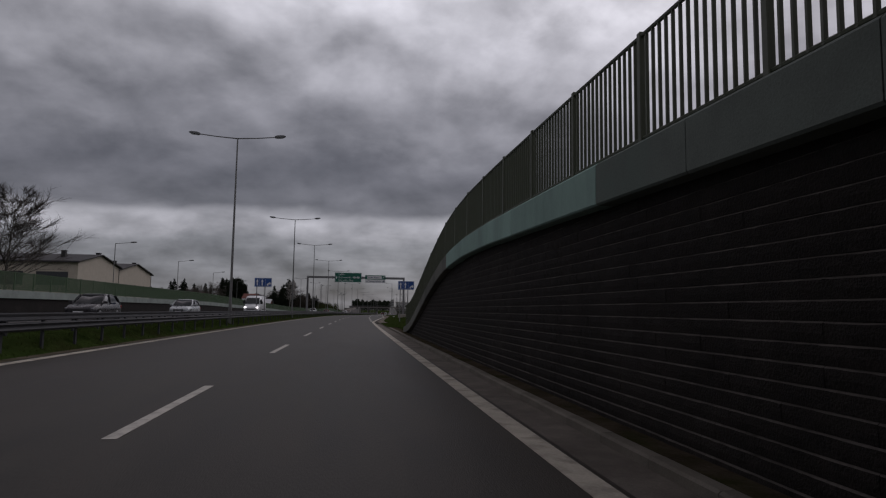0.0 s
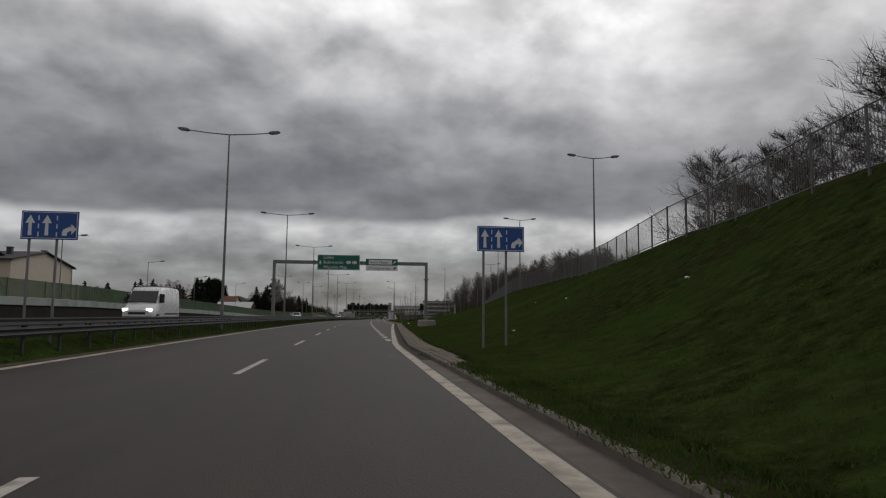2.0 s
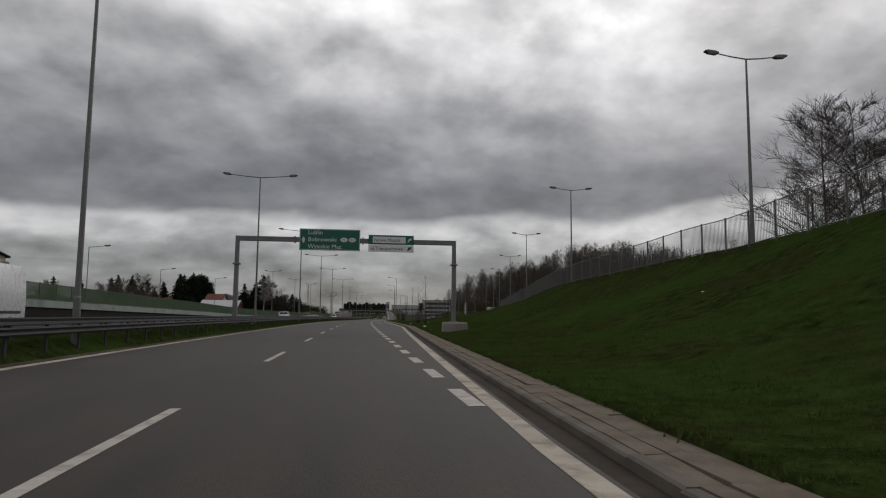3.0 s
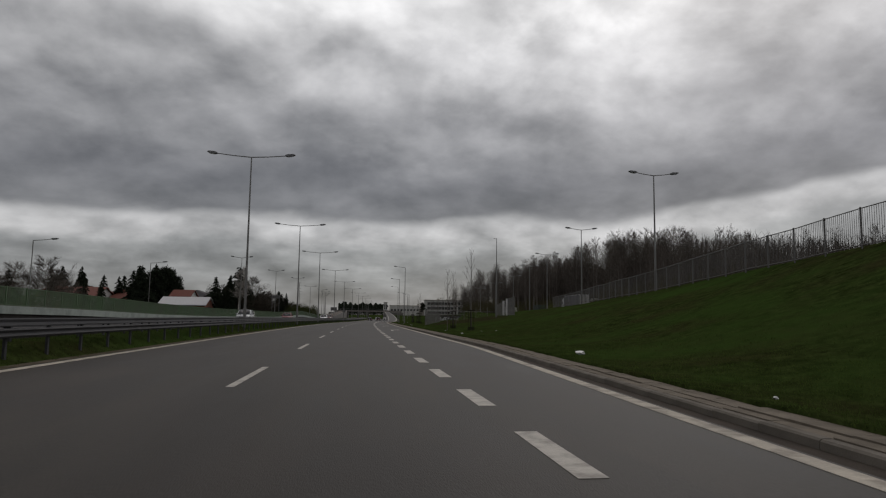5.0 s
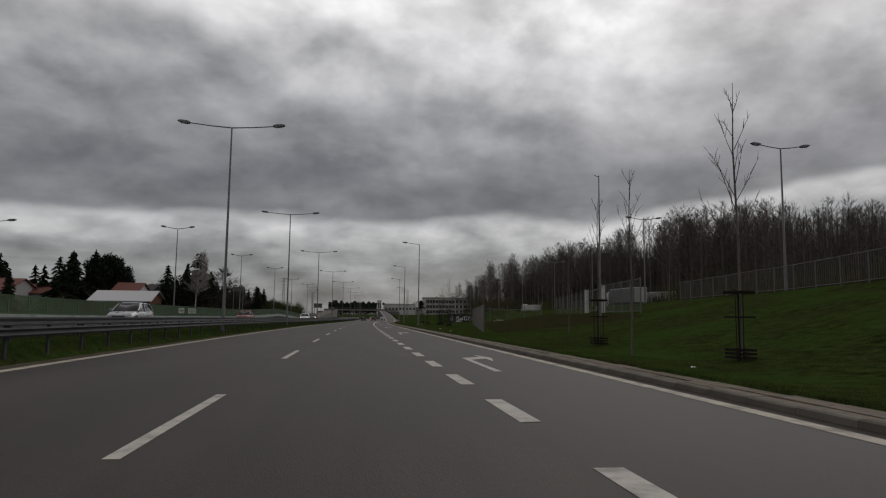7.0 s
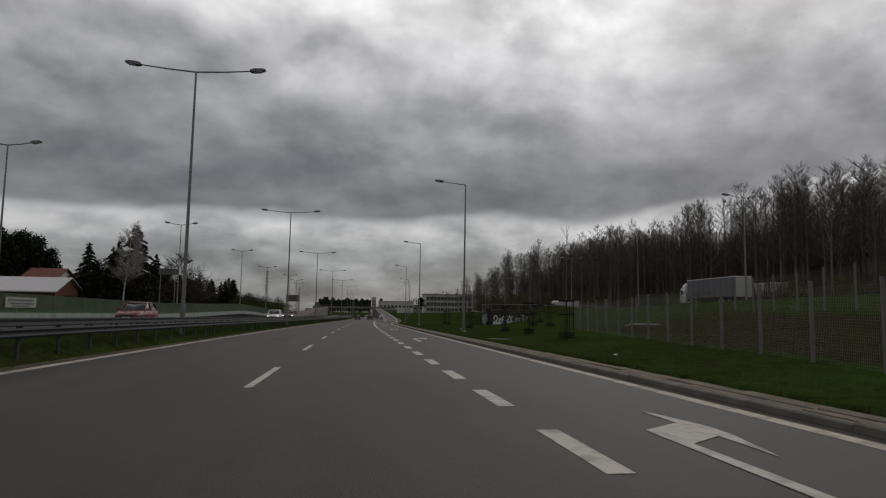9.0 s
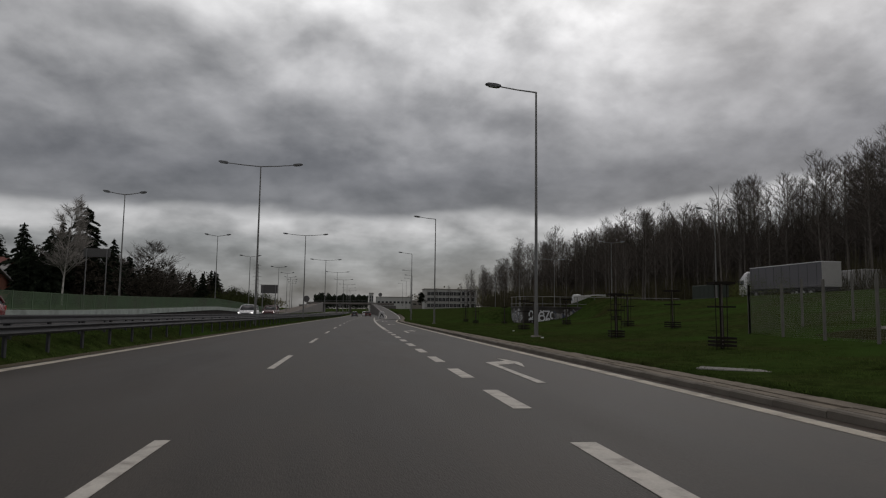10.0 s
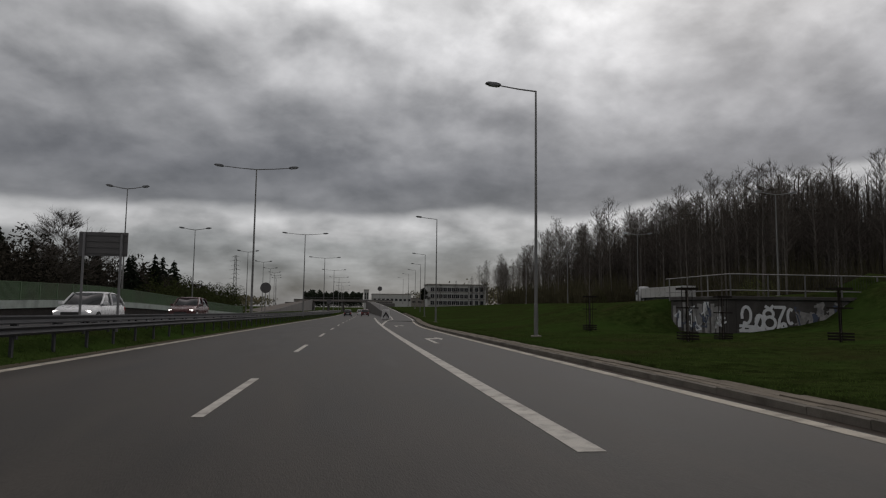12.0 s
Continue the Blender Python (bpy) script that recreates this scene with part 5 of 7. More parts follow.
def wood_tree_meshes(h):
    """A slender forest alder: a straight trunk, short rising limbs in tiers and a haze of fine straight twigs."""
    trunk, crown = bmesh.new(), bmesh.new()
    lean = Vector((random.uniform(-0.03, 0.03), random.uniform(-0.03, 0.03), 1))
    pts = [lean * h * k / 6 + Vector((random.uniform(-0.06, 0.06), random.uniform(-0.06, 0.06), 0)) for k in range(7)]
    pts[0].z = -0.3
    rad = [h * 0.0088 * (1 - 0.9 * k / 6) + 0.012 for k in range(7)]
    tube(trunk, pts, rad, 6, False)
    limbs = 44
    for i in range(limbs):
        q = 0.30 + 0.69 * (i + random.random()) / limbs
        k = min(5, int(q * 6))
        p = pts[k].lerp(pts[k + 1], q * 6 - k)
        a = i * 2.4 + random.uniform(-0.5, 0.5)
        ln = h * (0.04 + 0.22 * (1 - q) ** 0.6 * min(1, (q - 0.2) * 4)) * random.uniform(0.7, 1.25)
        up = random.uniform(0.35, 0.9) + 0.5 * q
        lp, ld = branch(crown, p, Vector((math.cos(a), math.sin(a), up)), ln, 0.045 * (1.15 - q) + 0.012, 3, 0.10, 2, 0.5)
        for j in range(5):
            b0 = lp[0].lerp(lp[-1], random.uniform(0.25, 1.0))
            side = Vector((random.uniform(-1, 1), random.uniform(-1, 1), random.uniform(-0.1, 0.9)))
            sp, sd = branch(crown, b0, ld * 0.8 + side, ln * random.uniform(0.3, 0.55), 0.021, 3, 0.12, 1, 0.4)
            for n in range(4):
                c0 = sp[0].lerp(sp[-1], random.uniform(0.2, 1))
                branch(crown, c0, sd + Vector((random.uniform(-1, 1), random.uniform(-1, 1), random.uniform(-0.2, 0.8))) * 0.9, random.uniform(0.3, 0.9), 0.0145, 3, 0.1, 1, 0.3)
    return mesh_from(trunk, "trunk", "bark"), mesh_from(crown, "crown", "twig")


WOOD = [wood_tree_meshes(18) for _ in range(8)]
NEAR = [bare_tree_meshes(15, 0.22, 0.34, 40, 9, 0.17, 7, thin=0.0155, rise=0.75) for _ in range(3)]


def build_wood():
    protos = [tree_thing(w, "tall leafless alder at the edge of the wood", pose(0, 0, 0), group="bare wood trees") for w in WOOD]
    used = set()

    def plant(s, lat, h):
        k = random.randrange(len(protos))
        z = ground_z(s, lat)
        m = stand(s, lat, z, random.uniform(0, 360)) @ Matrix.Diagonal((h / 18 * random.uniform(0.85, 1.15), h / 18, h / 18, 1))
        if k not in used:
            used.add(k)
            protos[k].matrix_world = m
        elif protos[k].scale:
            sc = protos[k].scale
            copy_thing(protos[k], m @ Matrix.Diagonal((1 / sc[0], 1 / sc[1], 1 / sc[2], 1)))
    for s, lat, top in ((115, 48, 22.4), (100.8, 45, 21.6), (79, 40, 23.0), (73.6, 42, 22.2), (103, 45.5, 20.5), (122.7, 50, 23.8), (112, 47, 18), (93, 44, 20), (86, 42, 21), (129, 52, 19), (106, 50, 19.5)):
        h = (top - ground_z(s, lat)) * 0.97
        k = h / 15
        tree_thing(NEAR[int(s) % 3], "spreading leafless alder behind the crest fence", stand(s, lat, ground_z(s, lat), s * 37) @ Matrix.Diagonal((k, k, k, 1)), group="bare crest trees")
    for i in range(95):
        s = random.uniform(132, 262)
        lat = random.uniform(56, 92)
        plant(s, lat, random.uniform(7.4, 9.9) + (lat - 56) * 0.05 + max(0, (s - 195) * 0.10))
    for i in range(120):
        s = random.uniform(252, 352)
        lat = 70 + random.uniform(0, 26) ** 1.0 - (0 if s < 330 else 14)
        plant(s, lat, random.uniform(18.5, 23) + max(0, lat - 70) * 0.08 - (0 if s < 330 else 3) - lerp(s, ((252, 3.4), (268, 2.6), (296, 0))))
    for i in range(90):
        s = random.uniform(345, 450)
        lat = random.uniform(47 if s > 378 else 60, 84)
        plant(s, lat, random.uniform(17, 20.6) + (lat - 47) * 0.15 - (3.5 if s < 354 else 0))
    for i in range(50):
        s = random.uniform(425, 500)
        lat = random.uniform(44, 66)
        plant(s, lat, random.uniform(13.5, 17.5) + (lat - 47) * 0.1 - (s - 425) * 0.04)
    # deeper wood and brushwood, too many to count
    v, f = [], []

    def stick(p, q, r):
        a = (q - p).orthogonal().normalized() * r
        b = (q - p).normalized().cross(a)
        o = len(v)
        for c in (p, q):
            w = 1.0 if c is p else 0.4
            v.extend((c + a * w, c - a * 0.5 * w + b * 0.87 * w, c - a * 0.5 * w - b * 0.87 * w))
        f.extend(((o, o + 1, o + 4, o + 3), (o + 1, o + 2, o + 5, o + 4), (o + 2, o, o + 3, o + 5)))
    for i in range(6400):
        s = random.uniform(110, 520) if i < 4600 else random.uniform(330, 450)
        front = 95 if s < 352 else 72
        lat = front + random.uniform(0, 60)
        h = random.uniform(7.0, 9.6) + max(0, (s - 195) * 0.11) if s < 255 else random.uniform(17, 22.5) - lerp(s, ((255, 3.0), (296, 0)))
        if s > 400:
            h -= (s - 400) * 0.05
        p = at(s, lat, ground_z(s, lat))
        q = p + Vector((random.uniform(-0.6, 0.6), random.uniform(-0.6, 0.6), h))
        stick(p, q, 0.17)
        for k in range(26):
            a = p.lerp(q, random.uniform(0.3, 1.0))
            stick(a, a + Vector((random.uniform(-1.4, 1.4), random.uniform(-1.4, 1.4), random.uniform(0.6, 2.4))), 0.042)
    me = bpy.data.meshes.new("far_wood")
    me.from_pydata(v, [], f)
    me.materials.append(M["twig"])
    tagged(new("far_wood", me), "dense leafless wood in deep brown shade", "wood", kind="stuff")
    v.clear(), f.clear()
    for i in range(21000):
        s = random.uniform(120, 450) if i < 17000 else random.uniform(340, 460)
        front = 54 if s < 255 else (68 if s < 335 else 60 if s < 378 else 45)
        lat = front + abs(random.gauss(0, 1)) * 16
        p = at(s, lat, ground_z(s, lat) - 0.1)
        h = random.uniform(1.5, 4.0) * (1.7 if random.random() < 0.35 else 1)
        for k in range(3):
            stick(p, p + Vector((random.uniform(-0.9, 0.9), random.uniform(-0.9, 0.9), h * random.uniform(0.6, 1.2))), 0.04)
    me = bpy.data.meshes.new("brushwood")
    me.from_pydata(v, [], f)
    me.materials.append(M["bush"])
    tagged(new("brushwood", me), "tangled brown brushwood below the bare trees", "brushwood", kind="stuff")


build_wood()


def leaf_cloud(n, fn, size, mat, name):
    v, f = [], []
    for i in range(n):
        p = fn()
        a = Vector((random.gauss(0, 1), random.gauss(0, 1), random.gauss(0, 1))).normalized() * size * random.uniform(0.5, 1.3)
        b = a.orthogonal().normalized() * size * random.uniform(0.25, 0.6)
        o = len(v)
        v.extend((p - a - b, p + a - b * 0.4, p + a * 0.8 + b, p - a * 0.7 + b))
        f.append((o, o + 1, o + 2, o + 3))
    me = bpy.data.meshes.new(name)
    me.from_pydata(v, [], f)
    me.materials.append(M[mat])
    return me


def spruce_meshes(h, wide=0.3, n=7000):
    """Whorls of drooping branches of uneven length round a straight trunk."""
    trunk = tb([(0, 0, -0.2), (0, 0, h)], [h * 0.016, 0.02], 7)
    boughs = []
    z = h * 0.05
    while z < h * 0.97:
        r = h * wide * (1 - z / h) ** 0.82 * random.uniform(0.8, 1.15) + 0.12
        a0 = random.uniform(0, 6)
        for k in range(6):
            if random.random() < 0.12:
                continue
            boughs.append((z + random.uniform(-0.02, 0.02) * h, r * random.uniform(0.55, 1.3), a0 + k * 1.047 + random.uniform(-0.35, 0.35)))
        z += h * 0.036 * random.uniform(0.6, 1.4)
    weights = [0.2 + r for _, r, _ in boughs]
    v, f = [], []
    for z, r, a in random.choices(boughs, weights, k=n):
        q = random.random() ** 0.7
        aa = a + random.gauss(0, 0.16) * (1.2 - q * 0.6)
        p = Vector((r * q * math.cos(aa), r * q * math.sin(aa), z + 0.1 * r - 0.34 * r * q * q + random.gauss(0, 0.09)))
        size = h * (0.010 + 0.020 * (1 - z / h)) * random.uniform(0.6, 1.3)
        d = Vector((math.cos(aa + random.gauss(0, 0.5)), math.sin(aa + random.gauss(0, 0.5)), random.uniform(-0.5, 0.1))).normalized() * size
        w = d.orthogonal().normalized() * size * random.uniform(0.3, 0.55)
        w.rotate(Matrix.Rotation(random.uniform(0, 3.1), 3, d))
        o = len(v)
        v.extend((p - d - w, p + d * 1.1, p - d + w))
        f.append((o, o + 1, o + 2))
    for k in range(26):
        q = k / 26
        p = Vector((random.gauss(0, 0.05), random.gauss(0, 0.05), h * (0.90 + 0.09 * q)))
        o = len(v)
        v.extend((p + Vector((-0.07, 0, -0.2)), p + Vector((0, 0.03, 0.25)), p + Vector((0.07, 0, -0.2))))
        f.append((o, o + 1, o + 2))
    me = bpy.data.meshes.new("crown")
    me.from_pydata(v, [], f)
    me.materials.append(M["needle"])
    return mesh_from(trunk, "trunk", "bark"), me


def pine_meshes(h):
    trunk = tb([(0, 0, -0.2), (0.2, 0, h * 0.5), (0, 0, h * 0.95)], [h * 0.018, h * 0.012, 0.04], 7)
    balls = [(Vector((random.uniform(-1, 1) * h * 0.26 * (1.15 - q * 0.7), random.uniform(-1, 1) * h * 0.26 * (1.15 - q * 0.7), h * (0.25 + 0.68 * q))), h * random.uniform(0.07, 0.13)) for q in [k / 39 for k in range(40)]]

    def spot():
        c, r = random.choice(balls)
        d = Vector((random.gauss(0, 1), random.gauss(0, 1), random.gauss(0, 0.8))).normalized()
        return c + d * r * random.uniform(0.5, 1.1)
    return mesh_from(trunk, "trunk", "bark"), leaf_cloud(9000, spot, h * 0.017, "needle", "crown")


SPRUCE = [spruce_meshes(14, 0.36, 24000), spruce_meshes(14, 0.23, 15000), spruce_meshes(14, 0.31, 17000), spruce_meshes(14, 0.25, 15000)]
PINE = pine_meshes(14)


def plant_tree(meshes, s, lat, top, label, name, h0=14.0, group=""):
    z = ground_z(s, lat)
    k = (top - z) / h0
    tree_thing(meshes, label, stand(s, lat, z, random.uniform(0, 360)) @ Matrix.Diagonal((k, k, k, 1)), name, group)


for i, (s, lat, top) in enumerate(((309.6, -39.1, 15.4), (306.5, -41, 12.5), (303.2, -44.5, 11.6), (309.5, -75, 11.6), (306, -67, 14.8), (320, -68, 16.4), (301, -67.5, 13.0), (300.5, -39.6, 10.8), (297.8, -40.8, 8.2), (312, -70, 15.0), (317, -72, 15.6),
                                   (319.5, -38.9, 11.4), (329.7, -40, 9.4), (321, -40, 9.0), (356, -34, 7.8), (366.6, -34, 8.8), (345, -37, 7.0), (336, -39, 8.2), (375, -36, 6.8), (418, -49.3, 10.3), (419.7, -45.8, 11.3), (383, -44, 9.6), (401, -43, 10.8), (362, -42, 9.0), (371, -45, 9.2), (392, -47, 9.0), (410, -50, 10), (286, -70, 9), (280, -72, 9.5), (300, -90, 13), (310, -92, 14.5), (318, -90, 15), (327, -94, 14), (338, -92, 13.5), (350, -90, 14), (313, -43, 12), (322, -45, 10), (330, -46, 10.5), (340, -45, 9.5), (352, -44, 9), (288, -95, 12), (277, -98, 12))):
    plant_tree(SPRUCE[i % 4], s, lat, top, "dark green spruce with drooping branches", "spruce", group="spruces")
for s, lat, top in ((327, -67, 15.6), (331, -68.5, 15.2), (324, -69, 14.8), (335, -67, 13.0), (338, -69, 12.0)):
    plant_tree(PINE, s, lat, top, "dark rounded pine behind the wall", "pine", group="pines")

BUSHY = [bare_tree_meshes(12, 0.15, 0.42, 32, 10, 0.15, 8, thin=0.017) for _ in range(3)]
BIRCH = bare_tree_meshes(14, 0.28, 0.17, 48, 9, 0.13, 9, "birch", 0.013, 1.5)
plant_tree(BIRCH, 297.0, -36.2, 14.6, "leafless birch with white bark", "birch", 14.0)
for i, (s, lat, top) in enumerate(((78, -37, 14.9), (81, -40, 13.8), (74, -41, 13.0), (360, -45.5, 15.0), (207, -45, 9.0), (205, -49, 7.8), (213, -47, 7.5), (199, -50, 7.4), (226, -58, 7.2), (250, -64, 8.4), (262, -66, 7.5), (181, -52, 6.2), (170, -60, 7), (335, -36, 8.5), (345, -40, 8.0), (327, -41, 9.3))):
    plant_tree(BUSHY[i % 3], s, lat, top, "broad leafless tree with fine twigs", "bare_tree", 12.0, "broad bare trees")


def build_hedges():
    def clumps(spots, n, size, mat, name, label):
        def spot():
            s, lat, r, h = random.choice(spots)
            a = random.uniform(0, 2 * math.pi)
            q = math.sqrt(random.random()) * r
            zz = h * random.random() ** 0.7 * math.sqrt(max(0.05, 1 - (q / r) ** 2))
            return at(s + q * math.sin(a), lat + q * math.cos(a), ground_z(s, lat) + zz)
        tagged(new(name, leaf_cloud(n, spot, size, mat, name)), label, "hedge", kind="stuff")
    spots = [(s, random.uniform(-49, -35), random.uniform(1.8, 3.2), random.uniform(0.6, 1.0) * (9.5 if s < 375 else 7.5)) for s in [random.uniform(306, 425) for _ in range(130)]]
    clumps(spots, 95000, 0.22, "thicket", "hedge", "dark leafless thicket behind the far wall")
    spots = [(random.uniform(352, 400), random.uniform(-33, -25), random.uniform(1.8, 3.0), random.uniform(4.0, 6.5)) for _ in range(40)]
    clumps(spots, 20000, 0.15, "bud_dark", "hedge", "budding yellow-green shrubs beside the slip road")
    spots = [(random.uniform(150, 300), random.uniform(-80, -56), random.uniform(1.6, 3), random.uniform(1.5, 3.5)) for _ in range(60)]
    clumps(spots, 14000, 0.16, "bush", "hedge", "low leafless garden shrubs behind the far wall")
    spots = [(random.uniform(285, 420), random.uniform(49, 64), random.uniform(1.4, 3.0), random.uniform(1.5, 4.5)) for _ in range(26)]
    clumps(spots, 11000, 0.09, "bud", "hedge", "budding green shrubs at the wood's edge")
    spots = [(random.uniform(200, 320), random.uniform(60, 80), random.uniform(1.4, 2.4), random.uniform(2, 5)) for _ in range(8)]
    clumps(spots, 2500, 0.14, "bud", "hedge", "single budding yellow-green bushes under the bare trees")


build_hedges()


# ---- young trees in wooden guards ----
def guard_proto():
    ob = thing("tree_guard", "dark wooden stakes with slats round a young tree", "tree guard", group="tree guards")
    h = 0.26
    for x, y, r, lean in ((0.06, 0.05, 0.027, -0.03), (-0.04, -0.03, 0.022, -0.01)):
        part("stake", tb([(x, y, -0.2), (x + lean, y, 1.84)], r, 7), "stake", ob)
    for x, y, lean in ((h, h, 0.02), (-h, -h, -0.02)):
        part("stake", tb([(x, y, -0.2), (x + lean, y, 1.88)], 0.013, 6), "stake", ob)
    for z, hgt in ((0.05, 0.06), (0.15, 0.06), (0.25, 0.06), (1.12, 0.045), (1.76, 0.08)):
        for side in (-1, 1):
            part("slat", bx(-h - 0.03, h + 0.03, side * h - 0.012, side * h + 0.012, z, z + hgt), "stake", ob)
            part("slat", bx(side * h - 0.012, side * h + 0.012, -h, h, z, z + hgt), "stake", ob)
    return ob


def sapling_meshes(h):
    """A young tree: thin straight stem, steep slender branches."""
    trunk, crown = bmesh.new(), bmesh.new()
    tube(trunk, [(0, 0, -0.2), (0.02, -0.02, h * 0.4), (-0.02, 0.02, h * 0.75), (0.03, 0, h)], [0.04, 0.03, 0.018, 0.005], 6, False)
    for i in range(15):
        q = 0.32 + 0.62 * (i + random.random()) / 15
        a = i * 2.4
        ln = h * (0.06 + 0.24 * (1 - q)) * random.uniform(0.8, 1.2)
        lp, ld = branch(crown, Vector((0, 0, h * q)), Vector((math.cos(a), math.sin(a), random.uniform(1.6, 2.6))), ln, 0.012, 3, 0.07, 2, 0.3)
        for j in range(5):
            b0 = lp[0].lerp(lp[-1], random.uniform(0.3, 1))
            branch(crown, b0, ld + Vector((random.uniform(-1, 1), random.uniform(-1, 1), random.uniform(-0.3, 0.6))) * 0.6, ln * random.uniform(0.15, 0.35), 0.0065, 3, 0.08, 1, 0.3)
    return mesh_from(trunk, "trunk", "bark"), mesh_from(crown, "crown", "twig")


def build_saplings():
    meshes = [sapling_meshes(6.5) for _ in range(4)]
    guard = guard_proto()
    spots = ((162.8, 12.0, 7.6), (172, 11.6, 6.0), (218.5, 11.7, 5.5), (225.9, 11.8, 4.6), (234.8, 12.4, 4.4), (238.8, 16.9, 5.0), (244.8, 17.2, 4.8), (248.9, 12.1, 4.4), (254.2, 16.6, 4.6), (254.6, 20.5, 5.0),
             (263.2, 16.6, 4.4), (270.9, 18.1, 4.2), (271.9, 13.1, 4.4), (276.1, 16.9, 4.4), (284, 14.0, 4.4))
    for i, (s, lat, h) in enumerate(spots):
        z = ground_z(s, lat)
        m = stand(s, lat, z, random.uniform(-10, 10))
        if i == 0:
            guard.matrix_world = m
        else:
            copy_thing(guard, m)
        k = h / 6.5
        tree_thing(meshes[i % 4], "thin leafless young tree inside a wooden guard", stand(s, lat, z, random.uniform(0, 360)) @ Matrix.Diagonal((k, k, k, 1)), "young_tree", "young trees")
    for s, lat, h in ((165.6, 10.2, 5.8), (180, 13, 5.0)):
        k = h / 6.5
        tree_thing(meshes[1], "thin leafless young tree in the grass", stand(s, lat, ground_z(s, lat), 40) @ Matrix.Diagonal((k, k, k, 1)), "young_tree", "young trees")


build_saplings()


# ---- wire mesh fence round the hollow, fence with gate, tall pole ----
def build_mesh_fence():
    fence = thing("wire_fence", "grey wire mesh fence on concrete posts", "fence")
    runs = [[(189.6 + 2.5 * k, 10.24 + 0.375 * k) for k in range(18)], [(232.1 + 0.25 * k, 16.615 + 2.4 * k) for k in range(5)]]
    post = mesh_from(bx(-0.038, 0.038, -0.038, 0.038, -0.3, 1.86, 0.01), "post", "post_concrete")
    done = set()
    wires = bmesh.new()
    for run in runs:
        for s, lat in run:
            if (s, lat) not in done:
                done.add((s, lat))
                part("post", post, None, fence, m=stand(s, lat, ground_z(s, lat)))
        for (a, la), (b, lb) in zip(run, run[1:]):
            p, q = at(a, la, ground_z(a, la)), at(b, lb, ground_z(b, lb))
            n = 40
            for k in range(1, n):
                c = p.lerp(q, k / n)
                box(wires, -0.0008, 0.0008, -0.0008, 0.0008, 0.04, 1.72, Matrix.Translation(c))
            for k in range(27):
                z = Vector((0, 0, 0.04 + 1.68 * k / 26))
                tube(wires, [p + z, q + z], 0.0009, 3, False)
    part("wire", wires, "wire", fence, kind="stuff")


build_mesh_fence()


def build_headwall():
    """Low concrete headwall of a drain in the hollow, with a dark panel for its shaded mouth."""
    s, lat = 226.3, 19.15
    ob = thing("drain_headwall", "pale concrete drain headwall in the dead grass", "headwall", stand(s, lat, ground_z(s, lat)))
    part("beam", bx(-0.13, 0.13, -1.95, 1.95, 0.02, 0.16, 0.015), "concrete", ob, "pale worn concrete beam")
    for y in (-1.7, 1.7):
        part("cheek", bx(-0.5, 0.1, y - 0.1, y + 0.1, -0.3, 0.04, 0.01), "concrete", ob)
    # no opening is cut; a near-black panel paints the shade inside
    part("mouth", bx(-0.16, -0.12, -1.6, 1.6, -0.3, 0.03), "stake", ob, "dark panel standing for the shaded drain mouth")


build_headwall()


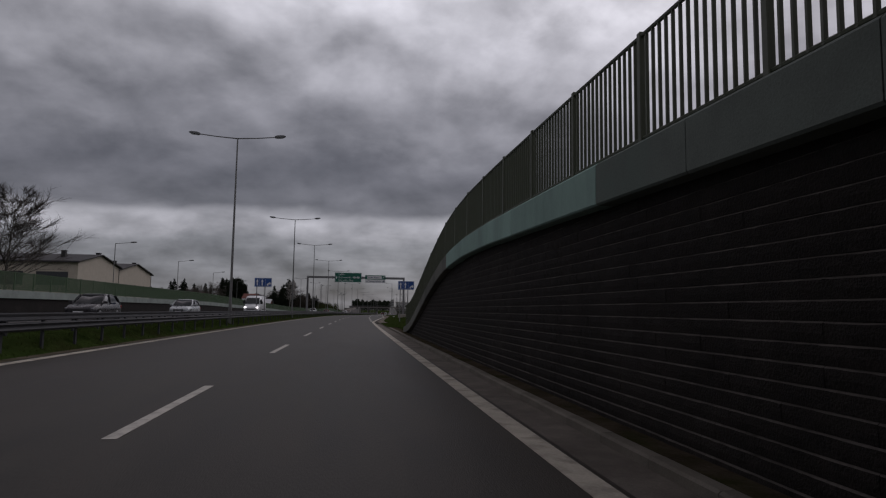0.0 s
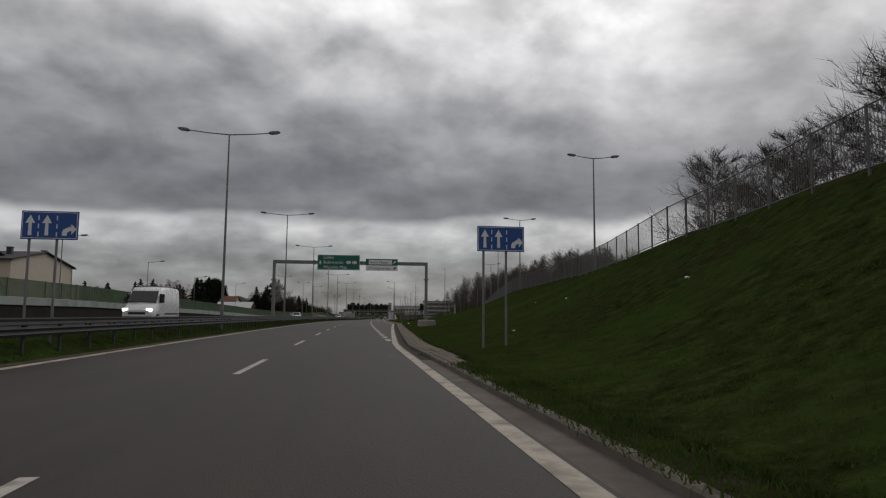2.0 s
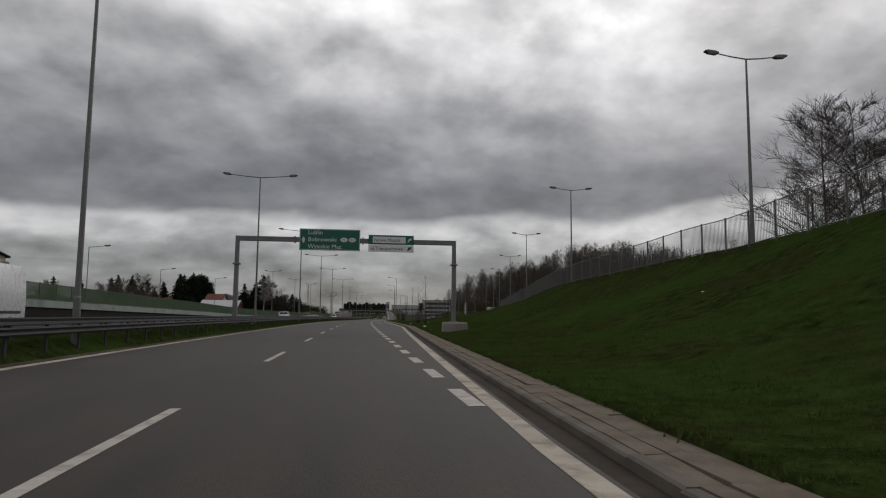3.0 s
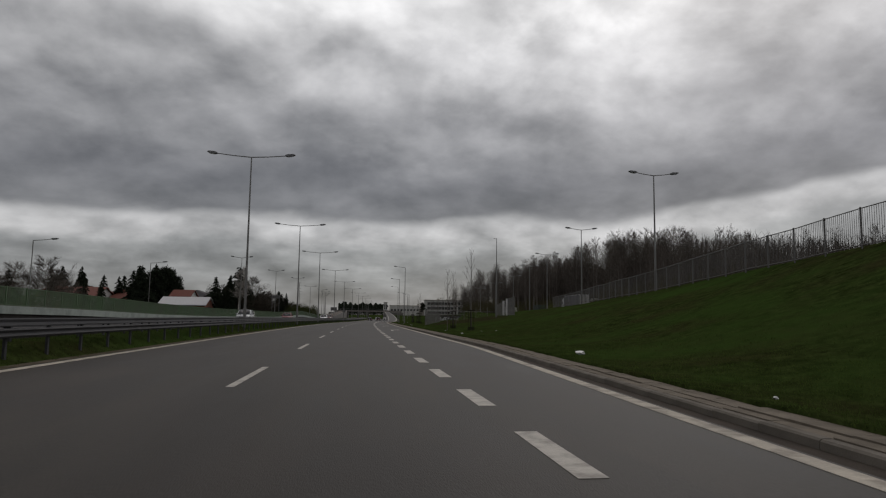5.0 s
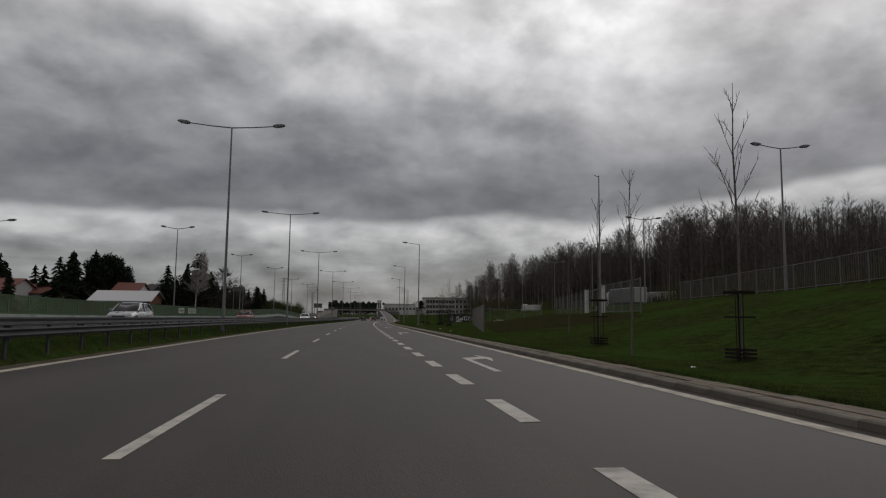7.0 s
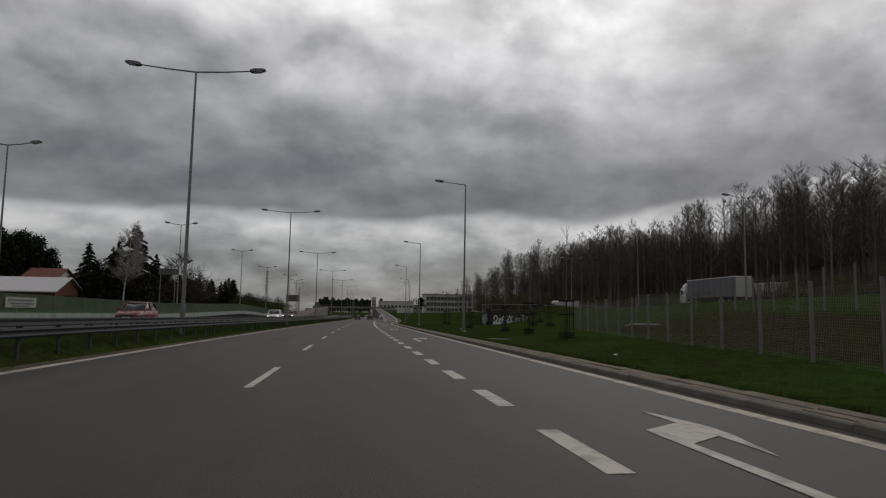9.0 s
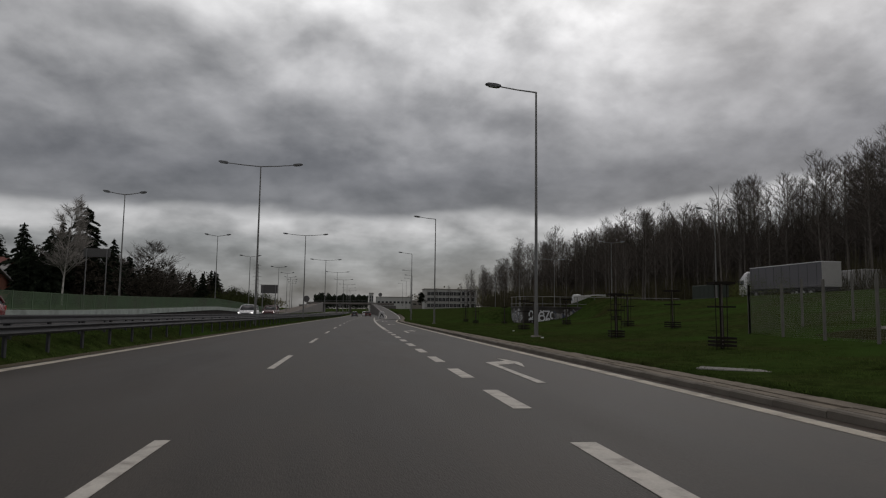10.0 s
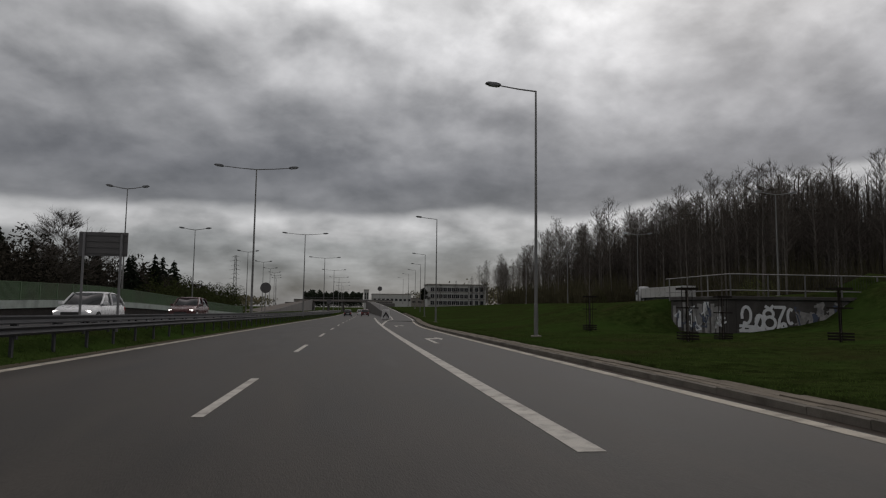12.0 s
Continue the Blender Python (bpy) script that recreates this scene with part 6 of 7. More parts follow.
def build_path_fence():
    """Bar fence on the slope below the crest, with a gate between two pale pillars."""
    fence = thing("fence", "grey steel bar fence on the slope, wire mesh beyond its gate", "fence")
    line = lambda s: 23.0 + 0.122 * (s - 193.4)
    base = lambda s: ground_z(s, line(s))
    top = lambda s: max(base(s) + 1.5, lerp(s, ((193, 3.65), (205, 3.6), (212, 3.4), (230, 3.1))))
    wires = bmesh.new()
    posts = [193.4 + 2.6 * k for k in range(5)] + [212 + 2.6 * k for k in range(8)]
    bar = mesh_from(bx(-0.006, 0.006, -0.007, 0.007, 0.0, 1.0), "slat", "fence_grey")
    for s in posts:
        z = base(s)
        part("post", bx(-0.045, 0.045, -0.045, 0.045, -0.3, top(s) - z + 0.08, 0.008), "post_concrete", fence, m=stand(s, line(s), z))
    for a, b in zip(posts, posts[1:]):
        if b - a > 3:
            continue
        if a > 211:
            p, q = (Vector(at(c, line(c), base(c))) for c in (a, b))
            rise = Vector((0, 0, top(a) - base(a) - 0.05))
            for k in range(1, 36):
                c = p.lerp(q, k / 36)
                tube(wires, [c, c + rise], 0.0012, 3, False)
            for k in range(24):
                tube(wires, [p + rise * k / 23, q + rise * k / 23], 0.0012, 3, False)
            continue
        for k in range(1, 15):
            s = a + (b - a) * k / 15
            z = base(s) + 0.08
            part("slat", bar, None, fence, m=stand(s, line(s), z) @ Matrix.Diagonal((1, 1, top(s) - z, 1)))
        for z in (0.1, None):
            part("rail", tb([at(q, line(q), base(q) + z if z else top(q)) for q in (a, b)], 0.026, 5), "fence_grey", fence)
    part("wire", wires, "wire", fence, kind="stuff")
    gate = thing("gate", "grey steel gate between two pale pillars", "gate")
    for s in (205.0, 211.8):
        z = base(s)
        part("gate_pillar", bx(-0.17, 0.17, -0.17, 0.17, -0.4, top(s) - z + 0.05, 0.02), "sign_white_worn", gate, "pale painted pillar", m=stand(s, line(s), z))
        part("pillar_cap", bx(-0.22, 0.22, -0.22, 0.22, top(s) - z + 0.05, top(s) - z + 0.13, 0.015), "post_concrete", gate, m=stand(s, line(s), z))
    a, b = 205.25, 211.55
    for f in (0.08, 0.5, 0.92):
        part("gate_rail", tb([at(q, line(q), base(q) + (top(q) - base(q)) * f) for q in (a, b)], 0.035, 6), "fence_grey", gate)
    for k in range(21):
        s = a + (b - a) * k / 20
        part("gate_bar", bar, None, gate, m=stand(s, line(s), base(s) + 0.15) @ Matrix.Diagonal((1, 1, (top(s) - base(s)) * 0.86, 1)))
    part("gate_brace", tb([at(205.4, line(205.4), top(205.4)), at(207.6, line(207.6), base(207.6) + 0.2)], 0.05, 6), "sign_white_worn", gate, "white diagonal brace")
    mast = thing("mast", "slim grey steel mast above the barrier", "mast", stand(196.8, 21.1, ground_z(196.8, 21.1)))
    part("pole", tb([(0, 0, -0.2), (0, 0, 1.5), (0, 0, 12.2 - ground_z(196.8, 21.1))], [0.11, 0.1, 0.04], 10), "pole", mast)
    part("arm", tb([(0, 0, 12.1 - ground_z(196.8, 21.1)), (-0.5, -0.2, 12.2 - ground_z(196.8, 21.1))], 0.03, 6), "pole", mast)


build_path_fence()


# ---- culvert headwall with graffiti ----
def stroke(bm, pts, w, wall):
    """A painted stroke through points of a wall; wall(u, z, lift) gives the place."""
    for k, (p, q) in enumerate(zip(pts, pts[1:])):
        d = Vector((q[0] - p[0], q[1] - p[1], 0)).normalized()
        n = Vector((-d.y, d.x, 0)) * w / 2
        e = d * w * 0.25
        c = [(p[0] - n.x - e.x, p[1] - n.y - e.y), (p[0] + n.x - e.x, p[1] + n.y - e.y), (q[0] + n.x + e.x, q[1] + n.y + e.y), (q[0] - n.x + e.x, q[1] - n.y + e.y)]
        bm.faces.new([bm.verts.new(wall(u, z, 0.006 + 0.0007 * (k % 9))) for u, z in c])


def loop(cu, cz, ru, rz, a0, a1, n=12):
    return [(cu + ru * math.cos(math.radians(a0 + (a1 - a0) * k / n)), cz + rz * math.sin(math.radians(a0 + (a1 - a0) * k / n))) for k in range(n + 1)]


def build_culvert():
    S, Z = 281.0, -1.0
    ob = thing("culvert_wall", "dark stained concrete headwall covered in graffiti", "wall", stand(S, 0, Z))
    part("wall_face", bx(20.5, 30.5, 0, 0.5, -0.4, 1.72, 0.02), "graffiti_wall", ob)
    part("wing_wall", bx(20.1, 20.5, 0.0, 6.0, -0.4, 1.72, 0.02), "graffiti_wall", ob)
    part("capping", bx(20.0, 30.6, -0.1, 0.6, 1.72, 1.9, 0.02), "graffiti_wall", ob)
    part("capping", bx(20.0, 20.6, 0.6, 6.0, 1.72, 1.9, 0.02), "graffiti_wall", ob)
    front = lambda u, z, lift: (u, -lift, z)
    side = lambda u, z, lift: (20.1 - lift, u, z)
    random.seed(5)
    letters = (
        loop(21.05, 0.95, 0.24, 0.42, 200, -120) + [(20.85, 0.2)],
        [(20.7, 0.42), (21.5, 0.36), (21.75, 0.9)], loop(21.75, 0.62, 0.2, 0.34, 0, 360), [(21.2, 0.25), (22.0, 0.3)],
        loop(22.25, 1.02, 0.26, 0.22, -60, 250), loop(22.3, 0.58, 0.32, 0.30, 90, 450),
        [(22.6, 1.36), (23.15, 1.36), (22.85, 0.75), (22.75, 0.3)], loop(23.05, 0.42, 0.13, 0.13, 0, 360, 8),
        [(22.1, 1.4), (22.35, 1.25), (22.5, 1.42)], [(20.9, 0.28), (20.7, 0.18), (22.4, 0.16)], loop(23.45, 0.9, 0.16, 0.36, 60, 300),
    )
    for pts in letters:
        bm = bmesh.new()
        stroke(bm, pts, 0.15, front)
        part("spray_paint", bm, "graffiti", ob, "white spray paint scrawl")
    for k in range(14):
        u, z = 23.7 + 0.22 * k, random.uniform(0.5, 1.2)
        bm = bmesh.new()
        stroke(bm, [(u + random.uniform(-0.3, 0.3), z + random.uniform(-0.5, 0.5)) for _ in range(5)], random.choice((0.07, 0.12, 0.2)), front)
        part("spray_paint", bm, "graffiti_grey" if k % 5 else "graffiti_blue", ob, "faded spray paint scrawl")
    for k in range(22):
        u, z = random.uniform(0.3, 5.6), random.uniform(0.3, 1.3)
        bm = bmesh.new()
        if k % 3 == 0:
            stroke(bm, [(u, 0.1), (u + random.uniform(-0.1, 0.1), random.uniform(0.9, 1.6))], random.uniform(0.3, 0.55), side)
        else:
            stroke(bm, [(u + random.uniform(-0.45, 0.45), z + random.uniform(-0.4, 0.4)) for _ in range(6)], 0.09, side)
        part("spray_paint", bm, ("graffiti_grey", "graffiti_blue", "graffiti")[k % 3], ob, "faded spray paint scrawl")
    for k in range(9):
        u, z0 = random.uniform(0.2, 5.2), random.uniform(0.25, 0.7)
        bm = bmesh.new()
        stroke(bm, [(u, z0), (u + random.uniform(-0.05, 0.05), z0 + random.uniform(0.5, 0.9))], random.uniform(0.25, 0.6), side)
        part("spray_paint", bm, ("graffiti_grey", "graffiti", "graffiti_grey")[k % 3], ob, "pale rolled-over paint patch")
    for k in range(5):
        u = 24.0 + 0.55 * k
        bm = bmesh.new()
        stroke(bm, [(u, random.uniform(0.3, 0.5)), (u + 0.1, random.uniform(0.9, 1.35))], random.uniform(0.2, 0.4), front)
        part("spray_paint", bm, "graffiti_grey", ob, "pale rolled-over paint patch")
    rail = thing("railing", "pale steel tube railing on the culvert wall", "railing", stand(S, 0, Z + 1.9))
    xs = [20.4 + 2.05 * k for k in range(10)]
    for x in xs:
        part("post", tb([(x, 0.25, 0), (x, 0.25, 1.12)], 0.04, 7), "fence_grey", rail)
    for z in (0.30, 1.12):
        part("rail", tb([(xs[0], 0.25, z), (xs[-1], 0.25, z)], 0.026, 7), "railing_pale", rail)
        part("rail", tb([(20.4, 0.25, z), (20.2, 6.8, z)], 0.026, 7), "railing_pale", rail)
    for k in range(1, 4):
        part("post", tb([(20.4 - 0.033 * k, 0.25 + 2.1 * k, -0.2), (20.4 - 0.033 * k, 0.25 + 2.1 * k, 1.12)], 0.035, 7), "railing_pale", rail)
    bar = mesh_from(bx(-0.004, 0.004, 0.246, 0.254, 0.32, 1.1), "bar", "rail")
    for a, b in zip(xs, xs[1:]):
        for k in range(1, 13):
            part("bar", bar, None, rail, m=Matrix.Translation((a + (b - a) * k / 13, 0, 0)))


build_culvert()


# ---- houses ----
def window_part(parent, x0, x1, y, z0, z1, axis="y", out=-1, bars=2):
    """A window in a wall: frame, pane, sill. axis is the wall's normal."""
    def b(a0, a1, c0, c1, d0, d1):
        lo, hi = sorted((y + out * c0, y + out * c1))
        return bx(a0, a1, lo, hi, d0, d1) if axis == "y" else bx(lo, hi, a0, a1, d0, d1)
    w = part("window", b(x0, x1, -0.05, 0.012, z0, z1), "pane", parent, "dark window pane")
    t = 0.07
    fr = [(x0, x1, z1 - t, z1), (x0, x1, z0, z0 + t), (x0, x0 + t, z0 + t, z1 - t), (x1 - t, x1, z0 + t, z1 - t)]
    fr += [(x0 + (x1 - x0) * k / bars - t / 2, x0 + (x1 - x0) * k / bars + t / 2, z0 + t, z1 - t) for k in range(1, bars)]
    for a0, a1, d0, d1 in fr:
        part("frame", b(a0, a1, -0.02, 0.04, d0, d1), "trim", w)
    part("sill", b(x0 - 0.08, x1 + 0.08, -0.02, 0.12, z0 - 0.06, z0), "concrete", w)


def gable_house(s, lat, base, w, deep, eave, ridge, wall_mat, roof_mat, label, chimneys=(), windows=(), gable_windows=(), door=False):
    """Gable wall of width w faces the road; the ridge runs away from it for deep metres."""
    ob = thing("house", label, "house", stand(s, lat, base))
    # local x to the road, y along it
    bm = bmesh.new()
    e, r = eave - base, ridge - base
    prof = [(-w / 2, -0.5), (w / 2, -0.5), (w / 2, e), (0, r), (-w / 2, e)]
    a = [bm.verts.new((0, y, z)) for y, z in prof]
    b = [bm.verts.new((-deep, y, z)) for y, z in prof]
    for k in range(5):
        bm.faces.new((a[k], a[(k + 1) % 5], b[(k + 1) % 5], b[k]))
    bm.faces.new(a)
    bm.faces.new(b[::-1])
    bmesh.ops.recalc_face_normals(bm, faces=bm.faces)
    part("wall", bm, wall_mat, ob)
    for side in (-1, 1):
        bm = bmesh.new()
        o, t = 0.5, 0.16
        sl = (r - e) / (w / 2)
        p = [(0, r + 0.06), (side * (w / 2 + o), e - sl * o + 0.06), (side * (w / 2 + o), e - sl * o + 0.06 + t), (0, r + 0.06 + t)]
        q0 = [bm.verts.new((0.45, y, z)) for y, z in p]
        q1 = [bm.verts.new((-deep - 0.45, y, z)) for y, z in p]
        for k in range(4):
            bm.faces.new((q0[k], q0[(k + 1) % 4], q1[(k + 1) % 4], q1[k]))
        bm.faces.new(q0)
        bm.faces.new(q1[::-1])
        bmesh.ops.recalc_face_normals(bm, faces=bm.faces)
        roof = part("roof", bm, roof_mat, ob)
        gut = side * (w / 2 + o + 0.05)
        part("gutter", tb([(0.45, gut, e - sl * o), (-deep - 0.45, gut, e - sl * o)], 0.07, 6), "trim", roof)
    for x, y in chimneys:
        z = r - abs(y) * (r - e) / (w / 2)
        c = part("chimney", bx(x - 0.35, x + 0.35, y - 0.35, y + 0.35, z - 0.4, z + 1.25, 0.02), "brick" if roof_mat != "roof_dark" else "trim", ob)
        part("cap", bx(x - 0.42, x + 0.42, y - 0.42, y + 0.42, z + 1.25, z + 1.33), "trim", c)
    for x0, x1, z0, z1 in windows:
        window_part(ob, -x1, -x0, -w / 2, z0, z1, "y", -1, 3)
    for y0, y1, z0, z1 in gable_windows:
        window_part(ob, y0, y1, 0, z0, z1, "x", 1, 2)
    if door:
        part("door", bx(-0.03, 0.05, -1.6, 1.6, -0.1, 2.2, 0.01), "trim", ob, "dark garage door")
    part("downpipe", tb([(0.1, w / 2 - 0.2, 0), (0.1, w / 2 - 0.2, e - 0.3)], 0.05, 6), "trim", ob)
    return ob


gable_house(122.3, -44.5, ground_z(122, -45), 17.6, 30, 8.4, 10.1, "plaster", "roof_dark", "cream row house with a low dark roof and chimneys", ((-1.6, 3.0), (-4.5, -4.0), (-17, -4.0)), ((1.5, 6.5, 3.2, 5.4), (8.5, 13, 3.2, 5.4), (16, 21, 3.2, 5.4)))
gable_house(151.2, -48.5, ground_z(151, -49), 19.5, 28, 8.6, 10.4, "plaster", "roof_dark", "cream row house with a dark gable roof behind the wall", ((-1.8, 3.5), (-3.0, -4.5), (-12, 3)), ((1.5, 3.5, 3.2, 5.2), (8, 12, 3.2, 5.2)))
gable_house(297.0, -44.5, ground_z(297, -45) - 0.2, 9.0, 12.5, 2.9, 5.0, "brick", "roof_white", "brick outbuilding with a pale metal roof", (), (), ((-1.4, 1.8, 0.6, 2.0),), True)
gable_house(303, -76, ground_z(303, -76), 14, 16, 4.8, 7.6, "white_plaster", "roof_red", "low house with a weathered red tiled roof", ((-5, 2),))
gable_house(310, -70, ground_z(310, -70), 9, 14, 4.6, 6.6, "white_plaster", "roof_red", "small white house with a red tiled roof", ((-4, 1),), (), ((-1.5, 1.5, 1.5, 3.0),))
gable_house(321.3, -56.2, ground_z(321, -56), 8, 6, 5.8, 7.8, "white_plaster", "roof_red", "small white gabled house among the spruces", (), (), ((-1.0, 1.0, 3.2, 4.6),))


def build_villa():
    s, lat = 344, -61.5
    ob = thing("house", "white two-storey villa with a brown hipped roof", "house", stand(s, lat, ground_z(s, lat)))
    part("wall", bx(-6, 6, -6.5, 6.5, -0.4, 6.2, 0.02), "white_plaster", ob)
    bm = bmesh.new()
    lo = [bm.verts.new(c) for c in ((-7, -7.5, 6.1), (7, -7.5, 6.1), (7, 7.5, 6.1), (-7, 7.5, 6.1))]
    up = [bm.verts.new(c) for c in ((0, -2, 8.8), (0, 2, 8.8))]
    for f in ((lo[0], lo[1], up[0]), (lo[1], lo[2], up[1], up[0]), (lo[2], lo[3], up[1]), (lo[3], lo[0], up[0], up[1]), (lo[3], lo[2], lo[1], lo[0])):
        bm.faces.new(f)
    part("roof", bm, "roof_dark", ob)
    for y in (-4, 0.5, 4):
        window_part(ob, y - 0.8, y + 0.8, 6.0, 3.8, 5.2, "x", 1)
    for x in (-3.5, 0.5, 3.5):
        window_part(ob, x - 0.8, x + 0.8, -6.5, 3.8, 5.2, "y", -1)


build_villa()


# ---- office block, far buildings, pylon ----
def build_office():
    s, lat = 560, 48.9
    z = 0.2
    ob = thing("office_building", "pale three-storey office block with window bands", "building", stand(s, lat, z))
    W, H = 15.0, 10.9
    part("wall", bx(-W, W * 0.9, 0, 14, -3, H, 0.05), "white_plaster", ob)
    part("roof", bx(-W - 0.4, W * 0.9 + 0.4, -0.4, 14.4, H, H + 0.5), "concrete", ob)
    for k in range(3):
        z0 = 1.5 + 3.2 * k
        for j in range(9):
            x = -W + 1.3 + j * 2.05
            w = part("window", bx(x, x + 1.75, -0.02, 0.1, z0 - 0.1, z0 + 1.75), "pane", ob, "dark window pane")
            part("frame", bx(x + 0.83, x + 0.93, -0.05, 0.0, z0, z0 + 1.6), "white_plaster", w)
        for j in range(3):
            x = W * 0.36 + j * 2.6
            w = part("window", bx(x, x + 1.5, -0.02, 0.1, z0, z0 + 1.9), "pane", ob, "dark window pane")
            part("frame", bx(x - 0.1, x + 1.6, -0.06, -0.02, z0 - 0.1, z0), "white_plaster", w)
        part("ledge", bx(-W, W * 0.9, -0.35, 0.0, z0 - 0.5, z0 - 0.3), "concrete", ob)
    for j in range(6):
        x = W * 0.3 + j * 1.9
        part("frame_column", bx(x, x + 0.18, -0.9, -0.7, -1, 10.5), "panel", ob)
    for k in range(4):
        part("frame_beam", bx(W * 0.3, W * 0.82, -0.92, -0.68, 1 + 3 * k, 1.18 + 3 * k), "panel", ob)


build_office()


def plain_building(s, lat, z, w, d, h, mat, label, bays=5, rows=1):
    ob = thing("industrial_building", label, "building", stand(s, lat, z))
    part("wall", bx(-w / 2, w / 2, 0, d, -4, h, 0.05), mat, ob)
    part("roof", bx(-w / 2 - 0.3, w / 2 + 0.3, -0.3, d + 0.3, h, h + 0.4), "concrete", ob)
    for r in range(rows):
        for k in range(bays):
            x = -w / 2 + w * (k + 0.2) / bays
            part("window", bx(x, x + w * 0.6 / bays, -0.05, 0.1, h * (0.35 + 0.5 * r / rows), h * (0.35 + 0.5 * r / rows) + h * 0.22), "pane", ob, "dark window pane")


plain_building(690, 26, 2.0, 26, 20, 6.8, "white_plaster", "long low white industrial hall behind the bridge", 9)
plain_building(688, 8.8, 2.0, 3.0, 10, 9.4, "white_plaster", "white tower block of the industrial hall", 2, 2)
plain_building(700, 60, 2.0, 40, 20, 4.5, "concrete", "grey low hall beyond the ramp", 10)


def build_pylon():
    s, lat, h = 526, -50, 20.6
    ob = thing("pylon", "slim lattice power pylon in the distance", "pylon", stand(s, lat, 0))
    bm = bmesh.new()
    for x, y in ((-1, -1), (1, -1), (1, 1), (-1, 1)):
        tube(bm, [(x * 0.8, y * 0.8, -2), (x * 0.3, y * 0.3, h)], 0.06, 4)
    for k in range(12):
        z0, z1 = -2 + (h + 2) * k / 12, -2 + (h + 2) * (k + 1) / 12
        w0, w1 = 0.8 - 0.5 * k / 12, 0.8 - 0.5 * (k + 1) / 12
        for a, b in (((-w0, -w0), (w1, -w1)), ((w0, -w0), (-w1, -w1)), ((w0, -w0), (w1, w1)), ((w0, w0), (w1, -w1))):
            tube(bm, [(a[0], a[1], z0), (b[0], b[1], z1)], 0.05, 3)
    part("mast", bm, "pole", ob)
    for z, w in ((h - 0.6, 1.6), (h - 2.4, 2.2), (h - 4.2, 1.7), (h - 6.0, 2.3), (h - 7.8, 1.7), (h - 9.6, 2.2)):
        part("cross_arm", tb([(-w, 0, z), (0, 0, z + 0.5), (w, 0, z)], [0.06, 0.12, 0.06], 4), "pole", ob)


build_pylon()


def build_distance():
    """Far tree line behind the bridge."""
    def spot_fn(s0, s1, l0, l1, z0, h):
        def spot():
            s, lat = random.uniform(s0, s1), random.uniform(l0, l1)
            t = 0.72 + 0.28 * noise.noise(Vector((lat * 0.31, s * 0.02, 0)))
            return at(s, lat, z0 + h * t * random.random() ** 0.6)
        return spot
    tagged(new("far_trees", leaf_cloud(9000, spot_fn(740, 780, -36, 8, 0, 14.5), 0.7, "needle", "far_trees")), "dark distant conifer wood behind the bridge", "wood", kind="stuff")
    tagged(new("far_trees", leaf_cloud(7000, spot_fn(600, 800, -220, -60, 0, 8), 0.9, "bush", "far_trees")), "distant bare tree line left of the pylon", "wood", kind="stuff")
    tagged(new("far_trees", leaf_cloud(7000, spot_fn(560, 800, 45, 160, 2, 14), 0.9, "bush", "far_trees")), "distant bare wood beyond the office block", "wood", kind="stuff")
    tagged(new("far_trees", leaf_cloud(9000, spot_fn(330, 520, -230, -120, 0, 9), 0.7, "bush", "far_trees")), "distant bare trees behind the gardens", "wood", kind="stuff")
    tagged(new("far_trees", leaf_cloud(5000, spot_fn(180, 330, -230, -130, 0, 9), 0.6, "bush", "far_trees")), "distant bare trees beyond the row houses", "wood", kind="stuff")


build_distance()
for s, lat, top in ((545, 38, 11), (540, 44, 12), (500, 44, 12), (530, 55, 13), (480, 46, 13), (470, 50, 15)):
    plant_tree(WOOD[int(s) % 8], s, lat, top, "slender leafless tree in front of the office block", "bare_tree", 18.0, "slender bare trees")
plant_tree(PINE, 560, 32, 9.5, "dark pine beside the office block", "pine", group="pines")


# ---- vehicles ----
def wheel_part(parent, x, y, r, w):
    bm = bmesh.new()
    bmesh.ops.create_cone(bm, cap_ends=True, segments=24, radius1=r, radius2=r, depth=w, matrix=Matrix.Translation((x, y, r)) @ Matrix.Rotation(math.pi / 2, 4, "Y"))
    bevel(bm, 0.012)
    tyre = part("wheel", bm, "tyre", parent)
    bm = bmesh.new()
    sgn = 1 if x > 0 else -1
    bmesh.ops.create_cone(bm, cap_ends=True, segments=20, radius1=r * 0.62, radius2=r * 0.55, depth=0.03, matrix=Matrix.Translation((x + sgn * (w / 2 + 0.005), y, r)) @ Matrix.Rotation(sgn * math.pi / 2, 4, "Y"))
    part("rim", bm, "rim", tyre)


def loft(sections):
    """Skin over cross-sections: y, half width low, half width high, z list."""
    bm = bmesh.new()
    rings = []
    for y, pts in sections:
        ring = [bm.verts.new((x, y, z)) for x, z in pts] + [bm.verts.new((-x, y, z)) for x, z in reversed(pts)]
        rings.append(ring)
    n = len(rings[0])
    for u, v in zip(rings, rings[1:]):
        for k in range(n):
            bm.faces.new((u[k], u[(k + 1) % n], v[(k + 1) % n], v[k]))
    bm.faces.new(rings[0])
    bm.faces.new(rings[-1][::-1])
    bmesh.ops.recalc_face_normals(bm, faces=bm.faces)
    for f in bm.faces:
        f.smooth = len(f.verts) == 4
    return bm


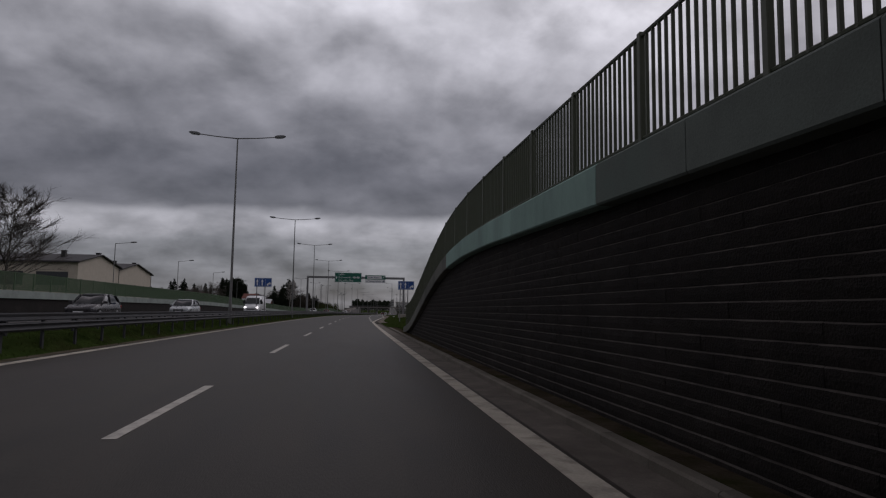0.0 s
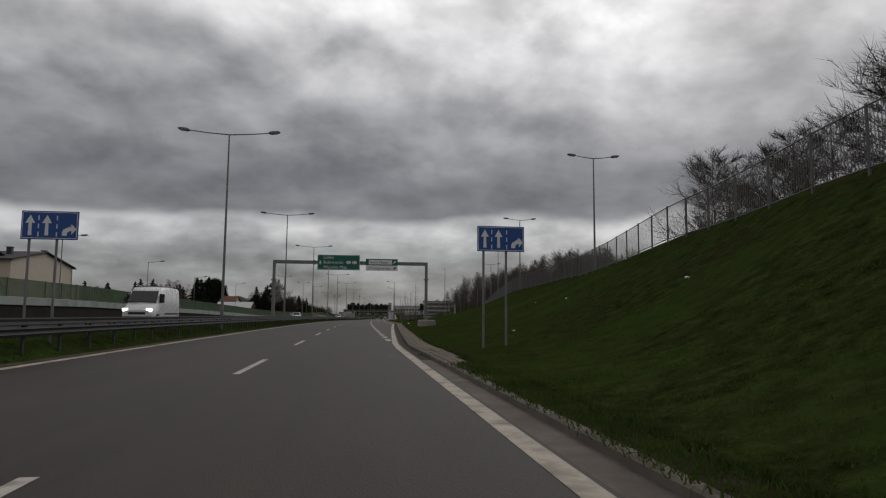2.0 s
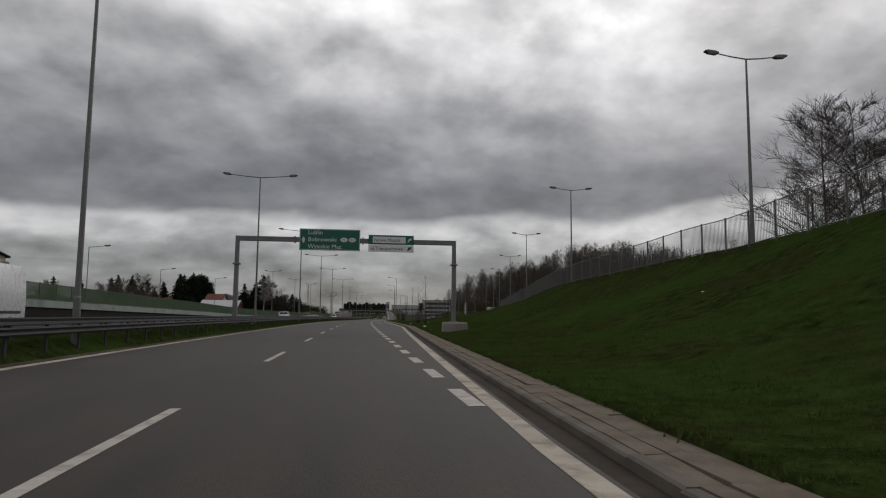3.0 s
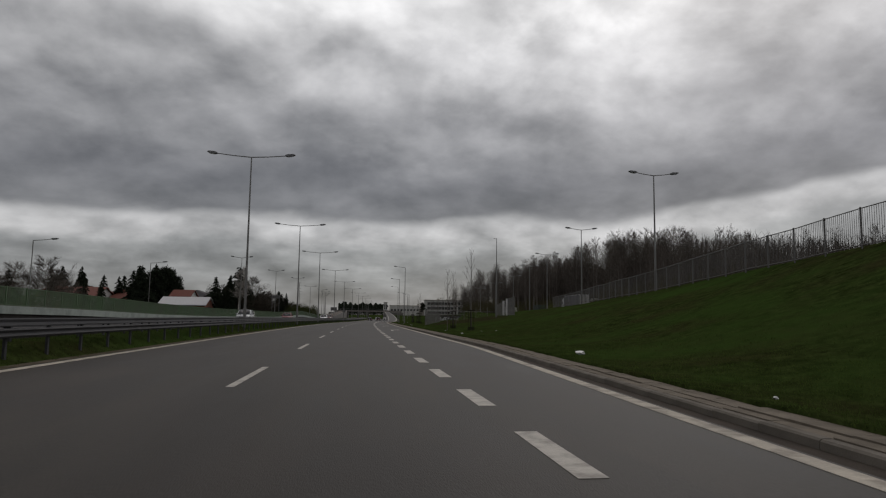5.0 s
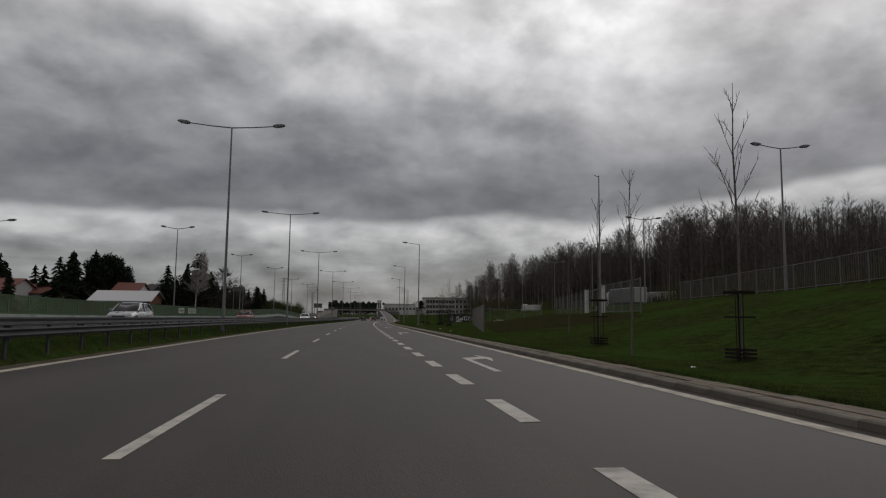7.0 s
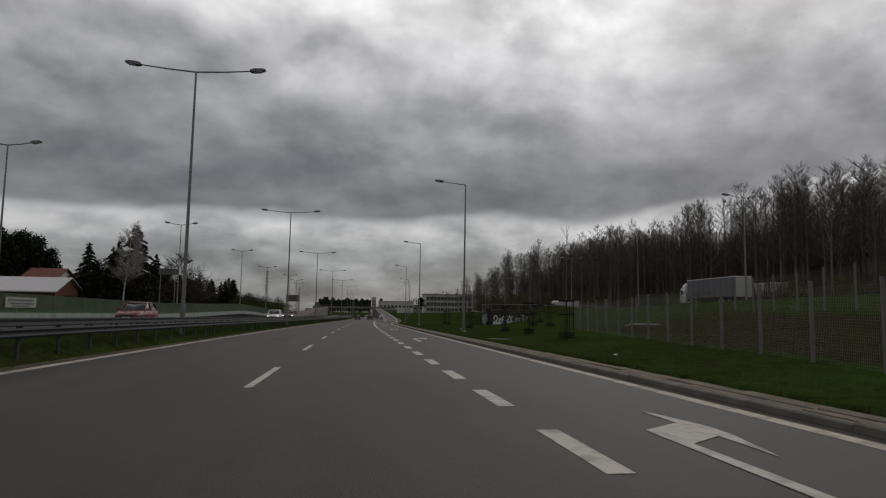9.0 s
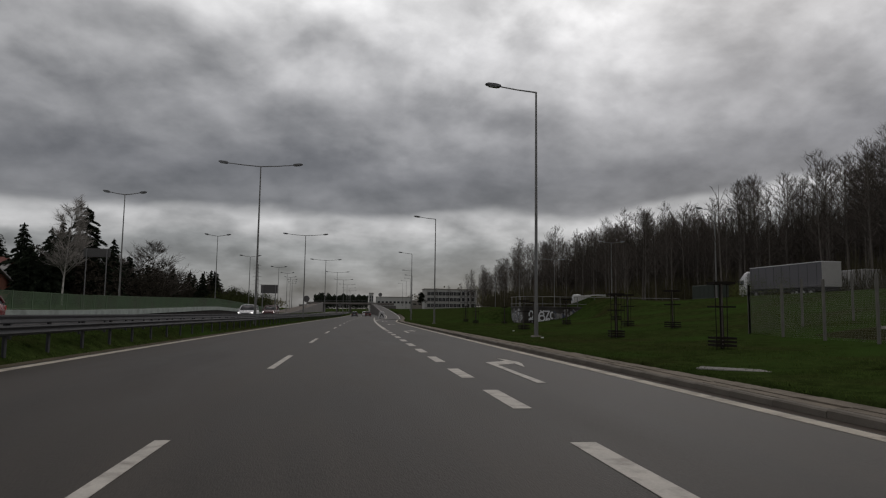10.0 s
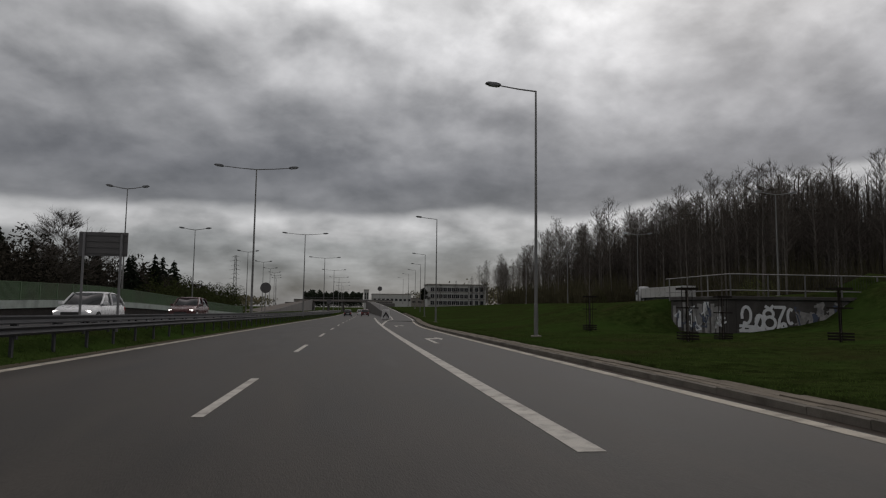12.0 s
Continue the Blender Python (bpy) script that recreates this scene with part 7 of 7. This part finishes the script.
def car(s, lat, facing, paint, label, L=4.3, W=1.78, H=1.46, lit=False, kind_name="car", suv=0.0):
    """facing +1 goes along the road, -1 against it. Local +y is the car's front."""
    ob = thing(kind_name, label, "car", stand(s, lat, road_z(s) + (OPP if lat < -7 else 0), 0 if facing > 0 else 180))
    h, w = H, W / 2
    g = 0.2 + suv * 0.06
    belt = 0.62 * H
    hood = 0.60 * H + suv * 0.05
    # body below the glass: stations from tail to nose
    st = [(-L / 2, 0.80, 0.32, 0.56 * H), (-L / 2 + 0.08, 0.93, g + 0.02, belt * 0.98), (-L * 0.38, 0.99, g, belt * 1.03), (-L * 0.1, 1.0, g, belt), (L * 0.16, 1.0, g, belt * 0.985), (L * 0.22, 0.99, g, hood * 1.02), (L * 0.36, 0.95, g, hood * 0.93), (L * 0.455, 0.88, g + 0.02, hood * 0.80), (L * 0.495, 0.76, g + 0.08, hood * 0.66)]
    secs = []
    for y, k, z0, z1 in st:
        secs.append((y, [(0.0, z0), (w * k * 0.9, z0), (w * k, z0 + 0.13), (w * k * 1.0, z0 + (z1 - z0) * 0.55), (w * k * 0.965, z1 - 0.06), (w * k * 0.88, z1), (0.0, z1 + 0.015)]))
    part("body", loft(secs), paint, ob)
    # glasshouse
    gs = [(-L * 0.47, 0.80, belt * 0.99, belt + 0.03), (-L * 0.40, 0.76, belt * 0.99, H * 0.93), (-L * 0.28, 0.75, belt * 0.99, H * 0.985), (-L * 0.05, 0.76, belt * 0.98, H), (L * 0.06, 0.75, belt * 0.97, H * 0.965), (L * 0.235, 0.80, belt * 0.96, belt * 1.0)]
    secs = []
    for y, k, z0, z1 in gs:
        lo = 0.93
        secs.append((y, [(0.0, z0 - 0.05), (w * lo, z0 - 0.05), (w * lo, z0), (w * (k + (lo - k) * 0.4), z0 + (z1 - z0) * 0.55), (w * k, max(z0, z1 - 0.05)), (w * k * 0.85, z1), (0.0, z1 + 0.01)]))
    part("glass", loft(secs), "car_glass", ob, "dark tinted glazing")
    # roof skin and pillars
    secs = []
    for y, k, z0, z1 in gs[1:5]:
        secs.append((y, [(0.0, z1 - 0.012), (w * k * 0.9, z1 - 0.012), (w * k * 1.01, z1 - 0.055), (w * k * 1.015, z1 - 0.035), (w * k * 0.87, z1 + 0.018), (0.0, z1 + 0.03)]))
    part("roof", loft(secs), paint, ob)
    for sx in (-1, 1):
        for (y0, z0, k0_), (y1, z1, k1_) in (((L * 0.225, belt, 0.92), (L * 0.06, H * 0.965, 0.77)), ((-L * 0.06, belt, 0.945), (-L * 0.07, H * 0.99, 0.78)), ((-L * 0.455, belt * 1.02, 0.9), (-L * 0.33, H * 0.96, 0.775))):
            part("pillar", tb([(sx * w * k0_, y0, z0), (sx * w * (k0_ + k1_) / 2 * 1.02, (y0 + y1) / 2, (z0 + z1) / 2), (sx * w * k1_, y1, z1)], 0.045, 5), paint, ob)
        for y in (-L * 0.31, L * 0.31):
            wheel_part(ob, sx * (w - 0.11), y, 0.315 + suv * 0.03, 0.2)
        bm = bx(sx * (w + 0.06) - 0.09, sx * (w + 0.06) + 0.09, L * 0.17, L * 0.21, belt + 0.0, belt + 0.14, 0.02)
        part("mirror", bm, paint, ob)
        x0, x1 = sorted((sx * w * 0.6, sx * w * 0.86))
        part("headlight", bx(x0, x1, L * 0.43, L * 0.478, hood * 0.66, hood * 0.74, 0.02), "headlight" if lit else "lens", ob, "lit headlight" if lit else "clear headlight")
        x0, x1 = sorted((sx * w * 0.62, sx * w * 0.92))
        part("tail_light", bx(x0, x1, -L / 2 - 0.015, -L / 2 + 0.1, 0.42 * H, 0.56 * H, 0.02), "tail", ob, "red tail light")
    part("grille", bx(-w * 0.45, w * 0.45, L * 0.47, L * 0.503, 0.42, 0.60, 0.015), "trim", ob)
    part("bumper", bx(-w * 0.8, w * 0.8, L * 0.45, L * 0.497, 0.24, 0.38, 0.03), "trim", ob)
    part("number_plate", bx(-0.26, 0.26, -L / 2 - 0.02, -L / 2 + 0.02, 0.5, 0.61), "white", ob)
    part("number_plate", bx(-0.26, 0.26, L * 0.49, L * 0.51, 0.34, 0.45), "white", ob)
    return ob


car(60.5, -13.0, -1, "car_silver", "silver hatchback on the opposite carriageway")
car(41.0, -13.2, -1, "car_dark", "dark grey hatchback on the opposite carriageway")
car(193.0, -13.4, -1, "car_silver", "pale silver saloon on the opposite carriageway", 4.5)
car(236.0, -13.5, -1, "car_red", "dark red hatchback on the opposite carriageway", 4.1)
car(282.0, -10.3, -1, "car_white", "white hatchback with lit headlights on the opposite carriageway", 4.1, 1.75, 1.48, True)
car(299.5, -10.4, -1, "car_brown", "maroon estate car with lit headlights on the opposite carriageway", 4.6, 1.85, 1.62, True, suv=1.0)
car(400.0, -1.9, 1, "car_dark", "dark saloon driving ahead in the lane", 4.5)
car(404.0, 1.95, 1, "car_brown", "dark maroon estate driving ahead in the lane", 4.5, 1.85, 1.6, suv=1.0)
car(436.0, 0.8, 1, "car_white", "white saloon far ahead near the bridge", 4.5)


def build_van():
    s, lat, L, w, H = 85.0, -10.9, 5.6, 1.0, 2.35
    ob = thing("delivery_van", "white panel van with lit headlights on the opposite carriageway", "van", stand(s, lat, road_z(s) + OPP, 180))
    st = [(-L / 2, 0.96, 0.35, H * 0.97), (-L / 2 + 0.15, 0.99, 0.3, H), (-0.5, 1.0, 0.3, H * 1.01), (0.75, 0.99, 0.3, H * 0.99), (1.15, 0.97, 0.3, H * 0.93), (2.0, 0.94, 0.3, H * 0.55), (2.55, 0.9, 0.32, H * 0.47), (2.8, 0.8, 0.38, H * 0.36)]
    secs = []
    for y, k, z0, z1 in st:
        secs.append((y, [(0.0, z0), (w * k * 0.92, z0), (w * k, z0 + 0.15), (w * k, z0 + (z1 - z0) * 0.5), (w * k * 0.94, z1 - 0.15), (w * k * 0.82, z1), (0.0, z1 + 0.03)]))
    part("body", loft(secs), "car_white", ob)
    bm = bmesh.new()
    q = [(-0.78, 1.26, 2.04), (0.78, 1.26, 2.04), (0.84, 1.98, 1.36), (-0.84, 1.98, 1.36)]
    vs = [bm.verts.new((x, y + 0.03, z + 0.06)) for x, y, z in q] + [bm.verts.new((x, y - 0.1, z - 0.06)) for x, y, z in q]
    for f in ((0, 1, 2, 3), (7, 6, 5, 4), (0, 4, 5, 1), (1, 5, 6, 2), (2, 6, 7, 3), (3, 7, 4, 0)):
        bm.faces.new([vs[i] for i in f])
    bmesh.ops.recalc_face_normals(bm, faces=bm.faces)
    part("windscreen", bm, "car_glass", ob)
    for sx in (-1, 1):
        part("side_window", bx(*sorted((sx * 0.93, sx * 1.0)), 0.75, 1.6, 1.36, 1.92, 0.02), "car_glass", ob)
        part("headlight", bx(*sorted((sx * 0.55, sx * 0.84)), 2.6, 2.79, 0.82, 1.0, 0.02), "headlight", ob, "lit headlight")
        part("mirror", bx(*sorted((sx * 1.02, sx * 1.2)), 1.45, 1.55, 1.35, 1.7, 0.03), "trim", ob)
        part("side_trim", bx(*sorted((sx * 0.98, sx * 1.012)), -2.4, 0.6, 0.62, 0.72, 0.005), "trim", ob)
        for y in (-1.7, 1.85):
            wheel_part(ob, sx * (w - 0.12), y, 0.34, 0.22)
    part("grille", bx(-0.5, 0.5, 2.68, 2.815, 0.62, 0.78, 0.02), "trim", ob)
    part("bumper", bx(-0.85, 0.85, 2.6, 2.83, 0.32, 0.52, 0.04), "trim", ob)
    part("roof_rack", tb([(-0.7, -1.9, H + 0.1), (-0.7, 0.5, H + 0.1)], 0.025, 5), "galv", ob)
    part("roof_rack", tb([(0.7, -1.9, H + 0.1), (0.7, 0.5, H + 0.1)], 0.025, 5), "galv", ob)
    for y in (-1.9, -0.7, 0.5):
        part("roof_rack", tb([(-0.75, y, H + 0.06), (0.75, y, H + 0.06)], 0.025, 5), "galv", ob)


build_van()


def build_truck(s, lat, z, turn, label, trailer_len=13.6, trailer_h=2.75, scale=1.0, side="tarp"):
    ob = thing("truck", label, "truck", stand(s, lat, z, turn) @ Matrix.Diagonal((scale,) * 3 + (1,)))
    y0, y1 = -trailer_len, 0.0
    part("trailer_side", bx(-1.26, 1.26, y0 + 0.02, y1, 1.2, 1.2 + trailer_h, 0.04), side, ob, "grey curtain-sided trailer body" if side == "tarp" else "white box trailer body")
    part("rear_door", bx(-1.25, 1.25, y0 - 0.06, y0, 1.2, 1.2 + trailer_h, 0.02), "white_plaster", ob, "pale trailer rear doors")
    part("roof_edge", bx(-1.29, 1.29, y0 - 0.05, y1 + 0.02, 1.2 + trailer_h, 1.28 + trailer_h, 0.02), "white", ob)
    part("chassis", bx(-0.9, 0.9, y0, y1 + 2, 0.75, 1.18, 0.02), "trim", ob)
    for k in range(9):
        y = y0 + 0.8 + k * (trailer_len - 1.2) / 8
        for sx in (-1, 1):
            part("strap", bx(*sorted((sx * 1.262, sx * 1.275)), y, y + 0.05, 1.15, 1.2 + trailer_h - 0.1), "trim", ob)
    st = [(0.7, 1.0, 0.5, 3.55), (1.0, 1.0, 0.5, 3.75), (1.7, 1.0, 0.5, 3.55), (2.5, 0.99, 0.5, 2.95), (2.75, 0.97, 0.5, 1.9), (2.8, 0.92, 0.5, 1.2)]
    secs = [(y, [(0.0, a), (1.2 * k, a), (1.23 * k, a + 0.2), (1.23 * k, a + (b - a) * 0.6), (1.18 * k, b - 0.25), (1.0 * k, b), (0.0, b + 0.03)]) for y, k, a, b in st]
    cab = part("cab", loft(secs), "car_white", ob, "white truck cab")
    part("windscreen", bx(-1.05, 1.05, 2.55, 2.82, 1.85, 2.65, 0.03), "car_glass", cab)
    for sx in (-1, 1):
        part("side_window", bx(*sorted((sx * 1.18, sx * 1.245)), 1.5, 2.35, 1.9, 2.6, 0.02), "car_glass", cab)
        part("mirror", bx(*sorted((sx * 1.3, sx * 1.5)), 2.5, 2.62, 1.8, 2.6, 0.03), "trim", cab)
        for y in (1.9, -1.2, y0 + 2.0, y0 + 3.3, y0 + 4.6):
            wheel_part(ob, sx * 1.05, y, 0.5, 0.32)


build_truck(304, 63.2, ground_z(304, 63.2), 1, "articulated truck with grey curtain trailer and white cab", 14.0, 2.9, 1.13)
build_truck(368, 54.6, ground_z(362, 54.6), 1, "distant truck with a pale box trailer behind the culvert", 19.0, 2.0, 0.85, "white_plaster")
build_truck(304, 71.6, ground_z(300, 71.6), 1, "white truck trailer parked behind the grey trailer", 13.0, 2.6, 1.0, "white_plaster")
gb = thing("container", "dark green container beside the truck", "container", stand(297, 53.0, ground_z(297, 53.0)))
part("shell", bx(-1.2, 1.2, 0, 6, -0.3, 1.9, 0.03), "container_green", gb)
for k in range(16):
    part("rib", bx(-1.24, 1.24, 0.1 + 0.37 * k, 0.25 + 0.37 * k, 0.1, 1.8), "container_green", gb)


# ---- roadside clutter ----
def build_clutter():
    chev = thing("chevron_bollard", "striped rounded bollard at the exit nose", "bollard", stand(352, 5.3, road_z(352)))
    bm = bmesh.new()
    bmesh.ops.create_cone(bm, cap_ends=True, segments=20, radius1=0.75, radius2=0.55, depth=1.5, matrix=Matrix.Translation((0, 0, 0.75)))
    bevel(bm, 0.08)
    part("body", bm, "sign_white_worn", chev)
    for k in (-1, 1):
        bm = bmesh.new()
        pts = [(0, 1.2), (k * 0.45, 0.5), (k * 0.45, 0.15), (0, 0.85)]
        bm.faces.new([bm.verts.new((x, -0.80, z)) for x, z in pts])
        bmesh.ops.solidify(bm, geom=bm.faces, thickness=0.02)
        part("chevron", bm, "black", chev)
    random.seed(11)
    for k, (s, lat, size) in enumerate(((122.3, 8.3, 0.4), (113, 7.9, 0.14), (146.4, 8.7, 0.24), (148.6, 10.4, 0.14), (146.6, 11.0, 0.14), (196, 8.9, 0.22), (207, 9.4, 0.18), (236, 9.6, 0.2), (247, 11, 0.2), (66, 8.4, 0.2), (72, 12.5, 0.2), (58, 11.4, 0.25), (116, -6.3, 0.18), (83, 14, 0.16), (160.5, 9.4, 0.15))):
        bm = bmesh.new()
        bmesh.ops.create_icosphere(bm, subdivisions=2, radius=size * 0.33)
        for v in bm.verts:
            v.co *= random.uniform(0.65, 1.25)
            v.co.z *= 0.45
        thing("litter", "crumpled white plastic bag lying in the grass" if size > 0.4 else "scrap of pale litter lying in the grass", "litter", stand(s, lat, ground_z(s, lat) + size * 0.12, random.uniform(0, 360)), bm=bm, mat="litter", group="litter")
    for s in (60.5, 108.5, 146.2, 167, 212, 240.5):
        lat = edge_lat(s) + kerb_off(s)
        g = thing("drain_grate", "rusty iron drain grate set in the gutter", "drain", stand(s, lat, road_z(s) - 0.005))
        part("frame", bx(-0.2, 0.22, -0.32, 0.32, -0.05, 0.012, 0.004), "rust", g)
        for k in range(7):
            part("bar", bx(-0.16, 0.18, -0.27 + 0.085 * k, -0.235 + 0.085 * k, 0.012, 0.026), "rust", g)


build_clutter()
slab = thing("concrete_slab", "flat grey concrete slab lying in the grass", "slab", stand(221.0, 8.9, ground_z(221.0, 8.9), -40), bm=bx(-0.5, 1.2, -0.28, 0.28, -0.1, 0.03, 0.02), mat="post_concrete")


# ---- grass blades on the verges ----
def build_grass():
    rng = np.random.default_rng(4)

    def blades(places, n, name, label):
        """places: rows of x, y, z, height. n blades round each."""
        p = np.repeat(np.array(places), n, axis=0)
        k = len(p)
        a = rng.uniform(0, 2 * math.pi, k)
        d = np.stack((np.cos(a), np.sin(a), np.zeros(k)), 1)
        w = np.stack((-d[:, 1], d[:, 0], np.zeros(k)), 1) * (p[:, 3:4] * rng.uniform(0.10, 0.2, (k, 1)))
        root = p[:, :3] + np.concatenate((rng.normal(0, 0.09, (k, 2)), np.zeros((k, 1))), 1)
        h = p[:, 3] * rng.uniform(0.5, 1.3, k)
        tip = root + d * (h * rng.uniform(0.3, 1.3, k))[:, None]
        tip[:, 2] += h
        left, right = root - w, root + w
        v = np.stack((left, right, tip), 1).reshape(-1, 3)
        me = bpy.data.meshes.new(name)
        me.from_pydata(v.tolist(), [], np.arange(3 * k).reshape(-1, 3).tolist())
        me.materials.append(M["blade"])
        tagged(new(name, me), label, "grass", kind="stuff")
    rows = []
    for i in range(80000):
        s = 33 + 270 * rng.random() ** 1.15
        foot = bank_foot(s)
        lat = foot - 0.06 + abs(rng.normal(0, 1)) * 4.0
        if lat < lerp(s, CREST) - 0.6:
            h = (0.045 if lat > foot + 0.25 else 0.055) * rng.uniform(0.7, 1.4)
            h *= 1.0 + 0.25 * noise.noise(Vector((s * 0.5, lat * 0.5, 8.0)))
            rows.append((*road_xy(s, lat), ground_z(s, lat) - 0.01, h))
    for i in range(1600):
        s, lat = rng.uniform(43, 55.5), 0
        lat = edge_lat(s) + rng.uniform(0.62, 1.35)
        rows.append((*road_xy(s, lat), road_z(s) + 0.09, 0.07))
    blades(rows, 5, "grass", "short spring grass blades on the bank")
    rows = []
    for i in range(15000):
        s, lat = rng.uniform(12, 330), rng.uniform(-7.1, -5.36)
        rows.append((*road_xy(s, lat), ground_z(s, lat) - 0.02, rng.uniform(0.05, 0.10)))
    blades(rows, 5, "grass", "short grass blades in the median")


build_grass()
